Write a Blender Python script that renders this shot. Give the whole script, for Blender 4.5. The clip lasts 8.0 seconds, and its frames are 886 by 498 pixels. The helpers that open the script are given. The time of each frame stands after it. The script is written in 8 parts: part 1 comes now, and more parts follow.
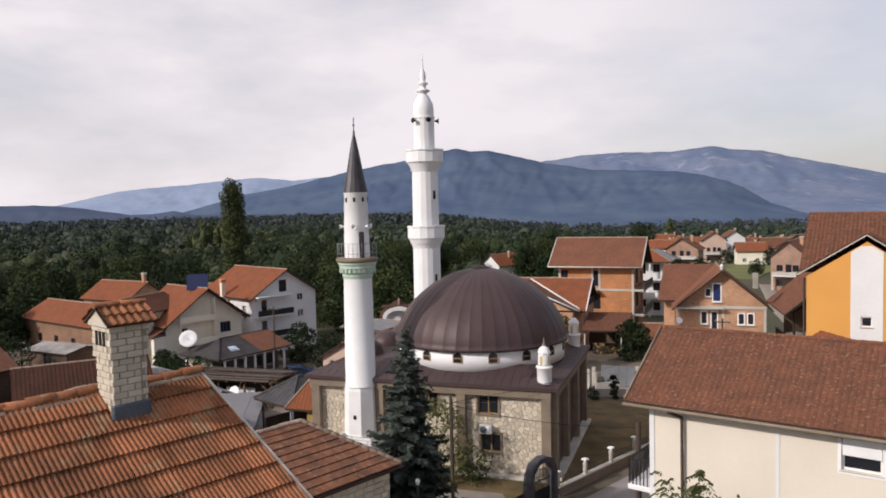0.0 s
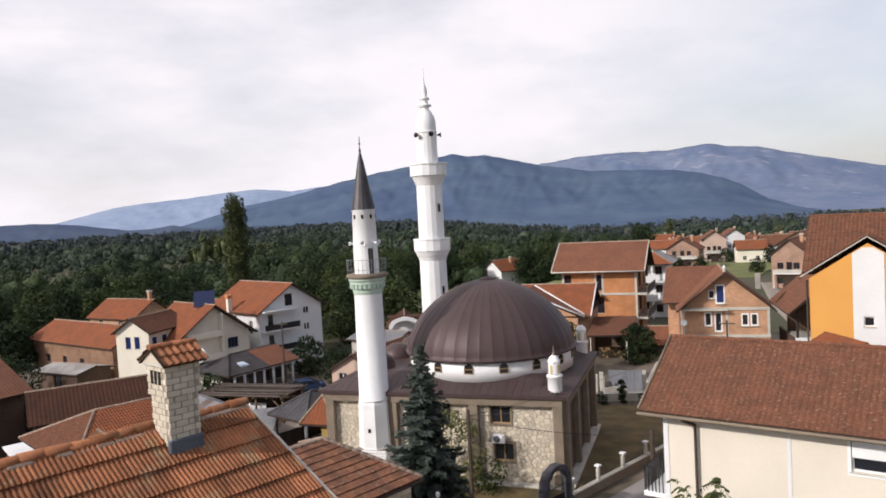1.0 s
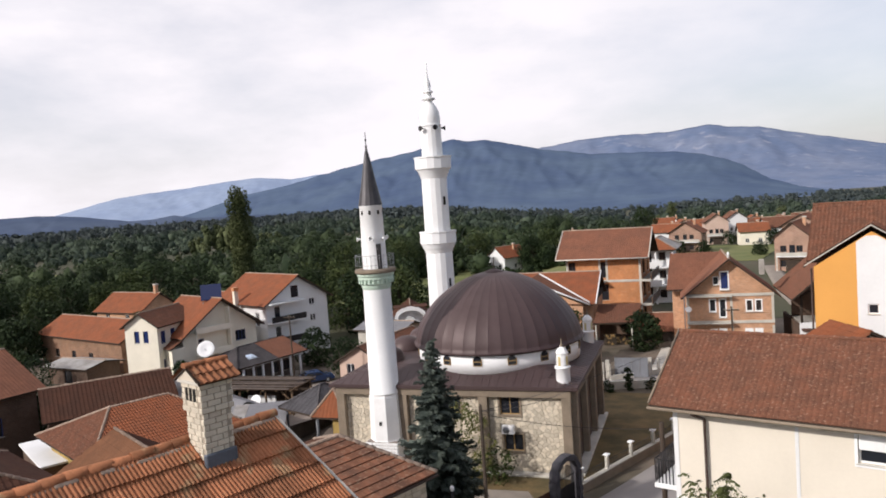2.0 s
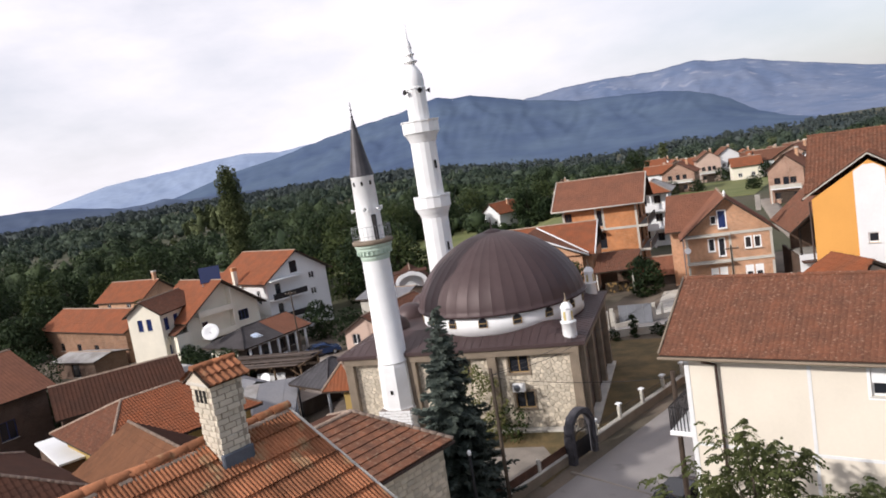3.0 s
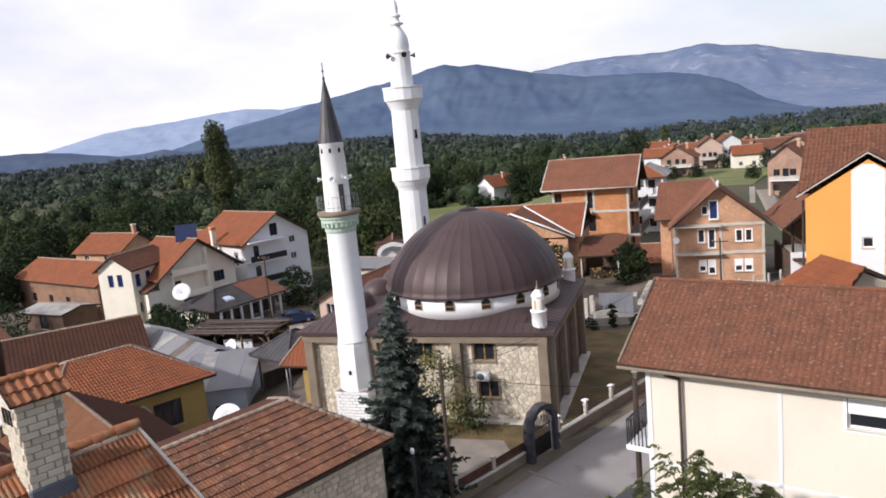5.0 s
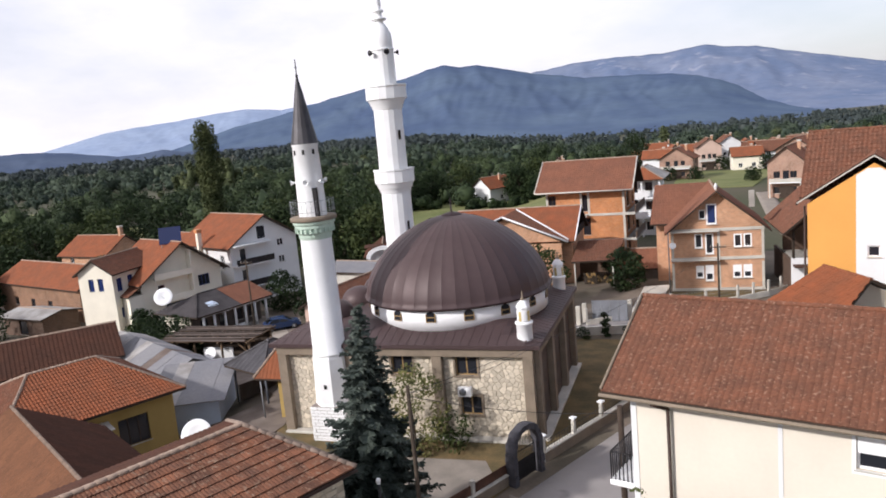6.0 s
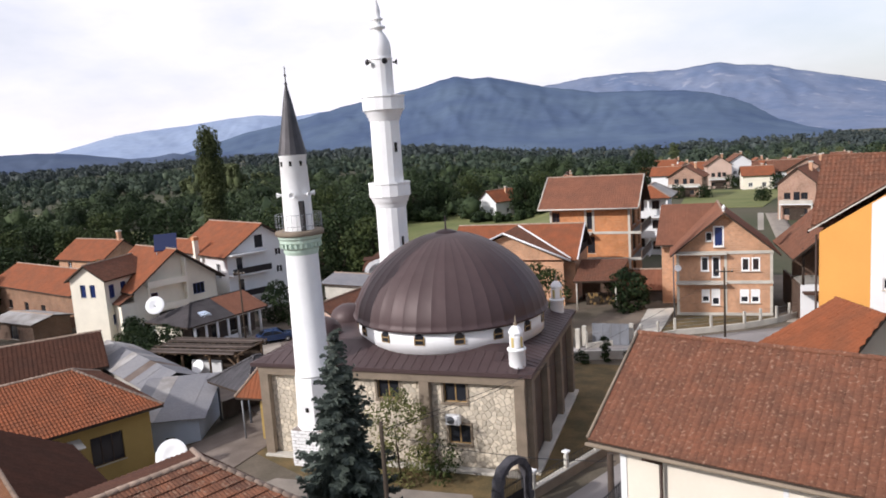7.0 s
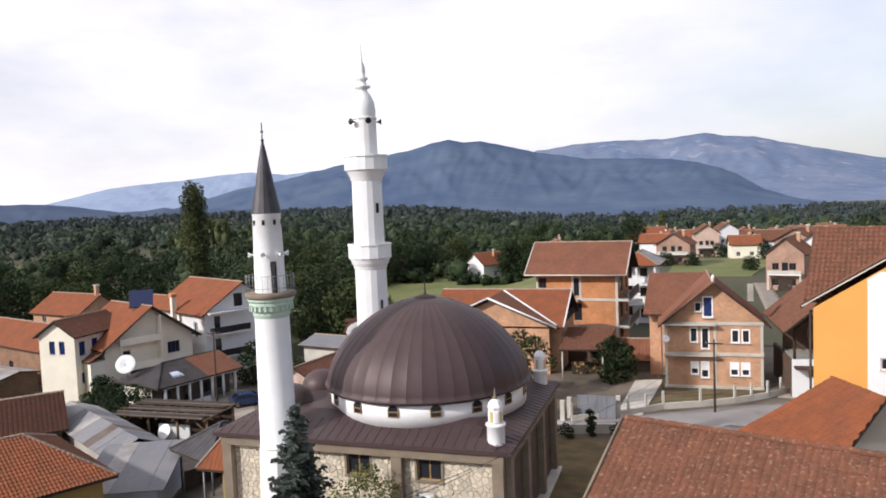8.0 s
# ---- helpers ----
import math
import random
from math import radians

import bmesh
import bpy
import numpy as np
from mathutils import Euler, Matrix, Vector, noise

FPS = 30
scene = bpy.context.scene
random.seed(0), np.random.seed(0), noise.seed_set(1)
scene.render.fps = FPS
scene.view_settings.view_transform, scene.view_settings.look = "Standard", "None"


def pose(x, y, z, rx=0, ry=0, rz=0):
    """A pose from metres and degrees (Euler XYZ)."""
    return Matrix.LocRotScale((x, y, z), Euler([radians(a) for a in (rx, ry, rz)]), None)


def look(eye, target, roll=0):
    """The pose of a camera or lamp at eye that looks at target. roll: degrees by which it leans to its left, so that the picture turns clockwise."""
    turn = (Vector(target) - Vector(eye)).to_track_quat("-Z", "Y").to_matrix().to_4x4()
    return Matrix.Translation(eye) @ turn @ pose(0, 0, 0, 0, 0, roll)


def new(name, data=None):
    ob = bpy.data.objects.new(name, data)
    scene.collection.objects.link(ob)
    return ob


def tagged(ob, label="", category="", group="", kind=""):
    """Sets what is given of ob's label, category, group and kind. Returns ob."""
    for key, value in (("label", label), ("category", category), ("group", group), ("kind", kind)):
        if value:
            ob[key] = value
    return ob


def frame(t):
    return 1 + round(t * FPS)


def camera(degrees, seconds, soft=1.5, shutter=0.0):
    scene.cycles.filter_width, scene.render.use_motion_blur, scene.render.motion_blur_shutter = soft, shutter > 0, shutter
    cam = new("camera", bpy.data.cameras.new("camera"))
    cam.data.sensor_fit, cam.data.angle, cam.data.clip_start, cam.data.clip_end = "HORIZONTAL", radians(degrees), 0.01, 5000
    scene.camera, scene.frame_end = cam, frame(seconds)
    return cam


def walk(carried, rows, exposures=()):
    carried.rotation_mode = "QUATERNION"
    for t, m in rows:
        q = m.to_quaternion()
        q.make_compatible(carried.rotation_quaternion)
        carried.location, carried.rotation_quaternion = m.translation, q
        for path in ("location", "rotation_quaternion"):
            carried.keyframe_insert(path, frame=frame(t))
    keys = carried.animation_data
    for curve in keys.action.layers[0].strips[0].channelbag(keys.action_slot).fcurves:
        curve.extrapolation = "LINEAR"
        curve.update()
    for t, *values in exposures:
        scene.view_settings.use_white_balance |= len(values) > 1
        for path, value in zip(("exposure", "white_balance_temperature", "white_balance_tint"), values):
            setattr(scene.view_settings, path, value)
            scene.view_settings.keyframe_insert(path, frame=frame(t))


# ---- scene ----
cam = camera(61.6, 8.0, 1.8)
PATH = [
    (0, (12.332, -44.625, 16.918), (11.689, -42.734, 16.808), -1.3),
    (0.5, (12.244, -45.094, 17.005), (11.611, -43.198, 16.934), -3.1),
    (1, (12.085, -45.565, 17.51), (11.444, -43.673, 17.415), -3.1),
    (1.2, (11.941, -45.558, 17.562), (11.307, -43.663, 17.48), -3.5),
    (2.3, (11.882, -46.194, 18.259), (11.232, -44.312, 18.069), -4.3),
    (2.5, (11.706, -45.85, 18.208), (11.054, -43.978, 17.942), -4.3),
    (2.7, (11.642, -45.773, 18.461), (10.985, -43.918, 18.105), -7.9),
    (2.8, (11.638, -45.727, 18.495), (10.997, -43.847, 18.26), -8.6),
    (3, (11.712, -45.747, 18.46), (11.068, -43.869, 18.218), -9.0),
    (3.5, (11.723, -45.06, 18.431), (11.026, -43.223, 18.058), -10.0),
    (4, (12.115, -44.342, 18.554), (11.39, -42.529, 18.121), -8.0),
    (4.5, (12.333, -43.556, 18.524), (11.63, -41.739, 18.073), -7.5),
    (5, (12.525, -42.537, 18.46), (11.883, -40.671, 18.134), -5.4),
    (5.2, (12.623, -41.577, 18.396), (11.979, -39.711, 18.073), -5.8),
    (6.3, (12.922, -39.241, 18.331), (12.276, -37.377, 18.006), -5.0),
    (6.5, (13.009, -38.809, 18.55), (12.347, -36.957, 18.186), -5.3),
    (7, (13.003, -37.363, 18.447), (12.343, -35.498, 18.152), -3.8),
    (7.5, (13.101, -35.99, 18.357), (12.443, -34.115, 18.134), -3.2),
    (8, (12.941, -35.426, 18.453), (12.311, -33.532, 18.319), -2.3),
]
walk(cam, [(t, look(eye, target, roll)) for t, eye, target, roll in PATH],
     [(0, -0.28, 6600, 14), (0.5, -0.2, 6550, 13), (1, -0.1, 6500, 12), (2.5, -0.04, 6450, 12), (3.5, 0.08, 6300, 13), (4, 0.12, 6250, 13), (5, 0.1, 6250, 13), (6.5, 0.1, 6250, 13), (7, 0.11, 6250, 13), (8, 0.1, 6350, 12)])

# ---- light ----
SUN_AZ, SUN_EL = 222.0, 30.0          # degrees clockwise from +y, and above the horizon
world = bpy.data.worlds.new("sky")
scene.world = world
world.use_nodes = True
wn, wl = world.node_tree.nodes, world.node_tree.links
wn.clear()
w_out = wn.new("ShaderNodeOutputWorld")
w_bg = wn.new("ShaderNodeBackground")
w_sky = wn.new("ShaderNodeTexSky")
w_sky.sky_type, w_sky.sun_disc = "NISHITA", False
w_sky.sun_elevation, w_sky.sun_rotation = radians(SUN_EL), radians(SUN_AZ)
w_sky.dust_density = 2.0
w_co = wn.new("ShaderNodeTexCoord")
w_map = wn.new("ShaderNodeMapping")
w_map.inputs["Scale"].default_value = (1.0, 1.0, 2.6)
w_noise = wn.new("ShaderNodeTexNoise")
w_noise.inputs["Scale"].default_value, w_noise.inputs["Detail"].default_value = 2.3, 7.0
w_noise.inputs["Roughness"].default_value = 0.55
w_ramp = wn.new("ShaderNodeMapRange")
w_ramp.inputs["From Min"].default_value, w_ramp.inputs["From Max"].default_value = 0.30, 0.56
w_ramp.inputs["To Min"].default_value, w_ramp.inputs["To Max"].default_value = 0.60, 1.0
w_tone = wn.new("ShaderNodeMixRGB")
w_tone.inputs[1].default_value, w_tone.inputs[2].default_value = (7.0, 6.85, 7.45, 1), (9.15, 8.75, 8.8, 1)
w_mix = wn.new("ShaderNodeMixRGB")
wl.new(w_co.outputs["Generated"], w_map.inputs["Vector"])
wl.new(w_map.outputs["Vector"], w_noise.inputs["Vector"])
wl.new(w_noise.outputs["Fac"], w_ramp.inputs["Value"])
wl.new(w_noise.outputs["Fac"], w_tone.inputs[0])
w_sep, w_east, w_less = wn.new("ShaderNodeSeparateXYZ"), wn.new("ShaderNodeMapRange"), wn.new("ShaderNodeMath")
wl.new(w_co.outputs["Generated"], w_sep.inputs[0])
wl.new(w_sep.outputs["X"], w_east.inputs["Value"])
w_east.inputs["From Min"].default_value, w_east.inputs["From Max"].default_value = -0.15, 0.45
w_east.inputs["To Min"].default_value, w_east.inputs["To Max"].default_value = 1.0, 0.30   # thinner cloud to the east
w_less.operation = "MULTIPLY"
wl.new(w_ramp.outputs["Result"], w_less.inputs[0])
wl.new(w_east.outputs["Result"], w_less.inputs[1])
wl.new(w_less.outputs[0], w_mix.inputs[0])
wl.new(w_sky.outputs["Color"], w_mix.inputs[1])
wl.new(w_tone.outputs["Color"], w_mix.inputs[2])
wl.new(w_mix.outputs["Color"], w_bg.inputs["Color"])
w_bg.inputs["Strength"].default_value = 0.128
wl.new(w_bg.outputs["Background"], w_out.inputs["Surface"])
sun = new("sun", bpy.data.lights.new("sun", "SUN"))
sun.data.energy, sun.data.angle, sun.data.color = 3.9, radians(2.0), (1.0, 0.95, 0.885)
sa, se = radians(SUN_AZ), radians(SUN_EL)
sun.matrix_world = look((80 * math.sin(sa) * math.cos(se), 80 * math.cos(sa) * math.cos(se), 80 * math.sin(se)), (0, 0, 0))

# ---- materials ----
def mat(name, base, rough=0.8, metal=0.0, vary=0.25, scale=1.5, fine=18.0, bump=0.15, second=None, second_amount=0.5, tiles=False, spec=0.35, emit=0.0, specks=None):
    """A surface with large stains, fine grain, relief, and a shade of its own for each piece."""
    m = bpy.data.materials.new(name)
    m.use_nodes = True
    n, l = m.node_tree.nodes, m.node_tree.links
    b = n["Principled BSDF"]
    b.inputs["Roughness"].default_value, b.inputs["Metallic"].default_value = rough, metal
    b.inputs["Specular IOR Level"].default_value = spec
    co = n.new("ShaderNodeTexCoord")
    big, small = n.new("ShaderNodeTexNoise"), n.new("ShaderNodeTexNoise")
    big.inputs["Scale"].default_value, big.inputs["Detail"].default_value = scale, 5
    small.inputs["Scale"].default_value, small.inputs["Detail"].default_value = fine, 3
    here = n.new("ShaderNodeNewGeometry").outputs["Position"]
    for t in (big, small):
        l.new(here, t.inputs["Vector"])
    ramp = n.new("ShaderNodeMapRange")
    ramp.inputs["From Min"].default_value, ramp.inputs["From Max"].default_value = 0.35, 0.65
    l.new(big.outputs["Fac"], ramp.inputs["Value"])
    mix = n.new("ShaderNodeMixRGB")
    other = second or tuple(c * (1 - vary) for c in base)
    mix.inputs[1].default_value, mix.inputs[2].default_value = (*base, 1), (*other, 1)
    amount = n.new("ShaderNodeMath")
    amount.operation = "MULTIPLY"
    amount.inputs[1].default_value = second_amount if second else 1.0
    l.new(ramp.outputs["Result"], amount.inputs[0])
    l.new(amount.outputs[0], mix.inputs[0])
    shade = n.new("ShaderNodeMapRange")
    shade.inputs["To Min"].default_value, shade.inputs["To Max"].default_value = 1 - vary * 0.6, 1 + vary * 0.6
    l.new(small.outputs["Fac"], shade.inputs["Value"])
    mul = n.new("ShaderNodeVectorMath")
    mul.operation = "SCALE"
    l.new(mix.outputs[0], mul.inputs[0])
    l.new(shade.outputs["Result"], mul.inputs["Scale"])
    colour = mul.outputs["Vector"]
    if tiles:
        uv = n.new("ShaderNodeVectorMath")
        uv.operation = "FLOOR"
        l.new(co.outputs["UV"], uv.inputs[0])
        white = n.new("ShaderNodeTexWhiteNoise")
        white.noise_dimensions = "3D"
        l.new(uv.outputs["Vector"], white.inputs["Vector"])
        info, geo = n.new("ShaderNodeObjectInfo"), n.new("ShaderNodeNewGeometry")
        add, add2, frac = n.new("ShaderNodeMath"), n.new("ShaderNodeMath"), n.new("ShaderNodeMath")
        frac.operation = "FRACT"
        l.new(white.outputs["Value"], add.inputs[0])
        l.new(info.outputs["Random"], add.inputs[1])
        l.new(add.outputs[0], add2.inputs[0])
        l.new(geo.outputs["Random Per Island"], add2.inputs[1])
        l.new(add2.outputs[0], frac.inputs[0])
        each = n.new("ShaderNodeMapRange")
        each.inputs["To Min"].default_value, each.inputs["To Max"].default_value = 1 - tiles, 1 + tiles
        l.new(frac.outputs[0], each.inputs["Value"])
        mul2 = n.new("ShaderNodeVectorMath")
        mul2.operation = "SCALE"
        l.new(colour, mul2.inputs[0])
        l.new(each.outputs["Result"], mul2.inputs["Scale"])
        colour = mul2.outputs["Vector"]
    if specks:
        spot, cut, pale = n.new("ShaderNodeTexNoise"), n.new("ShaderNodeMapRange"), n.new("ShaderNodeMixRGB")
        spot.inputs["Scale"].default_value, spot.inputs["Detail"].default_value = specks[1], 4
        l.new(here, spot.inputs["Vector"])
        cut.inputs["From Min"].default_value, cut.inputs["From Max"].default_value = specks[2], specks[2] + 0.1
        cut.inputs["To Max"].default_value = 0.75
        l.new(spot.outputs["Fac"], cut.inputs["Value"])
        l.new(cut.outputs["Result"], pale.inputs[0])
        l.new(colour, pale.inputs[1])
        pale.inputs[2].default_value = (*specks[0], 1)
        colour = pale.outputs[0]
    l.new(colour, b.inputs["Base Color"])
    if bump:
        bn = n.new("ShaderNodeBump")
        bn.inputs["Strength"].default_value, bn.inputs["Distance"].default_value = bump, 0.03
        l.new(small.outputs["Fac"], bn.inputs["Height"])
        l.new(bn.outputs["Normal"], b.inputs["Normal"])
    if emit:
        l.new(colour, b.inputs["Emission Color"])
        b.inputs["Emission Strength"].default_value = emit
    return m


def brick_mat(name, base, mortar, bw=0.26, bh=0.2):
    """Hollow clay blocks with mortar joints, for walls too far off to build each block."""
    m = mat(name, base, 0.9, vary=0.3, scale=0.6, fine=9, bump=0.1)
    n, l = m.node_tree.nodes, m.node_tree.links
    b = n["Principled BSDF"]
    src = b.inputs["Base Color"].links[0].from_socket
    co, sep, comb, add = n.new("ShaderNodeTexCoord"), n.new("ShaderNodeSeparateXYZ"), n.new("ShaderNodeCombineXYZ"), n.new("ShaderNodeMath")
    l.new(co.outputs["Object"], sep.inputs[0])
    l.new(sep.outputs["X"], add.inputs[0])
    l.new(sep.outputs["Y"], add.inputs[1])
    l.new(add.outputs[0], comb.inputs["X"])
    l.new(sep.outputs["Z"], comb.inputs["Y"])
    br = n.new("ShaderNodeTexBrick")
    br.inputs["Scale"].default_value, br.inputs["Brick Width"].default_value, br.inputs["Row Height"].default_value = 1.0, bw, bh
    br.inputs["Mortar Size"].default_value = 0.009
    br.inputs["Mortar"].default_value = (*mortar, 1)
    l.new(comb.outputs[0], br.inputs["Vector"])
    br.inputs["Color1"].default_value = br.inputs["Color2"].default_value = (0, 0, 0, 1)
    l.new(src, br.inputs["Color1"])
    dark = n.new("ShaderNodeVectorMath")
    dark.operation = "SCALE"
    dark.inputs["Scale"].default_value = 0.78
    l.new(src, dark.inputs[0])
    l.new(dark.outputs["Vector"], br.inputs["Color2"])
    l.new(br.outputs["Color"], b.inputs["Base Color"])
    return m


def glass_mat(name, base):
    m = bpy.data.materials.new(name)
    m.use_nodes = True
    b = m.node_tree.nodes["Principled BSDF"]
    b.inputs["Base Color"].default_value, b.inputs["Roughness"].default_value = (*base, 1), 0.06
    b.inputs["Specular IOR Level"].default_value = 0.5
    return m


TILE_NEAR = mat("weathered_clay_tile", (0.365, 0.146, 0.071), 0.88, vary=0.55, scale=1.1, fine=16, second=(0.150, 0.068, 0.036), second_amount=0.9, tiles=0.26, bump=0.4, specks=((0.31, 0.205, 0.115), 2.6, 0.575), spec=0.2)
TILE_LICHEN = mat("lichened_clay_tile", (0.215, 0.092, 0.052), 0.9, vary=0.45, scale=1.4, fine=16, second=(0.105, 0.055, 0.038), second_amount=0.85, tiles=0.16, bump=0.35, specks=((0.27, 0.18, 0.125), 5.5, 0.57), spec=0.2)
TILE_GREY = mat("dark_grey_roofing", (0.06, 0.053, 0.055), 0.9, vary=0.35, scale=0.8, fine=9)
TILE_ORANGE = mat("orange_clay_tile", (0.245, 0.080, 0.036), 0.9, vary=0.35, scale=0.8, fine=10, second=(0.175, 0.068, 0.036), second_amount=0.75, tiles=0.06, bump=0.2, spec=0.2)
TILE_BROWN = mat("brown_clay_tile", (0.165, 0.068, 0.040), 0.9, vary=0.6, scale=1.8, fine=11, second=(0.113, 0.054, 0.035), second_amount=0.8, tiles=0.05, bump=0.35, specks=((0.27, 0.165, 0.115), 10.0, 0.58), spec=0.2)
TILE_RUSSET = mat("russet_clay_tile", (0.195, 0.083, 0.050), 0.9, vary=0.4, scale=0.5, fine=9, second=(0.15, 0.068, 0.044), second_amount=0.8, tiles=0.07, bump=0.25, spec=0.2)
TILE_DULL = mat("dull_brown_tile", (0.078, 0.035, 0.023), 0.95, vary=0.45, scale=0.7, fine=10, second=(0.050, 0.028, 0.021), tiles=0.08, spec=0.15)
TILE_OCHRE = mat("ochre_clay_tile", (0.178, 0.082, 0.043), 0.9, vary=0.45, scale=0.9, fine=12, second=(0.115, 0.056, 0.033), tiles=0.08, spec=0.2)
MORTAR_DULL = mat("aged_ridge_mortar", (0.22, 0.155, 0.115), 0.95, vary=0.4, scale=3, fine=25)
MORTAR_CAP = mat("ridge_mortar", (0.36, 0.27, 0.21), 0.95, vary=0.35, scale=3, fine=25)
DOME_METAL = mat("brown_sheet_metal", (0.068, 0.042, 0.042), 0.52, 0.2, vary=0.22, scale=0.5, fine=2.5, bump=0.03, second=(0.082, 0.055, 0.054), second_amount=0.6, spec=0.38, tiles=0.09)
STONE = mat("pale_field_stone", (0.60, 0.53, 0.425), 0.9, vary=0.25, scale=2.5, fine=22, second=(0.49, 0.43, 0.34), tiles=0.2, bump=0.5)
STONE_JOINT = mat("stone_joint", (0.44, 0.385, 0.305), 0.95, vary=0.25, fine=25)
BLOCK_STONE = mat("tan_squared_stone", (0.66, 0.585, 0.46), 0.92, vary=0.22, scale=2.5, fine=20, second=(0.54, 0.46, 0.345), tiles=0.16, bump=0.5)
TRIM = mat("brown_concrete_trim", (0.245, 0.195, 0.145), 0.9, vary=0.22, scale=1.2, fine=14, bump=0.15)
TRIM_DARK = mat("darker_brown_wall", (0.115, 0.085, 0.07), 0.9, vary=0.25, scale=1.0, fine=12)
WHITE = mat("white_paint", (0.85, 0.85, 0.85), 0.6, vary=0.06, scale=0.8, fine=8, bump=0.05)
WHITE_WALL = mat("white_render", (0.74, 0.74, 0.74), 0.85, vary=0.08, scale=0.4, fine=6, bump=0.1)
WHITE_WORN = mat("stained_white_paint", (0.86, 0.86, 0.86), 0.7, vary=0.06, scale=0.9, fine=9, second=(0.68, 0.67, 0.66), second_amount=0.4, bump=0.08)
WHITE_BRICK = mat("white_silicate_brick", (0.62, 0.555, 0.45), 0.9, vary=0.14, scale=3, fine=30, tiles=0.09, bump=0.3)
BRICK_JOINT = mat("grey_brick_joint", (0.36, 0.31, 0.25), 0.95, vary=0.2)
CREAM = mat("cream_render", (0.73, 0.665, 0.565), 0.9, vary=0.06, scale=0.5, fine=9, bump=0.08)
PALE_CREAM = mat("pale_cream_render", (0.82, 0.765, 0.64), 0.9, vary=0.1, scale=0.5, fine=9)
SALMON = mat("salmon_render", (0.56, 0.41, 0.335), 0.9, vary=0.12, scale=0.5)
YELLOW = mat("mustard_render", (0.40, 0.28, 0.095), 0.9, vary=0.15, scale=0.6)
BLUEWALL = mat("pale_blue_render", (0.50, 0.57, 0.66), 0.9, vary=0.12, scale=0.6)
ORANGE = mat("orange_render", (0.68, 0.335, 0.085), 0.85, vary=0.06, scale=0.5, fine=8)
TANSTONE = mat("tan_roughcast", (0.54, 0.47, 0.355), 0.95, vary=0.25, scale=2.0, fine=9, bump=0.6)
# Brown-grey render; on the porch house its dark tone paints the porch shade.
RENDER_AND_SHADE = mat("brown_render_and_porch_shade", (0.145, 0.118, 0.10), 0.95, vary=0.3, scale=1.2, fine=14)
CONCRETE = mat("grey_concrete", (0.38, 0.355, 0.32), 0.9, vary=0.22, scale=0.9, fine=10)
PALE_CONCRETE = mat("pale_concrete", (0.55, 0.52, 0.46), 0.9, vary=0.2, scale=0.9, fine=10)
BRICK = brick_mat("red_hollow_block", (0.63, 0.26, 0.105), (0.49, 0.30, 0.185))
BRICK_PALE = brick_mat("pale_hollow_block", (0.62, 0.34, 0.20), (0.56, 0.41, 0.30))
# Distance haze is mixed into the pink of these far blocks.
BRICK_PINK = brick_mat("hazed_pink_block", (0.44, 0.27, 0.195), (0.42, 0.31, 0.25))
FOOT_JOINT = mat("grey_mortar_joint", (0.30, 0.255, 0.225), 0.95, vary=0.3, scale=3, fine=22)
# Brown block colour with the long wall's shade mixed in.
BRICK_SHADED = brick_mat("shaded_brown_block", (0.30, 0.165, 0.10), (0.27, 0.20, 0.15))
BRICK_DULL = brick_mat("dull_brown_block", (0.14, 0.085, 0.06), (0.14, 0.115, 0.09))
ASPHALT = mat("worn_asphalt", (0.235, 0.217, 0.212), 0.92, vary=0.25, scale=0.25, fine=24, second=(0.315, 0.29, 0.275), second_amount=0.8, specks=((0.17, 0.155, 0.15), 0.6, 0.62))
GRASS = mat("mown_grass", (0.06, 0.08, 0.025), 0.95, vary=0.35, scale=0.35, fine=6, second=(0.11, 0.09, 0.045), second_amount=0.7)
FIELD = mat("meadow_grass", (0.105, 0.125, 0.036), 0.95, vary=0.45, scale=0.07, fine=0.9, second=(0.175, 0.175, 0.068), second_amount=0.9)
GROUND = mat("village_ground", (0.042, 0.052, 0.022), 0.95, vary=0.4, scale=0.045, fine=1.2, second=(0.085, 0.07, 0.045), second_amount=0.8)
DIRT = mat("trodden_dirt", (0.17, 0.135, 0.105), 0.95, vary=0.4, scale=0.22, fine=5, second=(0.075, 0.065, 0.045), second_amount=0.9, bump=0.3)
DUST = mat("pale_dusty_concrete", (0.33, 0.29, 0.25), 0.92, vary=0.3, scale=0.4, fine=9, second=(0.20, 0.17, 0.14), second_amount=0.8)
DRY = mat("dry_yard_grass", (0.165, 0.112, 0.050), 0.95, vary=0.5, scale=0.6, fine=7, second=(0.070, 0.060, 0.028), second_amount=0.9, bump=0.5)
# Shadow lying on the lane is put into this darker brown.
LANE = mat("shade_toned_lane", (0.20, 0.163, 0.138), 0.95, vary=0.35, scale=0.5, fine=8, second=(0.12, 0.096, 0.08), second_amount=0.9)
PAVING = mat("dusty_paving", (0.27, 0.235, 0.20), 0.92, vary=0.25, scale=0.7, fine=12)
METAL_DARK = mat("dark_iron", (0.035, 0.033, 0.035), 0.5, 0.6, vary=0.2)
METAL_GREY = mat("grey_sheet_metal", (0.26, 0.27, 0.29), 0.55, 0.3, vary=0.25, scale=0.7)
SHEET_BLUE = mat("blue_grey_sheet", (0.20, 0.21, 0.235), 0.7, vary=0.2, scale=0.8, fine=8)
SHEET_GREY = mat("weathered_sheet_roof", (0.17, 0.17, 0.185), 0.8, 0.0, vary=0.4, scale=0.5, fine=6, second=(0.21, 0.205, 0.21), second_amount=0.8)
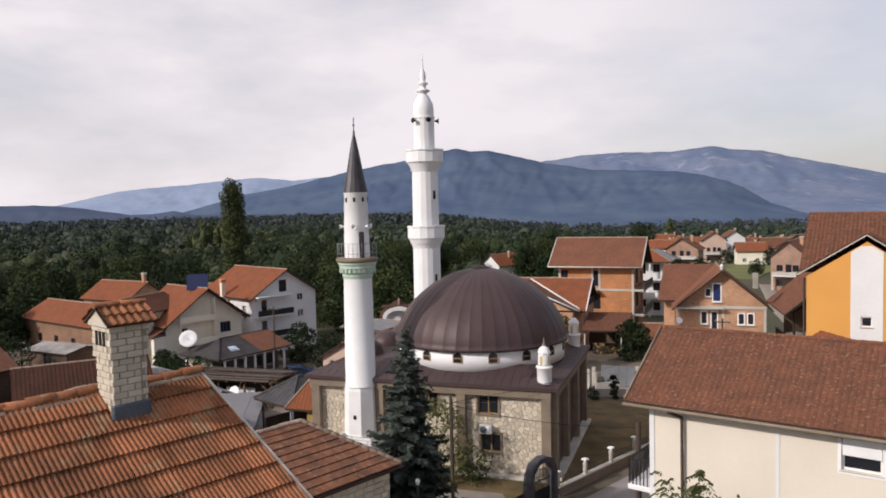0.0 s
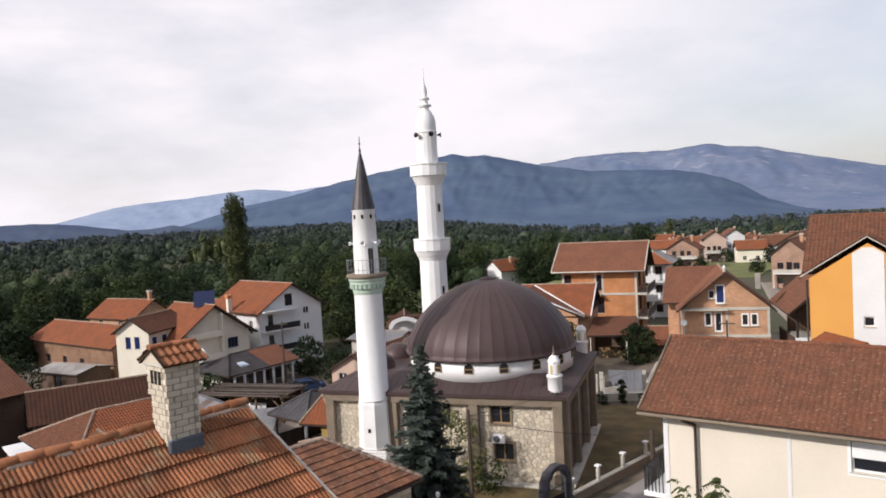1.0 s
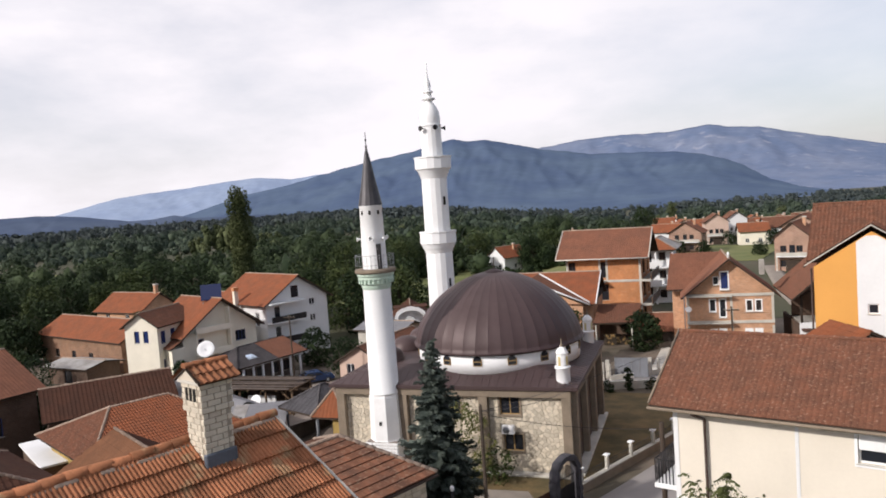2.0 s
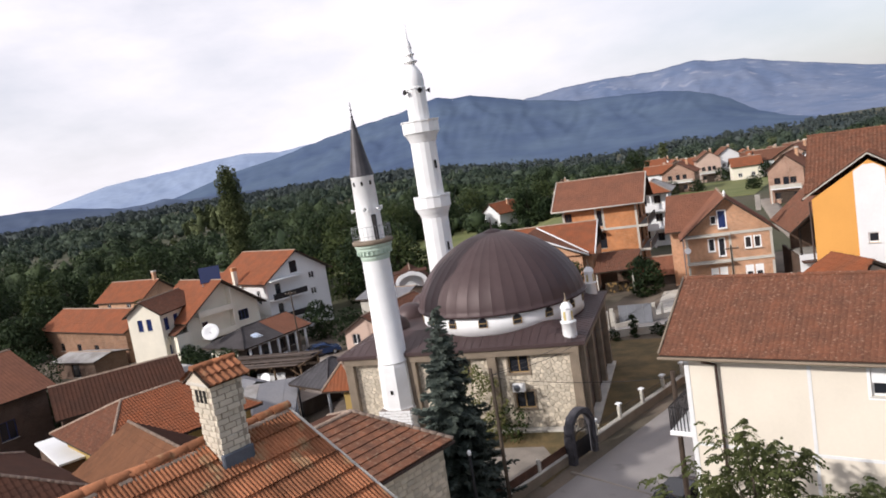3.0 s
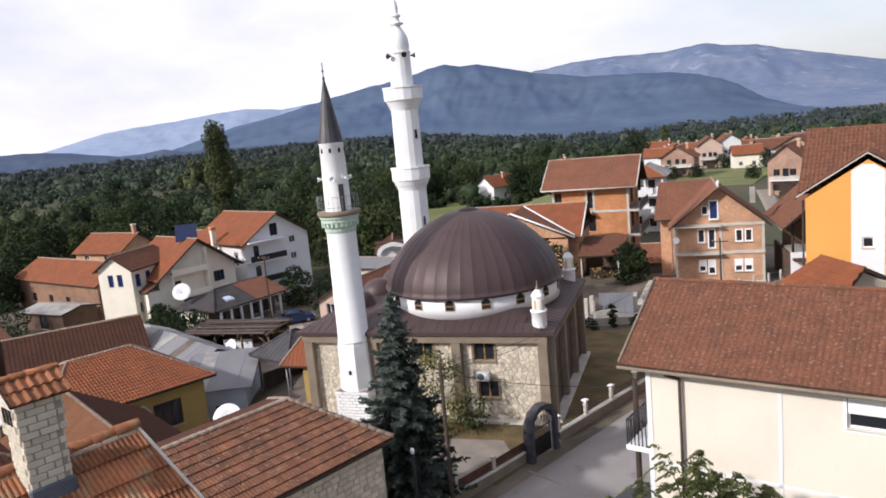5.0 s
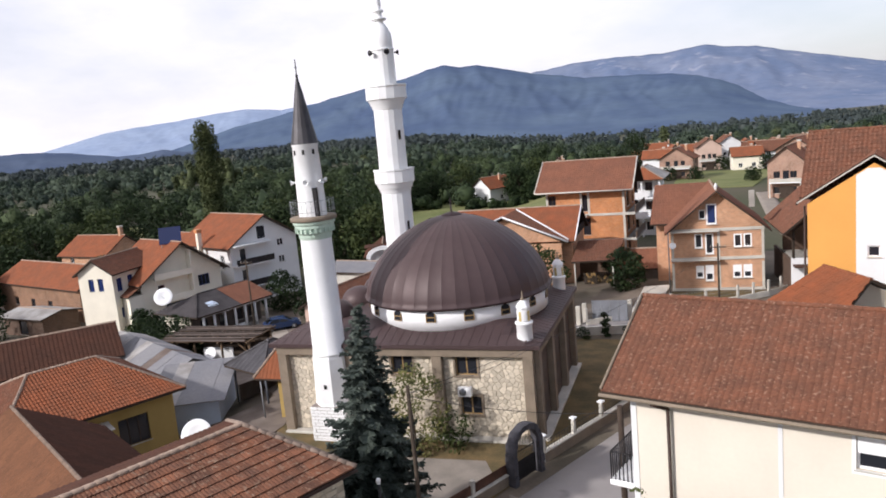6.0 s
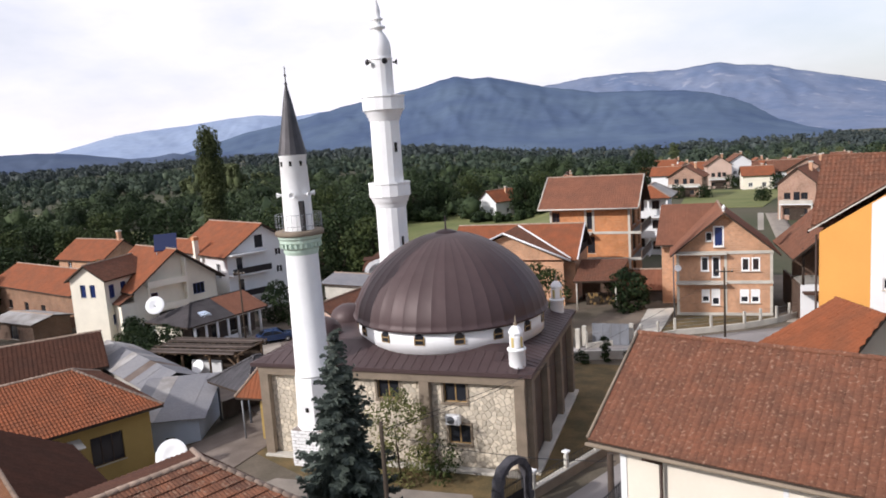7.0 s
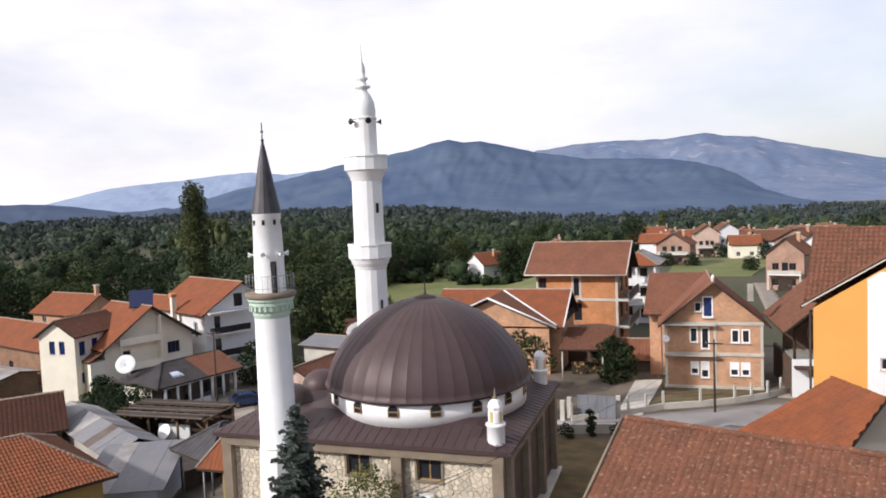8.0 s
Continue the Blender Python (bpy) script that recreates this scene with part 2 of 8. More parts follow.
SHEET_PALE = mat("pale_patched_sheet", (0.36, 0.35, 0.34), 0.8, 0.0, vary=0.4, scale=0.6, fine=6, second=(0.22, 0.20, 0.185), second_amount=0.9)
SHEET_BROWN = mat("rust_stained_sheet", (0.14, 0.11, 0.095), 0.85, 0.0, vary=0.4, scale=0.7, fine=6, second=(0.10, 0.07, 0.055), second_amount=0.9)
METAL_BLUE = mat("blue_grey_flashing", (0.12, 0.135, 0.165), 0.6, 0.2, vary=0.3)
TIMBER = mat("raw_timber", (0.19, 0.125, 0.075), 0.9, vary=0.4, scale=2, fine=18)
RUST = mat("rusted_sheet", (0.12, 0.06, 0.04), 0.8, 0.3, vary=0.4, scale=2)
GUTTER = mat("brown_gutter", (0.05, 0.028, 0.02), 0.5, 0.2, vary=0.2)
WOOD = mat("weathered_wood", (0.06, 0.042, 0.031), 0.9, vary=0.35, scale=3, fine=25)
WOOD_PALE = mat("varnished_wood", (0.34, 0.22, 0.09), 0.6, vary=0.2, scale=4)
BARK = mat("bark", (0.07, 0.052, 0.038), 0.95, vary=0.4, scale=4, fine=20)
GOLD = mat("gilt_paint", (0.62, 0.50, 0.22), 0.5, 0.2, vary=0.15)
GREENISH = mat("pale_green_paint", (0.50, 0.62, 0.52), 0.7, vary=0.12, scale=3)
BLUEPAINT = mat("blue_paint", (0.03, 0.05, 0.17), 0.6, vary=0.2)
SPIRE = mat("grey_lead_sheet", (0.085, 0.08, 0.085), 0.5, 0.5, vary=0.3, scale=1.5)
RUBBER = mat("black_rubber", (0.02, 0.02, 0.02), 0.8, vary=0.1)
CAR_DARK = mat("black_car_paint", (0.012, 0.013, 0.016), 0.2, 0.2, vary=0.05, bump=0, spec=0.6)
CAR_BLUE = mat("blue_car_paint", (0.02, 0.045, 0.12), 0.25, 0.2, vary=0.05, bump=0, spec=0.6)
# Near-black colour that paints the shade inside holes and openings.
OPENING_SHADE = mat("painted_opening_shade", (0.02, 0.018, 0.016), 0.95, vary=0.2)
GLASS = glass_mat("dark_window_glass", (0.02, 0.022, 0.028))
GLASS_BLUE = glass_mat("blue_tinted_glass", (0.02, 0.035, 0.12))
GLASS_PALE = glass_mat("pale_pane", (0.55, 0.66, 0.80))
SOLAR = glass_mat("solar_panel_glass", (0.012, 0.02, 0.07))


def leaf_mat(name, a, b, through_amount=0.15, patch=0.35):
    m = bpy.data.materials.new(name)
    m.use_nodes = True
    n, l = m.node_tree.nodes, m.node_tree.links
    p = n["Principled BSDF"]
    p.inputs["Roughness"].default_value = 0.75
    p.inputs["Specular IOR Level"].default_value = 0.2
    geo, co, noi = n.new("ShaderNodeNewGeometry"), n.new("ShaderNodeTexCoord"), n.new("ShaderNodeTexNoise")
    noi.inputs["Scale"].default_value = patch
    l.new(co.outputs["Object"], noi.inputs["Vector"])
    add, tone = n.new("ShaderNodeMath"), n.new("ShaderNodeMapRange")
    tone.inputs["From Min"].default_value, tone.inputs["From Max"].default_value = 0.36, 0.64
    tone.inputs["To Max"].default_value = 1.3
    l.new(noi.outputs["Fac"], tone.inputs["Value"])
    l.new(geo.outputs["Random Per Island"], add.inputs[0])
    l.new(tone.outputs["Result"], add.inputs[1])
    rng = n.new("ShaderNodeMapRange")
    rng.inputs["From Min"].default_value, rng.inputs["From Max"].default_value = 0.1, 2.1
    l.new(add.outputs[0], rng.inputs["Value"])
    mix = n.new("ShaderNodeMixRGB")
    mix.inputs[1].default_value, mix.inputs[2].default_value = (*a, 1), (*b, 1)
    l.new(rng.outputs["Result"], mix.inputs[0])
    l.new(mix.outputs[0], p.inputs["Base Color"])
    if through_amount:
        tr, mx = n.new("ShaderNodeBsdfTranslucent"), n.new("ShaderNodeMixShader")
        l.new(mix.outputs[0], tr.inputs["Color"])
        mx.inputs[0].default_value = through_amount
        l.new(p.outputs[0], mx.inputs[1])
        l.new(tr.outputs[0], mx.inputs[2])
        l.new(mx.outputs[0], n["Material Output"].inputs["Surface"])
    return m


LEAF = leaf_mat("broad_leaf", (0.012, 0.024, 0.008), (0.062, 0.080, 0.024))
LEAF_LIGHT = leaf_mat("yellowing_leaf", (0.07, 0.085, 0.028), (0.20, 0.19, 0.07))
LEAF_DARK = leaf_mat("dark_leaf", (0.008, 0.018, 0.007), (0.033, 0.051, 0.017))
LEAF_FAR = leaf_mat("woodland_leaf", (0.012, 0.024, 0.011), (0.048, 0.068, 0.027), 0.0, 0.05)
# Bluish leaf tones paint the distance haze, strongest in the far woods.
LEAF_HAZE = leaf_mat("haze_tinted_woodland_leaf", (0.026, 0.037, 0.042), (0.064, 0.078, 0.070), 0.0, 0.012)
LEAF_MID = leaf_mat("plain_woodland_leaf", (0.015, 0.028, 0.024), (0.068, 0.090, 0.056), 0.0, 0.025)
LEAF_OLIVE = leaf_mat("olive_leaf", (0.022, 0.032, 0.010), (0.110, 0.125, 0.042))
# Sunlit look of the hedges is put into this paler leaf colour.
LEAF_HEDGE = leaf_mat("sunlit_hedge_leaf", (0.05, 0.065, 0.028), (0.10, 0.115, 0.05), 0.0, 0.1)
LEAF_POPLAR = leaf_mat("poplar_leaf", (0.026, 0.038, 0.014), (0.098, 0.114, 0.044))
NEEDLE = leaf_mat("blue_spruce_needle", (0.022, 0.033, 0.027), (0.140, 0.166, 0.142), 0.05)


# Distance haze is painted in: bluish base colours plus a glow from emission.
def hazed_mountain_mat(name, a, b, emit, specks=None):
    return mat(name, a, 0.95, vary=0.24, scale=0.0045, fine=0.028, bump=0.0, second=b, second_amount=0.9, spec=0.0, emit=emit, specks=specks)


HILL_NEAR = hazed_mountain_mat("hazy_wooded_mountain", (0.056, 0.078, 0.130), (0.078, 0.106, 0.152), 0.5)
HILL_FAR = hazed_mountain_mat("hazy_bare_mountain", (0.094, 0.122, 0.190), (0.135, 0.157, 0.216), 0.55, ((0.21, 0.22, 0.27), 0.011, 0.60))
HILL_PALE = hazed_mountain_mat("pale_distant_mountain", (0.172, 0.212, 0.300), (0.196, 0.236, 0.318), 0.62)
HILL_LOW = hazed_mountain_mat("low_wooded_hill", (0.056, 0.073, 0.116), (0.068, 0.086, 0.126), 0.5)

# ---- builders ----
UV = Vector((0.40, 0.9165, 0))      # along the street
VILLAGE = -23.6                     # degrees by which the village's grid is turned


def ground_z(x, y):
    """Height of the land: level round the mosque, falling to the west, rising along the street towards the south."""
    a = min(max((-14 - x) / 18.0, 0.0), 1.0)
    b = min(max((-9 - y) / 18.0, 0.0), 1.0) * (1.0 if x > -12 else max(0.0, 1 + (x + 12) / 10.0))
    far = max(0.0, y - 130.0)
    e = min(max((x + 0.45 * far + 10) / (0.3 * far + 40.0), 0.0), 1.0)
    return -3.0 * a * a * (3 - 2 * a) + 2.4 * b * b * (3 - 2 * b) - min(38.0, 0.028 * far) * e * e * (3 - 2 * e)


def finish(name, bm, material, parent=None, label=""):
    me = bpy.data.meshes.new(name)
    bm.to_mesh(me)
    bm.free()
    me.materials.append(material)
    ob = new(name, me)
    if parent:
        ob.parent = parent
    if label:
        ob["label"] = label
    return ob


def part(name, bm, material, parent, label=""):
    return finish(name, bm, material, parent, label)


def thing(name, m, label, category, group="", kind=""):
    ob = new(name)
    ob.empty_display_size = 0.3
    ob.matrix_basis = m
    return tagged(ob, label, category, group, kind)


def box(bm, x0, x1, y0, y1, z0, z1, m=None):
    vs = [bm.verts.new((x, y, z)) for z in (z0, z1) for x, y in ((x0, y0), (x1, y0), (x1, y1), (x0, y1))]
    if m:
        for v in vs:
            v.co = m @ v.co
    for f in ((0, 3, 2, 1), (4, 5, 6, 7), (0, 1, 5, 4), (1, 2, 6, 5), (2, 3, 7, 6), (3, 0, 4, 7)):
        bm.faces.new([vs[i] for i in f])
    return vs


def boxes(*dims, bevel=0.0):
    bm = bmesh.new()
    for d in dims:
        box(bm, *d)
    if bevel:
        bmesh.ops.bevel(bm, geom=bm.edges[:], offset=bevel, segments=1, affect="EDGES")
    return bm


def lathe(profile, seg=32, centre=(0, 0), smooth=True, bm=None):
    """A turned form from (radius, height) pairs."""
    bm = bm or bmesh.new()
    rings = []
    for r, z in profile:
        if r < 1e-4:
            rings.append([bm.verts.new((centre[0], centre[1], z))])
        else:
            rings.append([bm.verts.new((centre[0] + r * math.cos(2 * math.pi * i / seg), centre[1] + r * math.sin(2 * math.pi * i / seg), z)) for i in range(seg)])
    for a, b in zip(rings, rings[1:]):
        for i in range(seg):
            j = (i + 1) % seg
            if len(a) == 1 and len(b) > 1:
                f = bm.faces.new((a[0], b[j], b[i]))
            elif len(b) == 1 and len(a) > 1:
                f = bm.faces.new((a[i], a[j], b[0]))
            elif len(a) > 1:
                f = bm.faces.new((a[i], a[j], b[j], b[i]))
            else:
                continue
            f.smooth = smooth
    return bm


def tube(bm, a, b, r, seg=8, r2=None):
    a, b = Vector(a), Vector(b)
    q = (b - a).to_track_quat("Z", "Y")
    rings = []
    for p, rr in ((a, r), (b, r if r2 is None else r2)):
        rings.append([bm.verts.new(p + q @ Vector((rr * math.cos(2 * math.pi * i / seg), rr * math.sin(2 * math.pi * i / seg), 0))) for i in range(seg)])
    for i in range(seg):
        bm.faces.new((rings[0][i], rings[0][(i + 1) % seg], rings[1][(i + 1) % seg], rings[1][i])).smooth = True
    bm.faces.new(rings[0][::-1])
    bm.faces.new(rings[1])
    return bm


def tubes(pairs, r, seg=8):
    bm = bmesh.new()
    for a, b in pairs:
        tube(bm, a, b, r, seg)
    return bm


def bars(name, pairs, r, material, parent, seg=8):
    for a, b in pairs:
        part(name, tube(bmesh.new(), a, b, r, seg), material, parent)


def slab(bm, pts, thick):
    """A plate under the polygon pts (upper face), of that thickness, straight down."""
    top = [bm.verts.new(p) for p in pts]
    low = [bm.verts.new(Vector(p) - Vector((0, 0, thick))) for p in pts]
    n = len(pts)
    bm.faces.new(top)
    bm.faces.new(low[::-1])
    for i in range(n):
        bm.faces.new((top[i], low[i], low[(i + 1) % n], top[(i + 1) % n]))
    bmesh.ops.recalc_face_normals(bm, faces=bm.faces)
    return bm


def wall_bm(length, height, thick, holes, gable=0.0, skew=0.5):
    """A wall along +x with its outer face at y = 0, holes (x0, x1, z0, z1) through it, and a gable on top if asked."""
    bm = bmesh.new()
    xs = sorted({0.0, length, *[v for h in holes for v in h[:2]]})
    zs = sorted({0.0, height, *[v for h in holes for v in h[2:]]})
    solid = {}
    for i in range(len(xs) - 1):
        for k in range(len(zs) - 1):
            cx, cz = (xs[i] + xs[i + 1]) / 2, (zs[k] + zs[k + 1]) / 2
            solid[i, k] = not any(h[0] < cx < h[1] and h[2] < cz < h[3] for h in holes)
    quad = lambda *p: bm.faces.new([bm.verts.new(q) for q in p])
    for (i, k), s in solid.items():
        a, b, c, d = xs[i], xs[i + 1], zs[k], zs[k + 1]
        if s:
            quad((a, 0, c), (b, 0, c), (b, 0, d), (a, 0, d))
            quad((b, thick, c), (a, thick, c), (a, thick, d), (b, thick, d))
            if not solid.get((i - 1, k), False):
                quad((a, thick, c), (a, 0, c), (a, 0, d), (a, thick, d))
            if not solid.get((i + 1, k), False):
                quad((b, 0, c), (b, thick, c), (b, thick, d), (b, 0, d))
            if not solid.get((i, k - 1), False):
                quad((a, thick, c), (b, thick, c), (b, 0, c), (a, 0, c))
            if not solid.get((i, k + 1), False):
                quad((a, 0, d), (b, 0, d), (b, thick, d), (a, thick, d))
    if gable:
        f = [(0, height), (length, height), (length * skew, height + gable)]
        fr = [bm.verts.new((x, 0, z)) for x, z in f]
        bk = [bm.verts.new((x, thick, z)) for x, z in f]
        bm.faces.new(fr)
        bm.faces.new(bk[::-1])
        for i in range(3):
            j = (i + 1) % 3
            bm.faces.new((fr[i], bk[i], bk[j], fr[j]))
    bmesh.ops.remove_doubles(bm, verts=bm.verts[:], dist=0.0005)
    return bm


window_cache = {}


def window(parent, m, w, h, frame_mat, glass=None, bars=1, cross=0, name="window", fw=0.07):
    """A window with a frame, mullions, a sill and a pane; its centre of the bottom edge at m, facing -y."""
    key = (round(w, 2), round(h, 2), frame_mat.name, (glass or GLASS).name, bars, cross, fw)
    if key not in window_cache:
        t = min(fw, w * 0.2)
        cut = [-w / 2 + w * (i + 1) / (bars + 1) for i in range(bars)]
        lows, highs = [-w / 2 + t] + [c + t * 0.5 for c in cut], [c - t * 0.5 for c in cut] + [w / 2 - t]
        bm = wall_bm(w, h, 0.07, [(a + w / 2, b + w / 2, t, h - t) for a, b in zip(lows, highs)])
        bmesh.ops.translate(bm, verts=bm.verts[:], vec=(-w / 2, 0, 0))
        me = bpy.data.meshes.new("window")
        bm.to_mesh(me)
        bm.free()
        me.materials.append(frame_mat)
        bm = boxes((-w / 2 + t, w / 2 - t, 0.025, 0.045, t, h - t))
        pane = bpy.data.meshes.new("pane")
        bm.to_mesh(pane)
        bm.free()
        pane.materials.append(glass or GLASS)
        bm = boxes((-w / 2 - 0.06, w / 2 + 0.06, -0.16, -0.003, -0.05, -0.005))
        sill = bpy.data.meshes.new("sill")
        bm.to_mesh(sill)
        bm.free()
        sill.materials.append(PALE_CONCRETE)
        window_cache[key] = (me, pane, sill)
    me, pane, sill = window_cache[key]
    ob = new(name, me)
    ob.parent, ob.matrix_basis = parent, m
    for nm, data in (("pane", pane), ("sill", sill)):
        new(nm, data).parent = ob
    return ob


def tile_sheet(ea, eb, tb, ta, pitch=0.24, course=0.38, cols=4, wave=0.022, lift=0.035):
    """The tiled face of a roof slope between the eave ea-eb and the top ta-tb, as courses that overlap."""
    ea, eb, tb, ta = (Vector(p) for p in (ea, eb, tb, ta))
    along = (eb - ea).normalized()
    up = ((ta + tb) / 2 - (ea + eb) / 2)
    up = (up - along * up.dot(along)).normalized()
    nrm = along.cross(up).normalized()
    if nrm.z < 0:
        nrm = -nrm
    ss = [(p - ea).dot(along) for p in (ea, eb, tb, ta)]
    s0, s1 = min(ss), max(ss)
    height = max((ta - ea).dot(up), (tb - ea).dot(up))
    n = max(2, int((s1 - s0) / pitch * cols))
    rows = max(1, round(height / course))
    verts, faces, uvs = [], [], []
    for r in range(rows):
        base = len(verts)
        for k, (t, h) in enumerate(((r * height / rows - 0.03, lift * 0.2), (r * height / rows - 0.03, lift), ((r + 1) * height / rows, 0.004))):
            for i in range(n + 1):
                s = s0 + (s1 - s0) * i / n
                w = wave * math.cos(2 * math.pi * s / pitch)
                verts.append(ea + along * s + up * t + nrm * (h + (w if k else w * 0.3) + wave))
        for k in range(2):
            for i in range(n):
                a = base + k * (n + 1) + i
                faces.append((a, a + 1, a + n + 2, a + n + 1))
    me = bpy.data.meshes.new("tmp")
    me.from_pydata([tuple(v) for v in verts], [], faces)
    bm = bmesh.new()
    bm.from_mesh(me)
    bpy.data.meshes.remove(me)
    for p, q in ((ea, ta), (eb, tb)):
        d = (q - p)
        side = d.cross(nrm).normalized()
        inside = ((ea + eb + ta + tb) / 4 - p).dot(side)
        if inside > 0:
            side = -side
        bmesh.ops.bisect_plane(bm, geom=bm.verts[:] + bm.edges[:] + bm.faces[:], plane_co=p, plane_no=side, clear_outer=True)
    layer = bm.loops.layers.uv.new("tile")
    for f in bm.faces:
        c = f.calc_center_median() - ea
        key = (math.floor(c.dot(along) / pitch) + 0.5, math.floor((c.dot(up) + 0.03) / height * rows) + 0.5)
        for lp in f.loops:
            lp[layer].uv = key
    for f in bm.faces:
        f.smooth = False
        if f.normal.dot(nrm) < 0:
            f.normal_flip()
    return bm


cap_cache = {}


def ridge_caps(parent, segs, material, r=0.11, step=0.36, far=False, uneven=0.0):
    """Half-round cap tiles laid along ridges and hips, each lapping the next; joined where they are far off."""
    key = (r, round(step, 2), material.name)
    if key not in cap_cache:
        bm = bmesh.new()
        rings = []
        for f, rr in ((0.0, r), (step * 1.1, r * 0.8)):
            rings.append([bm.verts.new((f, rr * math.cos(t), rr * 0.9 * math.sin(t))) for t in (j * math.pi / 6 for j in range(-1, 8))])
        for j in range(8):
            bm.faces.new((rings[0][j], rings[1][j], rings[1][j + 1], rings[0][j + 1])).smooth = True
        bm.faces.new(rings[0])
        me = bpy.data.meshes.new("ridge_tile")
        bm.to_mesh(me)
        bm.free()
        me.materials.append(material)
        cap_cache[key] = me
    me = cap_cache[key]
    rng = random.Random(len(cap_cache))
    places = []
    for a, b in segs:
        a, b = Vector(a), Vector(b)
        n = max(1, round((b - a).length / step))
        d = (b - a) / n
        q = d.to_track_quat("X", "Z").to_matrix().to_4x4()
        for i in range(n):
            places.append(Matrix.Translation(a + d * i + Vector((0, 0, rng.uniform(-0.008, 0.008) - uneven * rng.random()))) @ q @ Matrix.Rotation(uneven * rng.uniform(-2.5, 2.5), 4, "Y") @ Matrix.Rotation(uneven * rng.uniform(-1.5, 1.5), 4, "Z"))
    if far:
        joined(parent, "ridge_tiles", me, places)
    else:
        for m in places:
            ob = new("ridge_tile", me)
            ob.parent, ob.matrix_basis = parent, m


def joined(parent, name, me, places):
    """Copies of one mesh at all the places, as one part of stuff."""
    co = np.empty(len(me.vertices) * 3)
    me.vertices.foreach_get("co", co)
    co = np.c_[co.reshape(-1, 3), np.ones(len(me.vertices))]
    verts = np.concatenate([co @ np.array(m).T[:, :3] for m in places])
    k, polys = len(me.vertices), [tuple(p.vertices) for p in me.polygons]
    faces = [tuple(v + i * k for v in f) for i in range(len(places)) for f in polys]
    out = bpy.data.meshes.new(name)
    out.from_pydata(verts.tolist(), [], faces)
    out.materials.append(me.materials[0])
    smooth = [p.use_smooth for p in me.polygons] * len(places)
    out.polygons.foreach_set("use_smooth", smooth)
    ob = new(name, out)
    ob.parent = parent
    return tagged(ob, kind="stuff")


def slope(parent, ea, eb, tb, ta, tile, deck, thick=0.16, pitch=0.24, course=0.38, cols=4, name="roof"):
    """One roof slope: a deck with its tiles as a part upon it."""
    bm = bmesh.new()
    pts = [ea, eb, tb] + ([] if (Vector(ta) - Vector(tb)).length < 0.02 else [ta])
    slab(bm, pts, thick)
    d = part(name, bm, deck, parent)
    tagged(part("roof_tiles", tile_sheet(ea, eb, tb, ta, pitch, course, cols, 0.022 if cols > 3 else 0.015, 0.035 if cols > 3 else 0.02), tile, d), kind="stuff")
    return d


def gable_roof(parent, x0, x1, y0, y1, z, rise, over, tile, deck, axis="x", pitch=0.24, course=0.38, cols=3, caps=MORTAR_CAP, skew=0.5):
    """Two slopes over the rectangle, with the ridge along the axis."""
    if axis == "x":
        yr = y0 + (y1 - y0) * skew
        k0, k1 = rise / (yr - y0), rise / (y1 - yr)
        a, b = x0 - over, x1 + over
        slope(parent, (a, y0 - over, z - over * k0), (b, y0 - over, z - over * k0), (b, yr, z + rise), (a, yr, z + rise), tile, deck, pitch=pitch, course=course, cols=cols)
        slope(parent, (b, y1 + over, z - over * k1), (a, y1 + over, z - over * k1), (a, yr, z + rise), (b, yr, z + rise), tile, deck, pitch=pitch, course=course, cols=cols)
        ridge_caps(parent, [((a, yr, z + rise + 0.03), (b, yr, z + rise + 0.03))], caps, far=cols < 3)
    else:
        xr = x0 + (x1 - x0) * skew
        k0, k1 = rise / (xr - x0), rise / (x1 - xr)
        a, b = y0 - over, y1 + over
        slope(parent, (x0 - over, b, z - over * k0), (x0 - over, a, z - over * k0), (xr, a, z + rise), (xr, b, z + rise), tile, deck, pitch=pitch, course=course, cols=cols)
        slope(parent, (x1 + over, a, z - over * k1), (x1 + over, b, z - over * k1), (xr, b, z + rise), (xr, a, z + rise), tile, deck, pitch=pitch, course=course, cols=cols)
        ridge_caps(parent, [((xr, a, z + rise + 0.03), (xr, b, z + rise + 0.03))], caps, far=cols < 3)


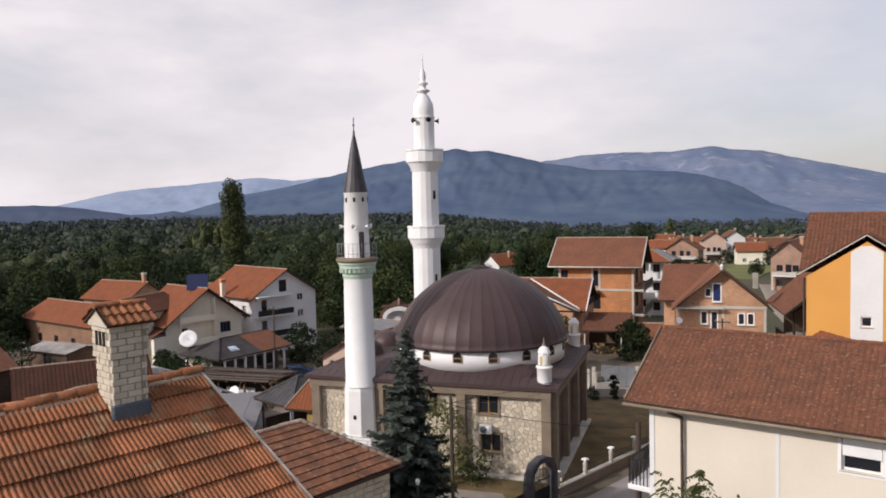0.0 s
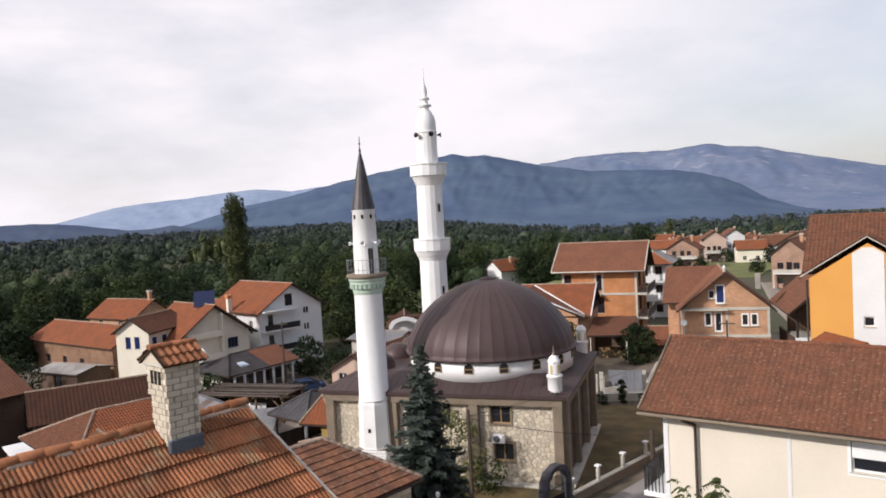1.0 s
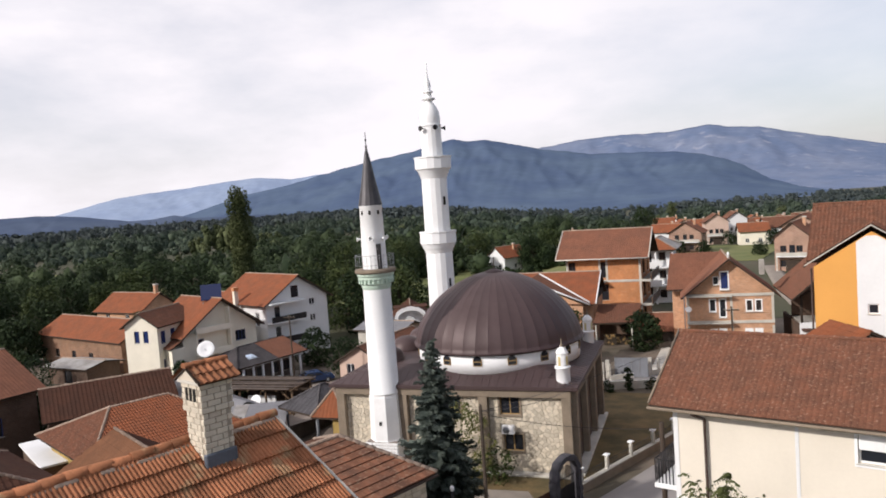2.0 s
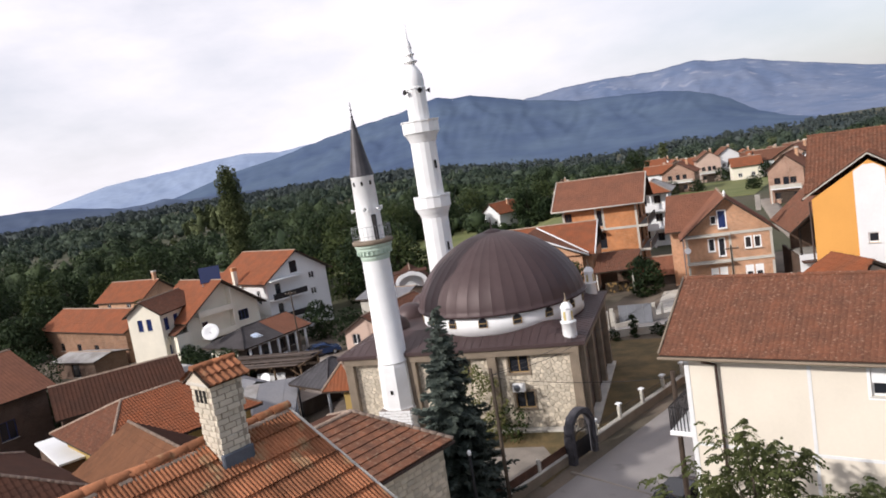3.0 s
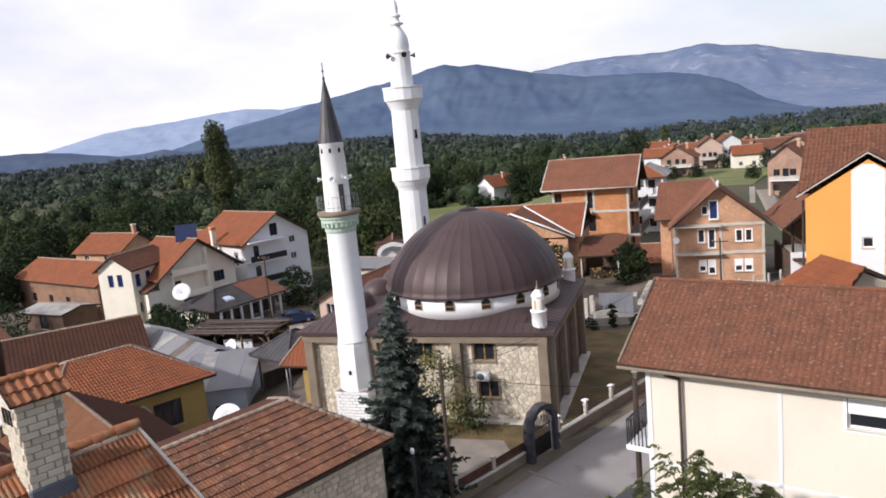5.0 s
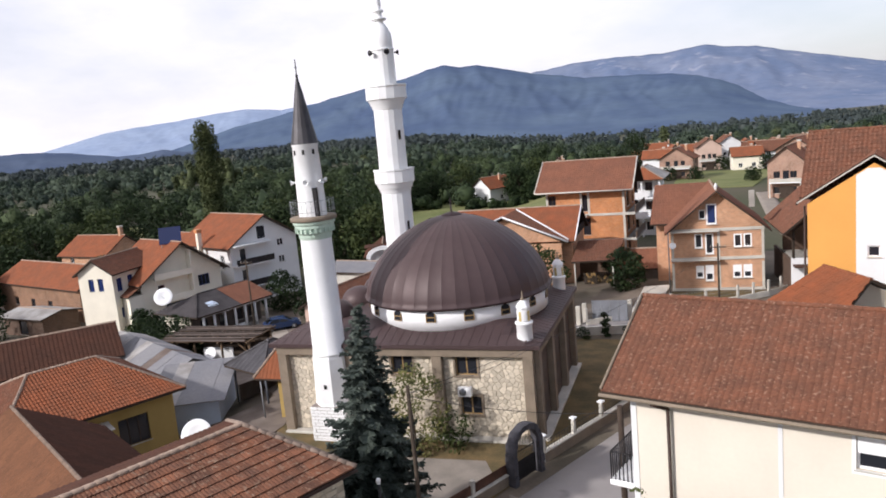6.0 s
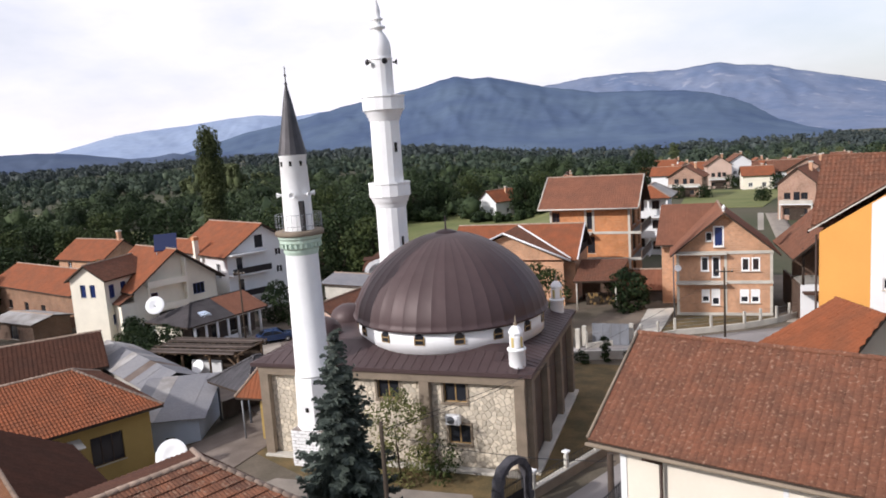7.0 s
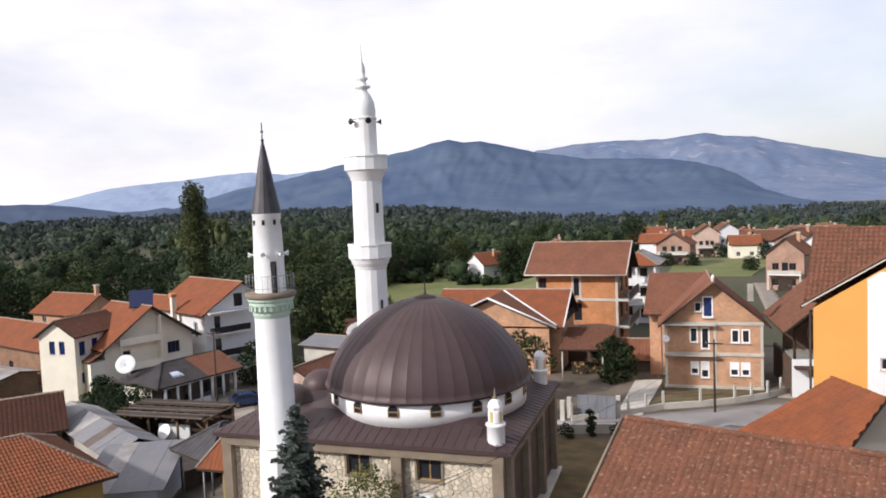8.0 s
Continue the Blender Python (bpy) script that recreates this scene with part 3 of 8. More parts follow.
def hip_roof(parent, x0, x1, y0, y1, z, rise, over, tile, deck, inset, axis="x", pitch=0.24, course=0.38, cols=3, caps=MORTAR_CAP, tile_end=None):
    x0, x1, y0, y1 = x0 - over, x1 + over, y0 - over, y1 + over
    end = tile_end or tile
    if axis == "x":
        ym = (y0 + y1) / 2
        r0, r1 = (x0 + inset, ym, z + rise), (x1 - inset, ym, z + rise)
    else:
        xm = (x0 + x1) / 2
        r0, r1 = (xm, y0 + inset, z + rise), (xm, y1 - inset, z + rise)
    c = [(x0, y0, z), (x1, y0, z), (x1, y1, z), (x0, y1, z)]
    kw = dict(pitch=pitch, course=course, cols=cols)
    if axis == "x":
        slope(parent, c[0], c[1], r1, r0, tile, deck, **kw)
        slope(parent, c[1], c[2], r1, r1, end, deck, **kw)
        slope(parent, c[2], c[3], r0, r1, tile, deck, **kw)
        slope(parent, c[3], c[0], r0, r0, end, deck, **kw)
        hips = ((c[0], r0), (c[3], r0), (c[1], r1), (c[2], r1))
    else:
        slope(parent, c[1], c[2], r1, r0, tile, deck, **kw)
        slope(parent, c[2], c[3], r1, r1, end, deck, **kw)
        slope(parent, c[3], c[0], r0, r1, tile, deck, **kw)
        slope(parent, c[0], c[1], r0, r0, end, deck, **kw)
        hips = ((c[0], r0), (c[1], r0), (c[2], r1), (c[3], r1))
    up = Vector((0, 0, 0.03))
    segs = [(Vector(r0) + up, Vector(r1) + up)] if (Vector(r0) - Vector(r1)).length > 0.1 else []
    ridge_caps(parent, segs + [(Vector(p) + up, Vector(q) + up) for p, q in hips], caps)


SIDES = {"front": (0, lambda w, d: (-w / 2, -d / 2)), "right": (90, lambda w, d: (w / 2, -d / 2)), "back": (180, lambda w, d: (w / 2, d / 2)), "left": (270, lambda w, d: (-w / 2, d / 2))}


def house_walls(h, w, d, z0, height, wall, openings, gables=None, thick=0.28, lift=0.0, style=WHITE, glass=None, wall_mats=None, set_in=0.1, fw=0.07):
    """Four walls with their windows. openings: side -> list of (centre along the wall, sill height, width, height[, bars])."""
    for side, (turn, corner) in SIDES.items():
        length = w if side in ("front", "back") else d
        holes = [(o[0] - o[2] / 2, o[0] + o[2] / 2, o[1], o[1] + o[3]) for o in openings.get(side, ())]
        inner = 0.0 if side in ("front", "back") else thick
        bm = wall_bm(length - 2 * inner if inner else length, height, thick, [(a - inner, b - inner, c, e) for a, b, c, e in holes], (gables or {}).get(side, 0.0))
        cx, cy = corner(w, d)
        m = pose(cx, cy, z0, 0, 0, turn) @ Matrix.Translation((inner, 0, 0))
        ob = part("wall", bm, (wall_mats or {}).get(side, wall), h)
        ob.matrix_basis = m
        for o in openings.get(side, ()):
            frame_mat = o[5] if len(o) > 5 else style
            window(h, pose(cx, cy, z0, 0, 0, turn) @ Matrix.Translation((o[0], set_in, o[1])), o[2], o[3], frame_mat, glass, o[4] if len(o) > 4 else 1, fw=fw)


def leaf_mesh(name, centres, radii, count, size, seed, flat=0.5, normal_out=0.7, jitter=0.6):
    """Many small leaf quads scattered over ellipsoid clumps."""
    rng = np.random.default_rng(seed)
    centres, radii = np.asarray(centres, float), np.asarray(radii, float)
    if radii.ndim == 1:
        radii = np.repeat(radii[:, None], 3, 1)
    vol = radii.prod(1) ** (2 / 3)
    idx = rng.choice(len(centres), count, p=vol / vol.sum())
    d = rng.normal(size=(count, 3))
    d /= np.linalg.norm(d, axis=1)[:, None]
    rad = rng.uniform(0.55, 1.05, count) ** 0.6
    pos = centres[idx] + d * radii[idx] * rad[:, None]
    nrm = d * normal_out + rng.normal(size=(count, 3)) * jitter + (0, 0, 0.35)
    nrm /= np.linalg.norm(nrm, axis=1)[:, None]
    ref = rng.normal(size=(count, 3))
    ta = np.cross(nrm, ref)
    ta /= np.linalg.norm(ta, axis=1)[:, None]
    tb = np.cross(nrm, ta)
    s = size * rng.uniform(0.6, 1.35, count)[:, None]
    v = np.stack([pos - ta * s, pos - tb * s * flat + nrm * s * 0.12, pos + ta * s, pos + tb * s * flat + nrm * s * 0.12], 1).reshape(-1, 3)
    me = bpy.data.meshes.new(name)
    me.vertices.add(len(v))
    me.vertices.foreach_set("co", v.ravel())
    me.loops.add(len(v))
    me.loops.foreach_set("vertex_index", np.arange(len(v)))
    me.polygons.add(count)
    me.polygons.foreach_set("loop_start", np.arange(count) * 4)
    me.update(calc_edges=True)
    return me


def tree(name, x, y, height, spread, label, leaf, seed, trunk=0.3, crown_from=0.25, count=2600, size=0.28, columnar=False, clumps=16):
    """A tapered trunk with limbs and a crown of many leaves in uneven clumps."""
    rng = random.Random(seed)
    t = thing(name, pose(x, y, ground_z(x, y)), label, "tree")
    bm = bmesh.new()
    zc = height * (0.55 if not columnar else 0.85)
    tube(bm, (0, 0, -0.3), (0.1 * spread * rng.uniform(-1, 1), 0.1 * spread * rng.uniform(-1, 1), zc), trunk, 8, trunk * 0.35)
    cs, rs = [], []
    for i in range(clumps):
        f = (i + 0.5) / clumps
        z = height * (crown_from + (1 - crown_from) * f)
        if columnar:
            r = spread * (0.8 + 0.2 * rng.random()) * (0.78 if f < 0.12 else 1.0 if f < 0.92 else 0.8)
            a = i * 2.4
            c = (0.35 * r * math.cos(a), 0.35 * r * math.sin(a), z - 0.04 * height)
            rs.append((r * 0.7, r * 0.7, height * 0.055))
        else:
            r = spread * math.sin(math.pi * (0.12 + 0.8 * f)) ** 0.8
            a = i * 2.4 + rng.uniform(-0.5, 0.5)
            q = rng.uniform(0.45, 0.85)
            c = (q * r * math.cos(a), q * r * math.sin(a), z - 0.1 * height)
            k = spread * rng.uniform(0.3, 0.5)
            rs.append((k, k, k * 0.75))
        cs.append(c)
        if not columnar or i % 3 == 0:
            tube(bm, (0, 0, min(zc, c[2] * 0.65)), c, trunk * 0.25, 5, trunk * 0.06)
    part("trunk", bm, BARK, t)
    me = leaf_mesh("crown", cs, rs, count, size, seed)
    me.materials.append(leaf)
    cr = new("crown", me)
    cr.parent = t
    return t


def tile_mesh(name, pitch, course, material, rolls=2, high=0.035, lift=0.03, lip=None):
    """One clay tile with rolls, a front lip and a slight tilt; x across, y up the slope, z out."""
    bm = bmesh.new()
    n = 4 * rolls
    rows = []
    for y, dz, fl in ((-0.02, -0.012, 0.35), (-0.02, lift, 1.0), (course * 1.04, 0.004 if lip is None else lift - lip, 1.0)):
        rows.append([bm.verts.new((pitch * i / n, y, dz + high * fl * abs(math.sin(math.pi * rolls * i / n)) ** 0.8)) for i in range(n + 1)])
    for a, b in zip(rows, rows[1:]):
        for i in range(n):
            bm.faces.new((a[i], a[i + 1], b[i + 1], b[i]))
    me = bpy.data.meshes.new(name)
    bm.to_mesh(me)
    bm.free()
    me.materials.append(material)
    return me


def tiled(parent, ea, eb, tb, ta, me, pitch, course, near=None, budget=300):
    """Clay tiles laid in courses over a slope; those about the point near are objects of their own."""
    ea, eb, tb, ta = (Vector(p) for p in (ea, eb, tb, ta))
    along = (eb - ea).normalized()
    up = (ta + tb) / 2 - (ea + eb) / 2
    up = (up - along * up.dot(along)).normalized()
    nrm = along.cross(up).normalized()
    high = (ta - ea).dot(up)
    rows = max(1, round(high / course))
    step = high / rows
    rng = random.Random(4)
    places = []
    for r in range(rows):
        t = (r + 0.5) * step / high
        s0, s1 = ((ea.lerp(ta, t)) - ea).dot(along), ((eb.lerp(tb, t)) - ea).dot(along)
        n = max(1, round((s1 - s0) / pitch))
        for i in range(n):
            s = s1 - (i + 1) * pitch
            tilt = Matrix.Rotation(rng.uniform(-0.012, 0.012), 4, "Z") @ Matrix.Rotation(rng.uniform(-0.01, 0.01), 4, "Y")
            o = ea + along * s + up * (r * step) + nrm * rng.uniform(0.0, 0.008)
            m = Matrix((( along.x, up.x, nrm.x, o.x), (along.y, up.y, nrm.y, o.y), (along.z, up.z, nrm.z, o.z), (0, 0, 0, 1)))
            places.append(m @ tilt)
    if near is not None:
        places.sort(key=lambda m: (m.translation - Vector(near)).length)
    for m in places[:budget]:
        ob = new("roof_tile", me)
        ob.parent, ob.matrix_basis = parent, m
    if places[budget:]:
        joined(parent, "roof_tiles", me, places[budget:])

# ---- land ----
def land():
    """One sheet of land, finely divided in the village and coarser out to the mountains."""
    def steps(lo, hi, fine_lo, fine_hi, fine):
        out = list(np.arange(fine_lo, fine_hi + 0.1, fine))
        d, v = fine, fine_hi
        while v < hi:
            d *= 1.35
            v += d
            out.append(v)
        d, v = fine, fine_lo
        while v > lo:
            d *= 1.35
            v -= d
            out.insert(0, v)
        return out
    xs, ys = steps(-4600, 4600, -100, 70, 2.5), steps(-600, 4700, -60, 130, 2.5)
    verts = [(x, y, ground_z(x, y) - 0.06 + (0.05 * noise.noise(Vector((x * 0.2, y * 0.2, 0))) - 0.05 if abs(x) < 110 and y < 140 else 0)) for y in ys for x in xs]
    n = len(xs)
    faces = [(j * n + i, j * n + i + 1, (j + 1) * n + i + 1, (j + 1) * n + i) for j in range(len(ys) - 1) for i in range(n - 1)]
    me = bpy.data.meshes.new("ground")
    me.from_pydata(verts, [], faces)
    me.materials.append(GROUND)
    for p in me.polygons:
        p.use_smooth = True
    return tagged(new("ground", me), "grass and bare earth of the village plain", "ground", kind="structure")


def strip(name, pts, widths, material, label, kind="structure", lift=0.03, step=1.5, category="road"):
    """A paved strip that follows the land along a line of points."""
    bm = bmesh.new()
    line, wide = [], []
    for (a, b), (wa, wb) in zip(zip(pts, pts[1:]), zip(widths, widths[1:])):
        a, b = Vector((*a, 0)), Vector((*b, 0))
        k = max(1, int((b - a).length / step))
        for i in range(k):
            line.append(a.lerp(b, i / k))
            wide.append(wa + (wb - wa) * i / k)
    line.append(Vector((*pts[-1], 0)))
    wide.append(widths[-1])
    rows = []
    for i, p in enumerate(line):
        d = (line[min(i + 1, len(line) - 1)] - line[max(i - 1, 0)]).normalized()
        s = Vector((d.y, -d.x, 0))
        row = []
        for f in (-1, -0.5, 0, 0.5, 1):
            q = p + s * wide[i] / 2 * f
            row.append(bm.verts.new((q.x, q.y, ground_z(q.x, q.y) + lift + 0.03 * (1 - f * f))))
        rows.append(row)
    for a, b in zip(rows, rows[1:]):
        for i in range(4):
            bm.faces.new((a[i], a[i + 1], b[i + 1], b[i])).smooth = True
    edge = [e for e in bm.edges if e.is_boundary]
    ex = bmesh.ops.extrude_edge_only(bm, edges=edge)
    for v in [g for g in ex["geom"] if isinstance(g, bmesh.types.BMVert)]:
        v.co.z -= 0.2
    bmesh.ops.recalc_face_normals(bm, faces=bm.faces)
    return tagged(finish(name, bm, material), label, category, kind=kind)


def patch(name, pts, material, label, lift=0.02, category="ground"):
    """A patch of other ground, laid on the land inside the polygon."""
    bm = bmesh.new()
    x0, x1 = min(p[0] for p in pts), max(p[0] for p in pts)
    y0, y1 = min(p[1] for p in pts), max(p[1] for p in pts)
    f = bm.faces.new([bm.verts.new((*p, 0)) for p in pts])
    if f.normal.z < 0:
        f.normal_flip()
    step = max(1.5, (x1 - x0) / 40)
    for ax, lo, hi in ((Vector((1, 0, 0)), x0, x1), (Vector((0, 1, 0)), y0, y1)):
        v = lo + step
        while v < hi:
            bmesh.ops.bisect_plane(bm, geom=bm.verts[:] + bm.edges[:] + bm.faces[:], plane_co=ax * v, plane_no=ax)
            v += step
    for v in bm.verts:
        v.co.z = ground_z(v.co.x, v.co.y) + lift
    ex = bmesh.ops.extrude_edge_only(bm, edges=[e for e in bm.edges if e.is_boundary])
    for v in [g for g in ex["geom"] if isinstance(g, bmesh.types.BMVert)]:
        v.co.z -= 0.25
    bmesh.ops.recalc_face_normals(bm, faces=bm.faces)
    return tagged(finish(name, bm, material), label, category, kind="structure")


land()
patch("yard", [(-14, -34), (46, -34), (46, 34), (30, 56), (-16, 58), (-14, 22)], DIRT, "trodden dirt between road and houses", lift=-0.012)
patch("yard", [(-92, -20), (-14.6, -20), (-14.6, 58), (-60, 56), (-92, 46)], DIRT, "brown trodden yards of the lower village", lift=-0.012)
patch("pavement", [(4.6, -24.5), (16.5, -25.5), (13.2, -16.8), (11.2, -16.2), (9.2, -12.0), (7.0, -14.5)], DUST, "pale dusty concrete before the cream house", lift=0.016)
patch("ramp", [(6.9, 26.2), (9.0, 26.6), (10.3, 38.8), (7.7, 38.2)], PALE_CONCRETE, "pale concrete ramp by the block house", lift=0.10)
patch("lawn", [(8.9, 28.6), (13.2, 30.9), (19.0, 34.4), (21.0, 36.0), (10.6, 36.2)], DRY, "dry rough grass before the block house", lift=0.015)
strip("road", [(-6.0, -34.0), (1.5, -20.0), (7.2, -7.5), (12.2, 4.0), (15.0, 15.0), (17.0, 25.0)], [6.5, 6.6, 6.2, 5.2, 4.6, 5.5], ASPHALT, "worn grey asphalt village street")
strip("road", [(2.0, 22.6), (9.0, 24.6), (17.0, 28.0), (27.0, 33.5), (45.0, 40.0)], [2.6, 4.0, 5.2, 5.2, 5.2], ASPHALT, "worn grey asphalt side street along the concrete fence", lift=0.042)
strip("road", [(22.0, 34.0), (26.0, 60.0), (25.0, 80.0), (26.0, 118.0)], [4.0, 3.6, 3.0, 3.0], PAVING, "dusty lane up to the farther houses", lift=0.038)
strip("road_seam", [(3.7, -6.5), (8.9, -9.65)], [0.2, 0.16], DUST, "pale patched trench across the asphalt", lift=0.052, category="road seam")
patch("lawn", [(-13.5, -0.2), (2.4, -8.2), (4.2, -3.6), (9.6, 8.0), (11.5, 19.5), (3.5, 20.0), (-14.0, 15.0)], DRY, "dry mown grass of the mosque yard", lift=0.012)
patch("pavement", [(-2.5, -15.5), (0.3, -12.0), (3.1, -5.9), (1.5, -2.9), (-10.0, -3.2), (-13.5, -9.0)], PAVING, "dusty paved forecourt of the mosque", lift=0.03)
patch("pavement", [(-24.0, -9.0), (-13.8, -9.0), (-12.9, 3.0), (-13.2, 20.0), (-30.0, 34.0), (-42.0, 34.0), (-30.0, 16.0), (-17.0, 6.0)], LANE, "brown trodden lane and yard beside the mosque, toned for shade", lift=0.045)
# Pale patch also puts the sunlight on this stretch into the ground colour.
patch("pavement", [(-40.5, 38.5), (-36.2, 38.8), (-27.8, 27.0), (-30.8, 24.6)], DUST, "pale dusty lane, partly painted sunlight, where a car is parked", lift=0.075)
patch("meadow", [(-78, 98), (-30, 92), (-6, 96), (-12, 160), (-30, 178), (-62, 172)], FIELD, "mown green meadow behind the village")
patch("meadow", [(8, 132), (25, 130), (36, 188), (10, 196)], FIELD, "green grass between the far houses")
patch("meadow", [(-46, 268), (10, 268), (16, 306), (-52, 304)], FIELD, "far green field between woods")
patch("meadow", [(-150, 120), (-112, 116), (-108, 132), (-146, 140)], FIELD, "small green clearing before the woods")
patch("meadow", [(-330, 190), (-215, 165), (-200, 190), (-320, 225)], FIELD, "green clearing in the woods")


def ridge(name, dist, depth, profile, material, label, seed, rough=0.06, base=-40):
    """A mountain range: a slope that climbs from the plain to a skyline given as (bearing, elevation) in degrees."""
    az = np.radians(np.linspace(profile[0][0], profile[-1][0], 320))
    el = np.interp(np.degrees(az), [p[0] for p in profile], [p[1] for p in profile])
    rows = 26
    verts = []
    for j in range(rows):
        f = j / (rows - 1)
        for i, a in enumerate(az):
            top = dist * math.tan(radians(el[i])) + 18
            r = dist - depth * (1 - f)
            x, y = 13 + r * math.sin(a), -40 + r * math.cos(a)
            rel = noise.fractal(Vector((x * 0.0022, y * 0.0022, seed)), 1.0, 2.0, 5)
            spur = abs(noise.noise(Vector((a * 30 + 2.2 * f, f * 1.2, seed + 7)))) + 0.5 * abs(noise.noise(Vector((a * 75 - 4 * f, f * 2.5, seed + 9))))
            z = base + (top - base) * (f ** 1.15) * (1 + (rough * 3 * rel - 0.35 * spur) * f * (1 - f) * 1.6) + (top - base) * rough * 0.25 * noise.noise(Vector((a * 60, seed, 0))) * f
            verts.append((x, y, z))
    n = len(az)
    faces = [(j * n + i, j * n + i + 1, (j + 1) * n + i + 1, (j + 1) * n + i) for j in range(rows - 1) for i in range(n - 1)]
    back = len(verts)
    for i, a in enumerate(az):
        verts.append((13 + (dist + 250) * math.sin(a), -40 + (dist + 250) * math.cos(a), base))
    faces += [((rows - 1) * n + i, (rows - 1) * n + i + 1, back + i + 1, back + i) for i in range(n - 1)]
    me = bpy.data.meshes.new(name)
    me.from_pydata(verts, [], faces)
    me.materials.append(material)
    for p in me.polygons:
        p.use_smooth = True
    return tagged(new(name, me), label, "mountain", kind="structure")


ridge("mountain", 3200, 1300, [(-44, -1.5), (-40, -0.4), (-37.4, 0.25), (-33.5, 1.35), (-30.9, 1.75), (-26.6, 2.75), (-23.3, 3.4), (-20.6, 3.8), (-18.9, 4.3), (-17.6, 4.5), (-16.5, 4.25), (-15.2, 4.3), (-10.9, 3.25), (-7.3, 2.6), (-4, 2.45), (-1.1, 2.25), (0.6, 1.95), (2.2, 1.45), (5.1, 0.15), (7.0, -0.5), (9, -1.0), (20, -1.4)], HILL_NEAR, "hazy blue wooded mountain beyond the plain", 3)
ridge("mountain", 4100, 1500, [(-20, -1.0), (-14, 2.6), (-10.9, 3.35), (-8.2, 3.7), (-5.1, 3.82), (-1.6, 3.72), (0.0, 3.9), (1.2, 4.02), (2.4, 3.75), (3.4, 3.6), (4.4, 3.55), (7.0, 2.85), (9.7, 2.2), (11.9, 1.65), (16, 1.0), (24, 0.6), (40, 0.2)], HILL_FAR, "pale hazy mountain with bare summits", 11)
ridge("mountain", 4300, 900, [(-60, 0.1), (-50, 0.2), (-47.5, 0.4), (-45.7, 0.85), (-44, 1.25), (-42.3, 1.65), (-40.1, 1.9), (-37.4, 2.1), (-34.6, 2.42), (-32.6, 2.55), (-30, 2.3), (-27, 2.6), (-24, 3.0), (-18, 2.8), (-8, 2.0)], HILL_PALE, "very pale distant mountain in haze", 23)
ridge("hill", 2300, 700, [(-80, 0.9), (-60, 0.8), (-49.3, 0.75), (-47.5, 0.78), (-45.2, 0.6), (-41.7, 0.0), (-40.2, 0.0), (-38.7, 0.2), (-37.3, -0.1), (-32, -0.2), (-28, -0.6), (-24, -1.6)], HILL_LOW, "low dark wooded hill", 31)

# ---- the mosque ----
mosque = thing("mosque", pose(0, 0, 0), "stone-faced mosque with a large brown metal dome", "mosque")
MX0, MX1, MY1, MH = -12.35, 3.95, 13.5, 5.55
holes_front = [(-4.8, -3.44, 3.87, 5.07), (-0.76, 0.58, 3.87, 5.07), (-0.6, 0.7, 1.45, 2.6)]
w = part("wall", wall_bm(MX1 - MX0, MH, 0.35, [(a - MX0, b - MX0, c, d) for a, b, c, d in holes_front]), STONE_JOINT, mosque, "front wall faced with pale field stones")
w.matrix_basis = pose(MX0, 0.06, 0)
front_wall = w
w = part("wall", wall_bm(MY1 - 0.41, MH, 0.35, []), TRIM_DARK, mosque, "side wall in darker brown")
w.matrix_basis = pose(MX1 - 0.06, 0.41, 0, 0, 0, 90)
w = part("wall", wall_bm(MX1 - MX0 - 0.41, MH, 0.35, []), TRIM, mosque)
w.matrix_basis = pose(MX1 - 0.41, MY1, 0, 0, 0, 180)
w = part("wall", wall_bm(MY1 - 0.76, MH, 0.35, []), TRIM, mosque)
w.matrix_basis = pose(MX0, MY1 - 0.35, 0, 0, 0, 270)
for x in (MX0 + 0.28, -7.4, -1.78, MX1 - 0.28):
    part("pilaster", boxes((x - 0.3, x + 0.3, -0.38, 0.055, 0, MH - 0.42), bevel=0.02), TRIM, mosque)
part("cornice", boxes((MX0 - 0.05, MX1 + 0.05, -0.4, 0.055, MH - 0.418, MH + 0.05), bevel=0.02), TRIM, mosque)
part("plinth", boxes((MX0, MX1, -0.6, 0.05, -0.2, 0.14), bevel=0.03), PALE_CONCRETE, mosque)
for y in (0.35, 4.5, 8.9, 13.1):
    part("pilaster", boxes((MX1 - 0.055, MX1 + 0.34, y - 0.33, y + 0.33, 0, MH - 0.42), bevel=0.02), TRIM, mosque)
part("cornice", boxes((MX1 - 0.055, MX1 + 0.36, 0.0, MY1, MH - 0.418, MH + 0.05), bevel=0.02), TRIM, mosque)
part("plinth", boxes((MX1 - 0.05, MX1 + 0.6, 0.0, MY1, -0.2, 0.16), bevel=0.03), PALE_CONCRETE, mosque)
for a, b, c, d in holes_front:
    win = window(mosque, pose((a + b) / 2, 0.16, c), b - a, d - c, WOOD_PALE, None, 1)
    bm = boxes((a - 0.12, b + 0.12, -0.02, 0.055, d, d + 0.12), (a - 0.12, b + 0.12, -0.06, 0.055, c - 0.13, c), (a - 0.12, a, -0.02, 0.055, c, d), (b, b + 0.12, -0.02, 0.055, c, d))
    part("window_surround", bm, TRIM, mosque)

# low metal roof, seams, eaves
def roof_z(x, y):
    e = min(x - (MX0 - 0.45), (MX1 + 0.5) - x, y + 0.55, (MY1 + 0.5) - y)
    return 5.86 + min(0.85, e * 0.30)
bm = bmesh.new()
xs = [MX0 - 0.45, MX0 + 0.6, MX0 + 1.6, MX0 + 2.4, -7.0, -4, -1, 1.2, 2.1, 3.3, MX1 + 0.5]
ys = [-0.55, 0.5, 1.5, 2.3, 5, 8, 10.8, 11.7, 12.8, MY1 + 0.5]
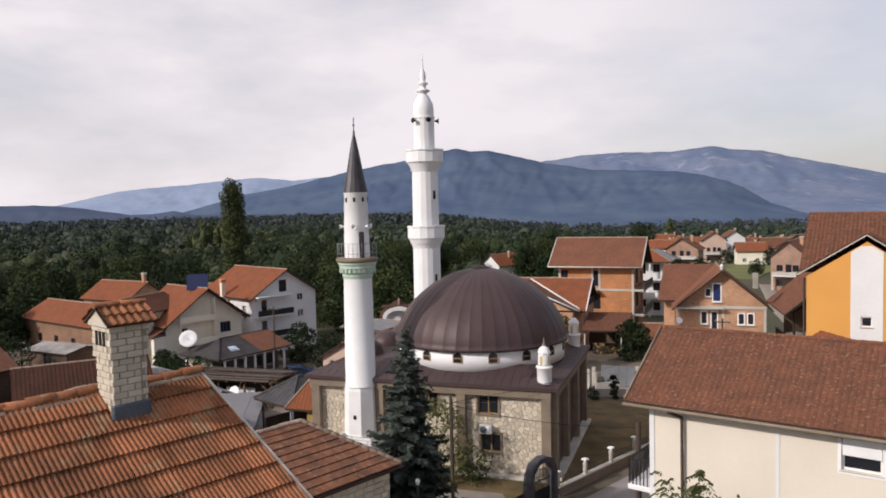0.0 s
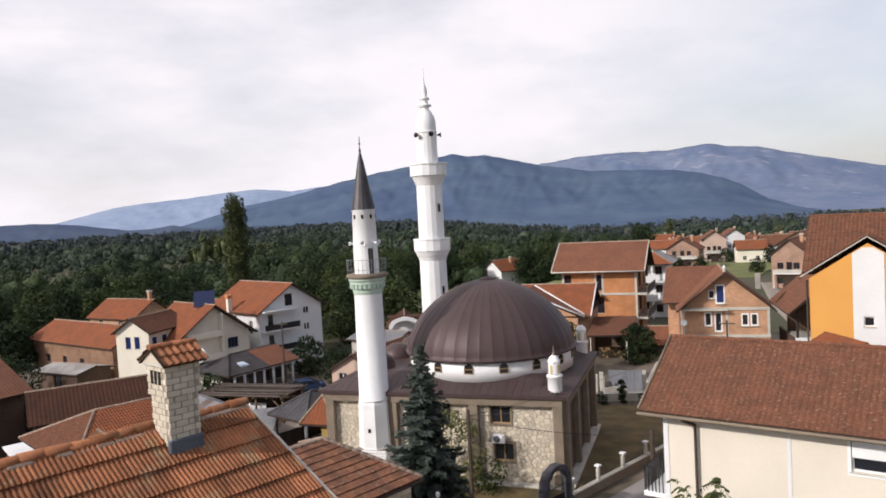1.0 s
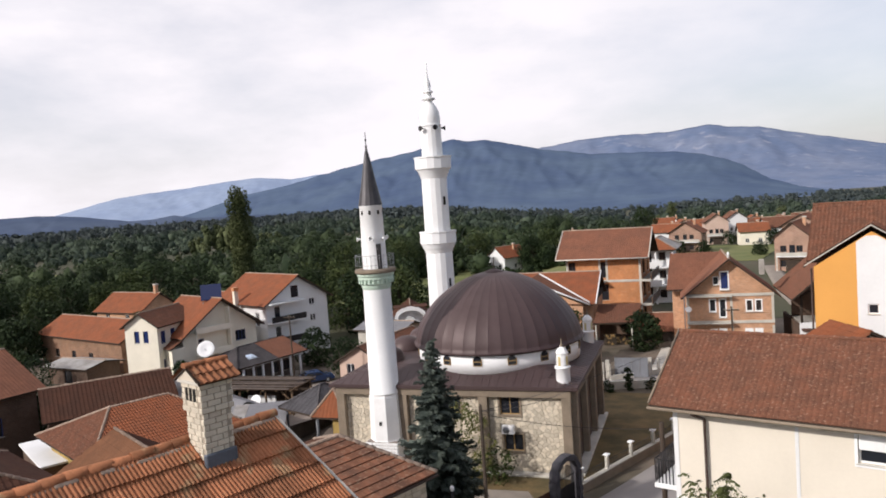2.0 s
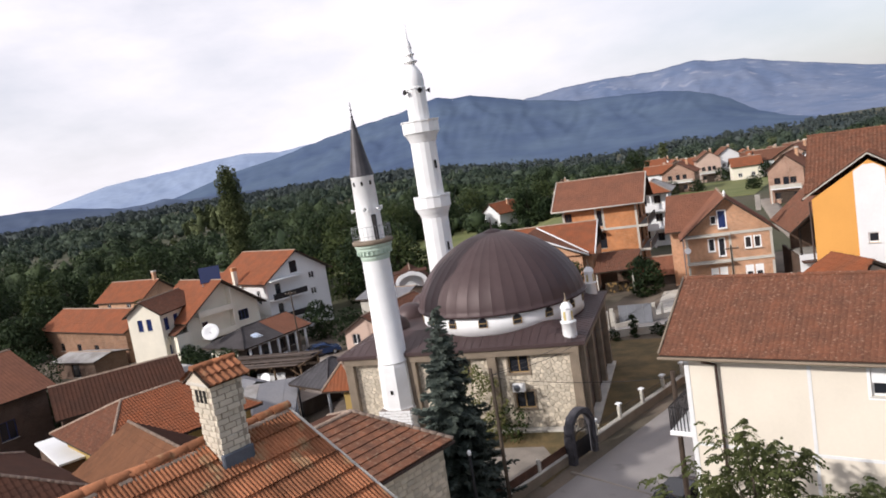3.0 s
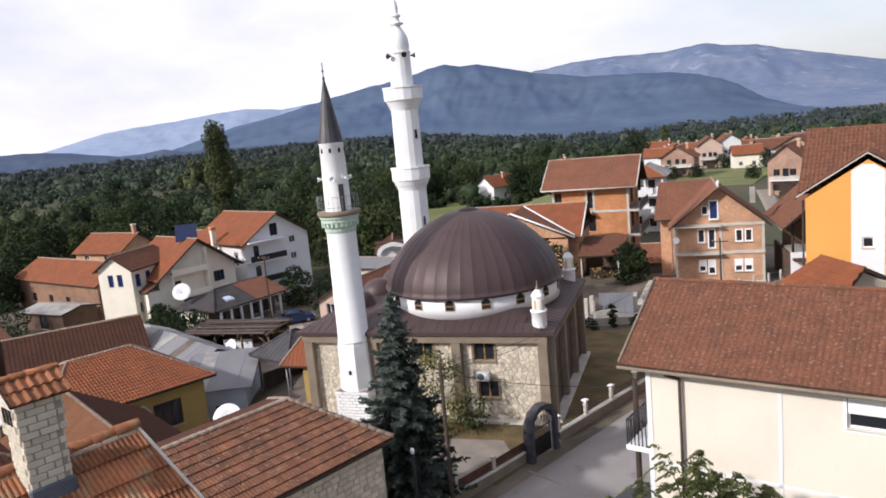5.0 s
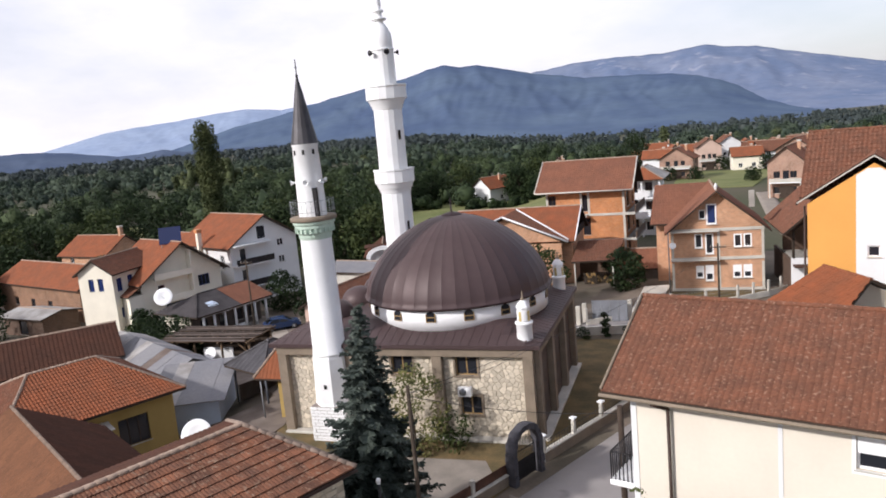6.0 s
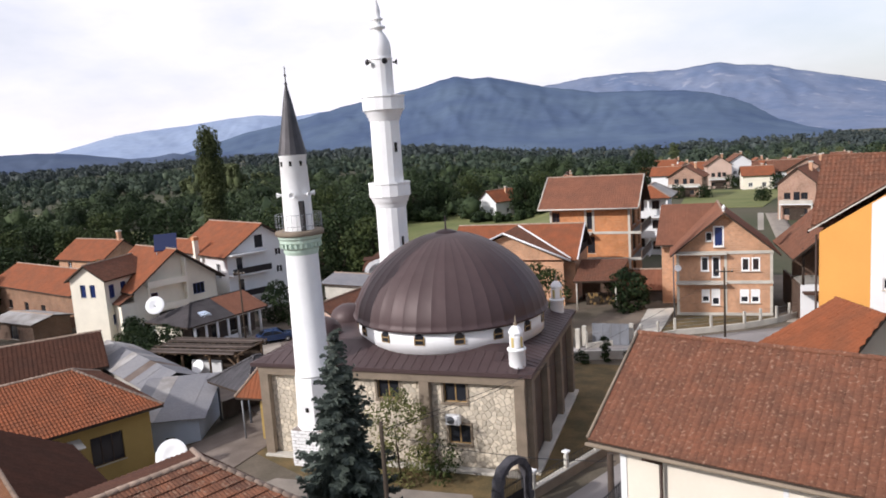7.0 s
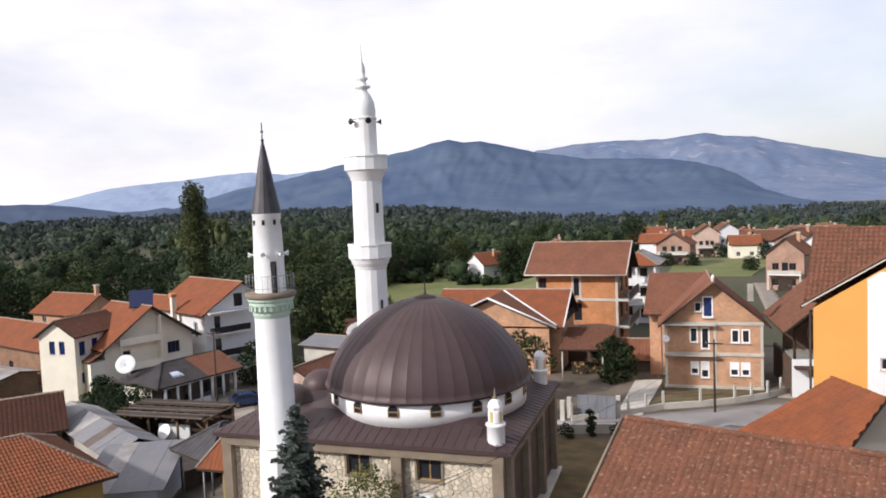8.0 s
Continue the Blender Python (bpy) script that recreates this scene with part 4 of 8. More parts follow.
grid = [[bm.verts.new((x, y, roof_z(x, y))) for x in xs] for y in ys]
for j in range(len(ys) - 1):
    for i in range(len(xs) - 1):
        bm.faces.new((grid[j][i], grid[j][i + 1], grid[j + 1][i + 1], grid[j + 1][i]))
ex = bmesh.ops.extrude_edge_only(bm, edges=[e for e in bm.edges if e.is_boundary])
for v in [g for g in ex["geom"] if isinstance(g, bmesh.types.BMVert)]:
    v.co.z -= 0.22
low_roof = part("low_roof", bm, DOME_METAL, mosque, "low brown sheet-metal roof with raised seams")
part("soffit", boxes((MX0 - 0.4, MX1 + 0.45, -0.5, MY1 + 0.45, 5.605, 5.645)), TRIM, mosque)
bm = bmesh.new()
x = MX0
while x < MX1 + 0.4:
    for y0, y1 in ((-0.54, 1.5), (MY1 - 1.2, MY1 + 0.48)):
        if min(x - MX0 + 0.45, MX1 + 0.5 - x) > 0.15:
            reach = min(2.0, min(x - MX0 + 0.45, MX1 + 0.5 - x))
            ya, yb = (y0, y0 + reach) if y0 < 0 else (y1 - reach, y1)
            za, zb = roof_z(x, ya + 0.01), roof_z(x, yb - 0.01)
            slab(bm, [(x - 0.02, ya, za + 0.02), (x + 0.02, ya, za + 0.02), (x + 0.02, yb, zb + 0.02), (x - 0.02, yb, zb + 0.02)], 0.05)
    x += 0.55
y = 0.2
while y < MY1:
    reach = min(2.0, y + 0.55, MY1 + 0.5 - y)
    for xa, xb in ((MX1 + 0.49 - reach, MX1 + 0.49), (MX0 - 0.44, MX0 - 0.44 + reach)):
        slab(bm, [(xa, y - 0.02, roof_z(xa + 0.01, y) + 0.03), (xb, y - 0.02, roof_z(xb - 0.01, y) + 0.03), (xb, y + 0.02, roof_z(xb - 0.01, y) + 0.03), (xa, y + 0.02, roof_z(xa + 0.01, y) + 0.015)], 0.05)
    y += 0.55
tagged(part("seams", bm, DOME_METAL, low_roof), kind="stuff")

# drum, windows and dome
DC, DR = (-2.35, 6.75), 5.92
bm = lathe([(DR - 0.3, 6.3), (DR, 6.3), (DR, 7.72), (DR - 0.3, 7.72)], 96, DC)
drum = part("drum", bm, WHITE, mosque, "white-painted drum below the dome")
win_bm = bmesh.new()
n_arch = 9
arch = [(-0.31, 0.0), (0.31, 0.0)] + [(0.31 * math.cos(t), 0.36 + 0.31 * math.sin(t)) for t in (math.pi * i / n_arch for i in range(n_arch + 1))]
fr = [win_bm.verts.new((x, -0.02, z)) for x, z in arch]
bk = [win_bm.verts.new((x, 0.06, z)) for x, z in arch]
win_bm.faces.new(fr[::-1])
for i in range(len(fr)):
    win_bm.faces.new((fr[i], fr[(i + 1) % len(fr)], bk[(i + 1) % len(fr)], bk[i]))
bmesh.ops.recalc_face_normals(win_bm, faces=win_bm.faces)
arch_me = bpy.data.meshes.new("drum_window")
win_bm.to_mesh(arch_me)
win_bm.free()
arch_me.materials.append(GLASS)
bar_bm = boxes((-0.29, 0.29, -0.05, -0.022, 0.27, 0.33), (-0.31, -0.26, -0.05, -0.022, 0, 0.5), (0.26, 0.31, -0.05, -0.022, 0, 0.5), (-0.31, 0.31, -0.05, -0.022, 0.0, 0.04))
bar_me = bpy.data.meshes.new("window_bars")
bar_bm.to_mesh(bar_me)
bar_bm.free()
bar_me.materials.append(WOOD_PALE)
for i in range(16):
    a = 2 * math.pi * (i + 0.02) / 16
    m = Matrix.Translation((DC[0], DC[1], 6.86)) @ Matrix.Rotation(a, 4, "Z") @ Matrix.Translation((0, -DR - 0.006, 0))
    ob = new("drum_window", arch_me)
    ob.parent, ob.matrix_basis = mosque, m
    b = tagged(new("window_bars", bar_me), kind="stuff")
    b.parent = ob
R0, Z0, DH = 6.22, 7.70, 4.95
prof = [(DR - 0.02, Z0 - 0.1), (R0, Z0 - 0.1), (R0 + 0.02, Z0 + 0.02)]
for i in range(1, 33):
    h = i / 32
    prof.append((max(0.0, (R0 - 0.1) * (1 - h ** 1.75) ** 0.60), Z0 + 0.02 + DH * h))
prof[-1] = (0.0, Z0 + 0.02 + DH)
shell = [(r - 0.03, z - 0.015) for r, z in prof[:-1]] + [(0.0, prof[-1][1] - 0.02)]
dome = part("dome", lathe(shell, 88, DC), DOME_METAL, mosque, "large dome of brown sheet-metal strips")
gore_rng = random.Random(44)
GORES = 44
for k in range(GORES):
    # each strip is nearly flat across, with its edge folded up over the next
    a0, a1 = 2 * math.pi * k / GORES, 2 * math.pi * (k + 1) / GORES
    lean = gore_rng.uniform(-0.012, 0.012)
    bm, prev = bmesh.new(), None
    for r, z in prof[2:-2]:
        ring = []
        for f, e in ((0.0, 0.012), (0.04, 0.0), (0.5, 0.004), (0.96, lean * 0.3), (1.0, 0.005)):
            a = a0 + (a1 - a0) * f
            ring.append(bm.verts.new((DC[0] + (r + e) * math.cos(a), DC[1] + (r + e) * math.sin(a), z)))
        if prev:
            for i in range(4):
                bm.faces.new((prev[i], prev[i + 1], ring[i + 1], ring[i])).smooth = i in (1, 2)
        prev = ring
    part("metal_panel", bm, DOME_METAL, dome)
part("dome_cap", lathe([(0.75, Z0 + DH - 0.2), (0.7, Z0 + DH - 0.06), (0.3, Z0 + DH + 0.08), (0.06, Z0 + DH + 0.12), (0.03, Z0 + DH + 0.95), (0, Z0 + DH + 1.0)], 20, DC), DOME_METAL, dome)
for y in (3.4, 7.2, 11.0):
    part("small_dome", lathe([(1.25, 6.3), (1.25, 6.75)] + [(1.25 * math.cos(t), 6.75 + 1.0 * math.sin(t)) for t in (i * math.pi / 16 for i in range(1, 9))], 32, (-9.9, y)), DOME_METAL, mosque)

# two lantern turrets on the roof
def turret(x, y, z):
    t = thing("roof_turret", pose(x, y, z), "small white roof turret with gilt niches and a spike", "turret", "turrets on the mosque roof")
    part("base", lathe([(0.46, -0.3), (0.46, 0.62), (0.52, 0.66), (0.52, 0.76), (0.4, 0.8)], 16), WHITE, t)
    part("lantern", lathe([(0.36, 0.76), (0.36, 1.55), (0.42, 1.6), (0.40, 1.68), (0.26, 1.9), (0.1, 2.02)], 8, smooth=False), WHITE, t)
    for k in range(8):
        b = boxes((-0.085, 0.085, -0.37, -0.325, 0.85, 1.42), bevel=0.012)
        ob = part("niche", b, GOLD if k % 2 else WHITE_WORN, t)
        ob.matrix_basis = Matrix.Rotation(math.pi / 8 + k * math.pi / 4, 4, "Z")
    part("spike", lathe([(0.1, 1.98), (0.12, 2.1), (0.05, 2.2), (0.03, 2.5), (0, 2.62)], 10), TRIM, t)
    return t
turret(3.45, 0.45, 6.25)
turret(3.45, 12.4, 6.25)


# ---- minarets ----
def minaret_old():
    m = thing("minaret", pose(-8.7, -0.3, 0), "white round minaret with a grey lead cone and green balcony corbel", "minaret")
    seg = 28
    foot = part("brick_base", boxes((-1.12, 1.12, -1.12, 1.12, -0.3, 2.18)), FOOT_JOINT, m, "white-painted brick foot")
    rng = random.Random(12)
    brick_me = [bpy.data.meshes.new("brick") for k in range(4)]
    for k, me in enumerate(brick_me):
        bm = boxes((0, 0.435, -0.045 - 0.008 * k, 0.0, 0, 0.175), bevel=0.012)
        bm.to_mesh(me)
        bm.free()
        me.materials.append(WHITE_WORN)
    for side in range(4):
        for row in range(12):
            for x, size in ([(-1.13 + col * 0.455, 1.0) for col in range(5)] if row % 2 else [(-1.13, 0.46)] + [(-0.9 + col * 0.455, 1.0) for col in range(4)] + [(0.92, 0.46)]):
                ob = new("brick", brick_me[rng.randrange(4)])
                ob.parent = foot
                ob.matrix_basis = Matrix.Rotation(side * math.pi / 2, 4, "Z") @ pose(x + rng.uniform(-0.008, 0.008), -1.122, -0.28 + row * 0.205) @ Matrix.Diagonal((size, 1, 1, 1))
    bm = lathe([(1.2, 2.18), (1.165, 2.28), (1.08, 5.1), (1.02, 5.36)], 8, smooth=False)
    bmesh.ops.rotate(bm, verts=bm.verts[:], cent=(0, 0, 0), matrix=Matrix.Rotation(math.pi / 8, 3, "Z"))
    part("pedestal", bm, WHITE_WORN, m)
    part("shaft", lathe([(0.98, 5.3), (1.04, 5.34), (1.04, 5.42), (1.0, 5.46), (0.93, 12.4), (0.95, 12.5)], seg), WHITE, m)
    part("corbel", lathe([(0.94, 12.45), (1.0, 12.62), (1.0, 12.75), (1.08, 12.85), (1.08, 13.05), (1.18, 13.15), (1.18, 13.3), (1.26, 13.4), (1.26, 13.55)], seg, smooth=False), GREENISH, m, "stepped corbel painted pale green")
    for k in range(24):
        part("dentil", boxes((1.04, 1.19, -0.06, 0.06, 12.86, 13.12)), GREENISH, m).matrix_basis = Matrix.Rotation(2 * math.pi * k / 24, 4, "Z")
    part("balcony_floor", lathe([(0.7, 13.55), (1.34, 13.55), (1.38, 13.6), (1.38, 13.78), (1.32, 13.82), (0.7, 13.82)], seg), TRIM, m)
    bm = bmesh.new()
    for k in range(28):
        a = 2 * math.pi * k / 28
        c, s = 1.3 * math.cos(a), 1.3 * math.sin(a)
        c2, s2 = 1.3 * math.cos(a + 2 * math.pi / 28), 1.3 * math.sin(a + 2 * math.pi / 28)
        tube(bm, (c, s, 13.8), (c, s, 14.75), 0.012, 5)
        for z in (14.1, 14.75):
            tube(bm, (c, s, z), (c2, s2, z), 0.014, 5)
    tagged(part("railing", bm, METAL_GREY, m), kind="stuff")
    part("upper_shaft", lathe([(0.83, 13.8), (0.82, 14.8), (0.75, 17.95), (0.78, 17.98), (0.78, 18.06), (0.7, 18.1)], seg), WHITE_WORN, m)
    part("door", boxes((0.32, 0.76, -0.66, -0.5, 13.82, 15.5), bevel=0.02), METAL_DARK, m)
    part("cone", lathe([(0.7, 18.06), (0.82, 18.06), (0.8, 18.14), (0.53, 19.45), (0.26, 20.95), (0.07, 21.85), (0.05, 21.95)], 16, smooth=False), SPIRE, m)
    part("finial", lathe([(0.03, 21.85), (0.1, 21.97), (0.035, 22.1), (0.03, 22.35), (0.08, 22.43), (0.03, 22.53), (0.03, 22.9), (0, 22.95)], 8), SPIRE, m)
    for k in range(8):
        part("vent_hole", boxes((-0.07, 0.07, -0.79, -0.7, 17.45, 17.72)), OPENING_SHADE, m).matrix_basis = Matrix.Rotation(0.3 + k * math.pi / 4, 4, "Z")
    for a in (-0.3, 0.9, 2.2, 3.6, 5.0):
        part("loudspeaker", lathe([(0.04, 0), (0.07, 0.12), (0.16, 0.3)], 10), WHITE, m).matrix_basis = Matrix.Rotation(a, 4, "Z") @ Matrix.Translation((0.79, 0, 15.85)) @ Matrix.Rotation(math.pi / 2, 4, "Y")
    part("slot_window", boxes((-0.09, 0.09, -1.09, -0.95, 3.3, 3.55)), OPENING_SHADE, m)
    return m


def minaret_new():
    m = thing("minaret", pose(-8.85, 13.45, 0) @ Matrix.Diagonal((1.0, 1.0, 0.982, 1.0)), "tall white minaret with two balconies and an onion top", "minaret")
    part("base", boxes((-1.5, 1.5, -1.5, 1.5, -0.3, 6.4), bevel=0.05), WHITE, m)
    seg = 16
    part("shaft", lathe([(1.3, 6.4), (1.14, 7.2), (1.12, 14.0)], seg, smooth=False), WHITE, m)
    part("corbel", lathe([(1.12, 13.9), (1.2, 14.05), (1.2, 14.2), (1.32, 14.3), (1.34, 14.45), (1.42, 14.6), (1.44, 14.72)], seg), WHITE, m)
    part("lower_balcony", lathe([(1.0, 14.7), (1.5, 14.7), (1.53, 14.75), (1.53, 15.62), (1.58, 15.66), (1.58, 15.78), (1.45, 15.78), (1.45, 14.85), (1.0, 14.85)], seg, smooth=False), WHITE, m)
    part("middle_shaft", lathe([(1.09, 14.8), (1.06, 20.5)], seg, smooth=False), WHITE, m)
    part("corbel", lathe([(1.06, 20.3), (1.16, 20.45), (1.16, 20.6), (1.26, 20.7), (1.28, 20.85), (1.4, 21.0), (1.42, 21.1)], seg), WHITE, m)
    part("upper_balcony", lathe([(0.9, 21.08), (1.5, 21.08), (1.53, 21.12), (1.53, 22.0), (1.6, 22.04), (1.6, 22.16), (1.44, 22.16), (1.44, 21.2), (0.9, 21.2)], seg, smooth=False), WHITE, m)
    part("top_shaft", lathe([(0.88, 21.15), (0.86, 24.7), (0.92, 24.74), (0.92, 24.86), (0.84, 24.9)], seg, smooth=False), WHITE, m)
    part("onion", lathe([(0.84, 24.88), (0.86, 25.4), (0.8, 25.95), (0.55, 26.5), (0.34, 26.75), (0.32, 26.9), (0.56, 27.0), (0.56, 27.12), (0.3, 27.2), (0.26, 27.5), (0.42, 27.6), (0.42, 27.7), (0.22, 27.8), (0.27, 28.2), (0.22, 28.55), (0.09, 28.9), (0.05, 29.5), (0.03, 30.15), (0, 30.2)], 16), WHITE, m)
    for a in (0.4, -0.9, -2.0, 2.3):
        sp = part("loudspeaker", lathe([(0.05, 0), (0.08, 0.15), (0.22, 0.34), (0.22, 0.36), (0.02, 0.3)], 12), METAL_DARK, m, "dark horn loudspeaker")
        sp.matrix_basis = Matrix.Rotation(a, 4, "Z") @ Matrix.Translation((0.88, 0, 24.55)) @ Matrix.Rotation(math.pi / 2, 4, "Y")
    for z in (11.0, 18.0):
        part("slot_window", boxes((0.98, 1.15, -0.09, 0.09, z, z + 0.7)), OPENING_SHADE, m).matrix_basis = Matrix.Rotation(-0.5, 4, "Z")
    return m


minaret_old()
minaret_new()

# air conditioner on the front wall
ac = thing("air_conditioner", pose(-0.22, -0.15, 2.68), "white split air-conditioner unit on the stone wall", "air conditioner")
part("casing", boxes((-0.42, 0.42, -0.2, 0.12, 0, 0.56), bevel=0.03), WHITE, ac)
part("fan_grille", lathe([(0.0, 0.0), (0.2, 0.0), (0.22, 0.015), (0.0, 0.02)], 20), METAL_GREY, ac).matrix_basis = pose(-0.1, -0.2, 0.28, 90, 0, 0)
part("bracket", boxes((-0.3, -0.26, -0.2, 0.2, -0.05, 0.0), (0.26, 0.3, -0.2, 0.2, -0.05, 0.0)), METAL_DARK, ac)

# ---- houses ----
def near_house():
    """The tiled roof under the camera's way, with its white brick chimney."""
    gz = 1.8
    h = thing("house", pose(3.4, -32.95, 0.3, 0, 0, VILLAGE), "house with a weathered orange clay-tile roof", "house")
    # local x runs down the eastern slope, local y along the ridge
    k = 0.70
    ln, run = 17.0, 5.6
    skew = 0.16
    a, b = (0, 0, 13.62), (run, run * skew, 13.62 - run * k)
    bm = slab(bmesh.new(), [(run, -ln, 13.62 - run * k), b, a, (0, -ln, 13.62)], 0.16)
    part("roof", bm, WOOD, h)
    bm = slab(bmesh.new(), [(-run, 0, 13.62 - run * k), (-run, -ln, 13.62 - run * k), (0, -ln, 13.62), a], 0.16)
    d = part("roof", bm, WOOD, h)
    part("roof_tiles", tile_sheet((-run, 0, 13.62 - run * k), (-run, -ln, 13.62 - run * k), (0, -ln, 13.62), a), TILE_NEAR, d)
    w = run - 0.55
    part("wall", boxes((-w, w, -ln + 0.4, -0.45, gz, 13.35 - w * k)), CREAM, h)
    bm = bmesh.new()
    f = [bm.verts.new(p) for p in ((-w, -0.46, 13.35 - w * k), (w, -0.46, 13.35 - w * k), (0, -0.46, 13.35))]
    bm.faces.new(f)
    bmesh.ops.solidify(bm, geom=bm.faces[:], thickness=0.25)
    part("gable", bm, CREAM, h)
    ridge_caps(h, [((0, -ln, 13.66), (0, 0.05, 13.66))], TILE_NEAR, 0.125, 0.38, uneven=0.035)
    near_edge, far_edge = Vector((0, -0.02, 0.085)), Vector((0, 0.04, 0.085))
    bm = slab(bmesh.new(), [Vector(a) + near_edge, Vector(b) + near_edge, Vector(b) + far_edge, Vector(a) + far_edge], 0.12)
    part("verge", bm, PALE_CONCRETE, h, "pale mortared verge")
    rng = random.Random(6)
    y = -ln
    while y < -0.2:
        step = rng.uniform(0.25, 0.6)
        wide = rng.uniform(0.15, 0.215)
        part("mortar", boxes((-wide, wide, y, min(0.0, y + step + 0.03), 13.42 + rng.uniform(0, 0.03), 13.61 + rng.uniform(-0.03, 0.02)), bevel=0.035), MORTAR_CAP, h, "grey crumbling mortar bedding")
        y += step
    return h


near = near_house()


def chimney(parent):
    c = thing("chimney", parent.matrix_basis @ pose(0.34, -1.58, 12.9) @ Matrix.Diagonal((1.15, 1.15, 1.0, 1.0)), "white brick chimney with a small tiled cap", "chimney")
    part("core", boxes((-0.245, 0.245, -0.245, 0.245, 0, 1.34), (-0.275, 0.275, -0.275, 0.275, 1.34, 1.9)), BRICK_JOINT, c)
    part("flashing", boxes((0.2, 0.30, -0.285, 0.285, -0.1, 0.58), (0.22, 0.40, -0.30, 0.32, -0.1, 0.26), bevel=0.02), METAL_BLUE, c, "blue-grey metal flashing")
    bw, bh = 0.215, 0.112
    me = {}
    for wd in (0.2, 0.085):
        bm = boxes((0, wd, -0.012, 0.02, 0, 0.099), bevel=0.008)
        m = bpy.data.meshes.new("brick")
        bm.to_mesh(m)
        bm.free()
        m.materials.append(WHITE_BRICK)
        me[wd] = m
    for side in range(4):
        rot = Matrix.Rotation(side * math.pi / 2, 4, "Z")
        for r in range(17):
            z = r * bh
            if side == 1 and z < 0.5:
                continue
            x = -0.25 if r % 2 == 0 else -0.25 - bw / 2
            while x < 0.25 - 0.02:
                wd, xx = 0.2, x
                if x < -0.25:
                    wd, xx = 0.085, -0.25
                elif x + 0.2 > 0.262:
                    wd = 0.085
                ob = new("brick", me[wd])
                ob.parent = c
                wide = 1.12 if r >= 12 else 1.0
                ob.matrix_basis = rot @ Matrix.Translation((xx * wide, -0.25 * wide, z)) @ Matrix.Diagonal((wide, 1.0, 1.0, 1.0))
                x += bw
    for x in (-0.12, 0.0, 0.12):
        part("vent_hole", boxes((x - 0.035, x + 0.035, -0.305, -0.290, 1.56, 1.8), bevel=0.004), OPENING_SHADE, c)
    part("cap_slab", boxes((-0.33, 0.33, -0.33, 0.33, 1.88, 1.95), bevel=0.01), PALE_CONCRETE, c)
    for s in (-1, 1):
        e = [(s * 0.40, -0.36 * s, 1.93), (s * 0.40, 0.36 * s, 1.93), (0, 0.36 * s, 2.2), (0, -0.36 * s, 2.2)]
        d = part("cap_roof", slab(bmesh.new(), e, 0.03), WOOD, c)
        part("cap_tiles", tile_sheet(*e, pitch=0.12, course=0.26, cols=6, wave=0.02), TILE_NEAR, d)
    bm = bmesh.new()
    f = [bm.verts.new(p) for p in ((-0.34, -0.33, 1.95), (0.34, -0.33, 1.95), (0, -0.33, 2.17))]
    g = [bm.verts.new(p) for p in ((-0.34, 0.33, 1.95), (0.34, 0.33, 1.95), (0, 0.33, 2.17))]
    bm.faces.new(f)
    bm.faces.new(g[::-1])
    for i in range(3):
        bm.faces.new((f[i], g[i], g[(i + 1) % 3], f[(i + 1) % 3]))
    part("cap_gable", bm, WHITE_BRICK, c)
    ridge_caps(c, [((0, -0.38, 2.22), (0, 0.38, 2.22))], TILE_NEAR, 0.07, 0.19)
    return c


chimney(near)


def shed_house():
    """Stone-walled outbuilding with a hipped tile roof between the near house and the mosque."""
    h = thing("house", pose(-3.45, -17.3, 0.2, 0, 0, VILLAGE), "roughcast stone outbuilding with a hipped weathered tile roof", "house")
    half, ln, z, r = 4.15, 8.0, 6.46, 7.86
    ex = 1.8
    kw = dict(pitch=0.22, course=0.40, cols=4)
    east = [(half, -ln - ex, z), (half, ex, z), (0, 0, r), (0, -ln, r)]
    part("roof", slab(bmesh.new(), east, 0.16), WOOD, h)
    slope(h, (half, ex, z), (-half, ex, z), (0, 0, r), (0, 0, r), TILE_DULL, WOOD, **kw)
    slope(h, (-half, ex, z), (-half, -ln - ex, z), (0, -ln, r), (0, 0, r), TILE_DULL, WOOD, **kw)
    slope(h, (-half, -ln - ex, z), (half, -ln - ex, z), (0, -ln, r), (0, -ln, r), TILE_DULL, WOOD, **kw)
    ridge_caps(h, [((0, -ln, r + 0.03), (0, 0, r + 0.03)), ((half, ex, z + 0.03), (0, 0, r + 0.03)), ((-half, ex, z + 0.03), (0, 0, r + 0.03))], MORTAR_CAP, 0.12)
    w, l = half - 0.35, ex - 0.35
    part("wall", boxes((-w, w, -ln - l, l, 3.55, z - 0.12), bevel=0.02), TANSTONE, h, "tan roughcast wall")
    part("lower_wall", boxes((-w, w - 0.6, -ln - l, l - 0.3, 0.0, 3.55), bevel=0.02), CONCRETE, h)
    # No door here: a dark panel paints the open bay's shade.
    part("garage_door", boxes((w - 0.598, w - 0.55, -8.5, 0.9, 0.6, 3.45)), OPENING_SHADE, h, "dark panel painting the shade of the open garage bay")
    part("gutter", tubes([((half + 0.05, -ln - ex, z - 0.1), (half + 0.05, ex, z - 0.1))], 0.06), GUTTER, h)
    return h


shed = shed_house()


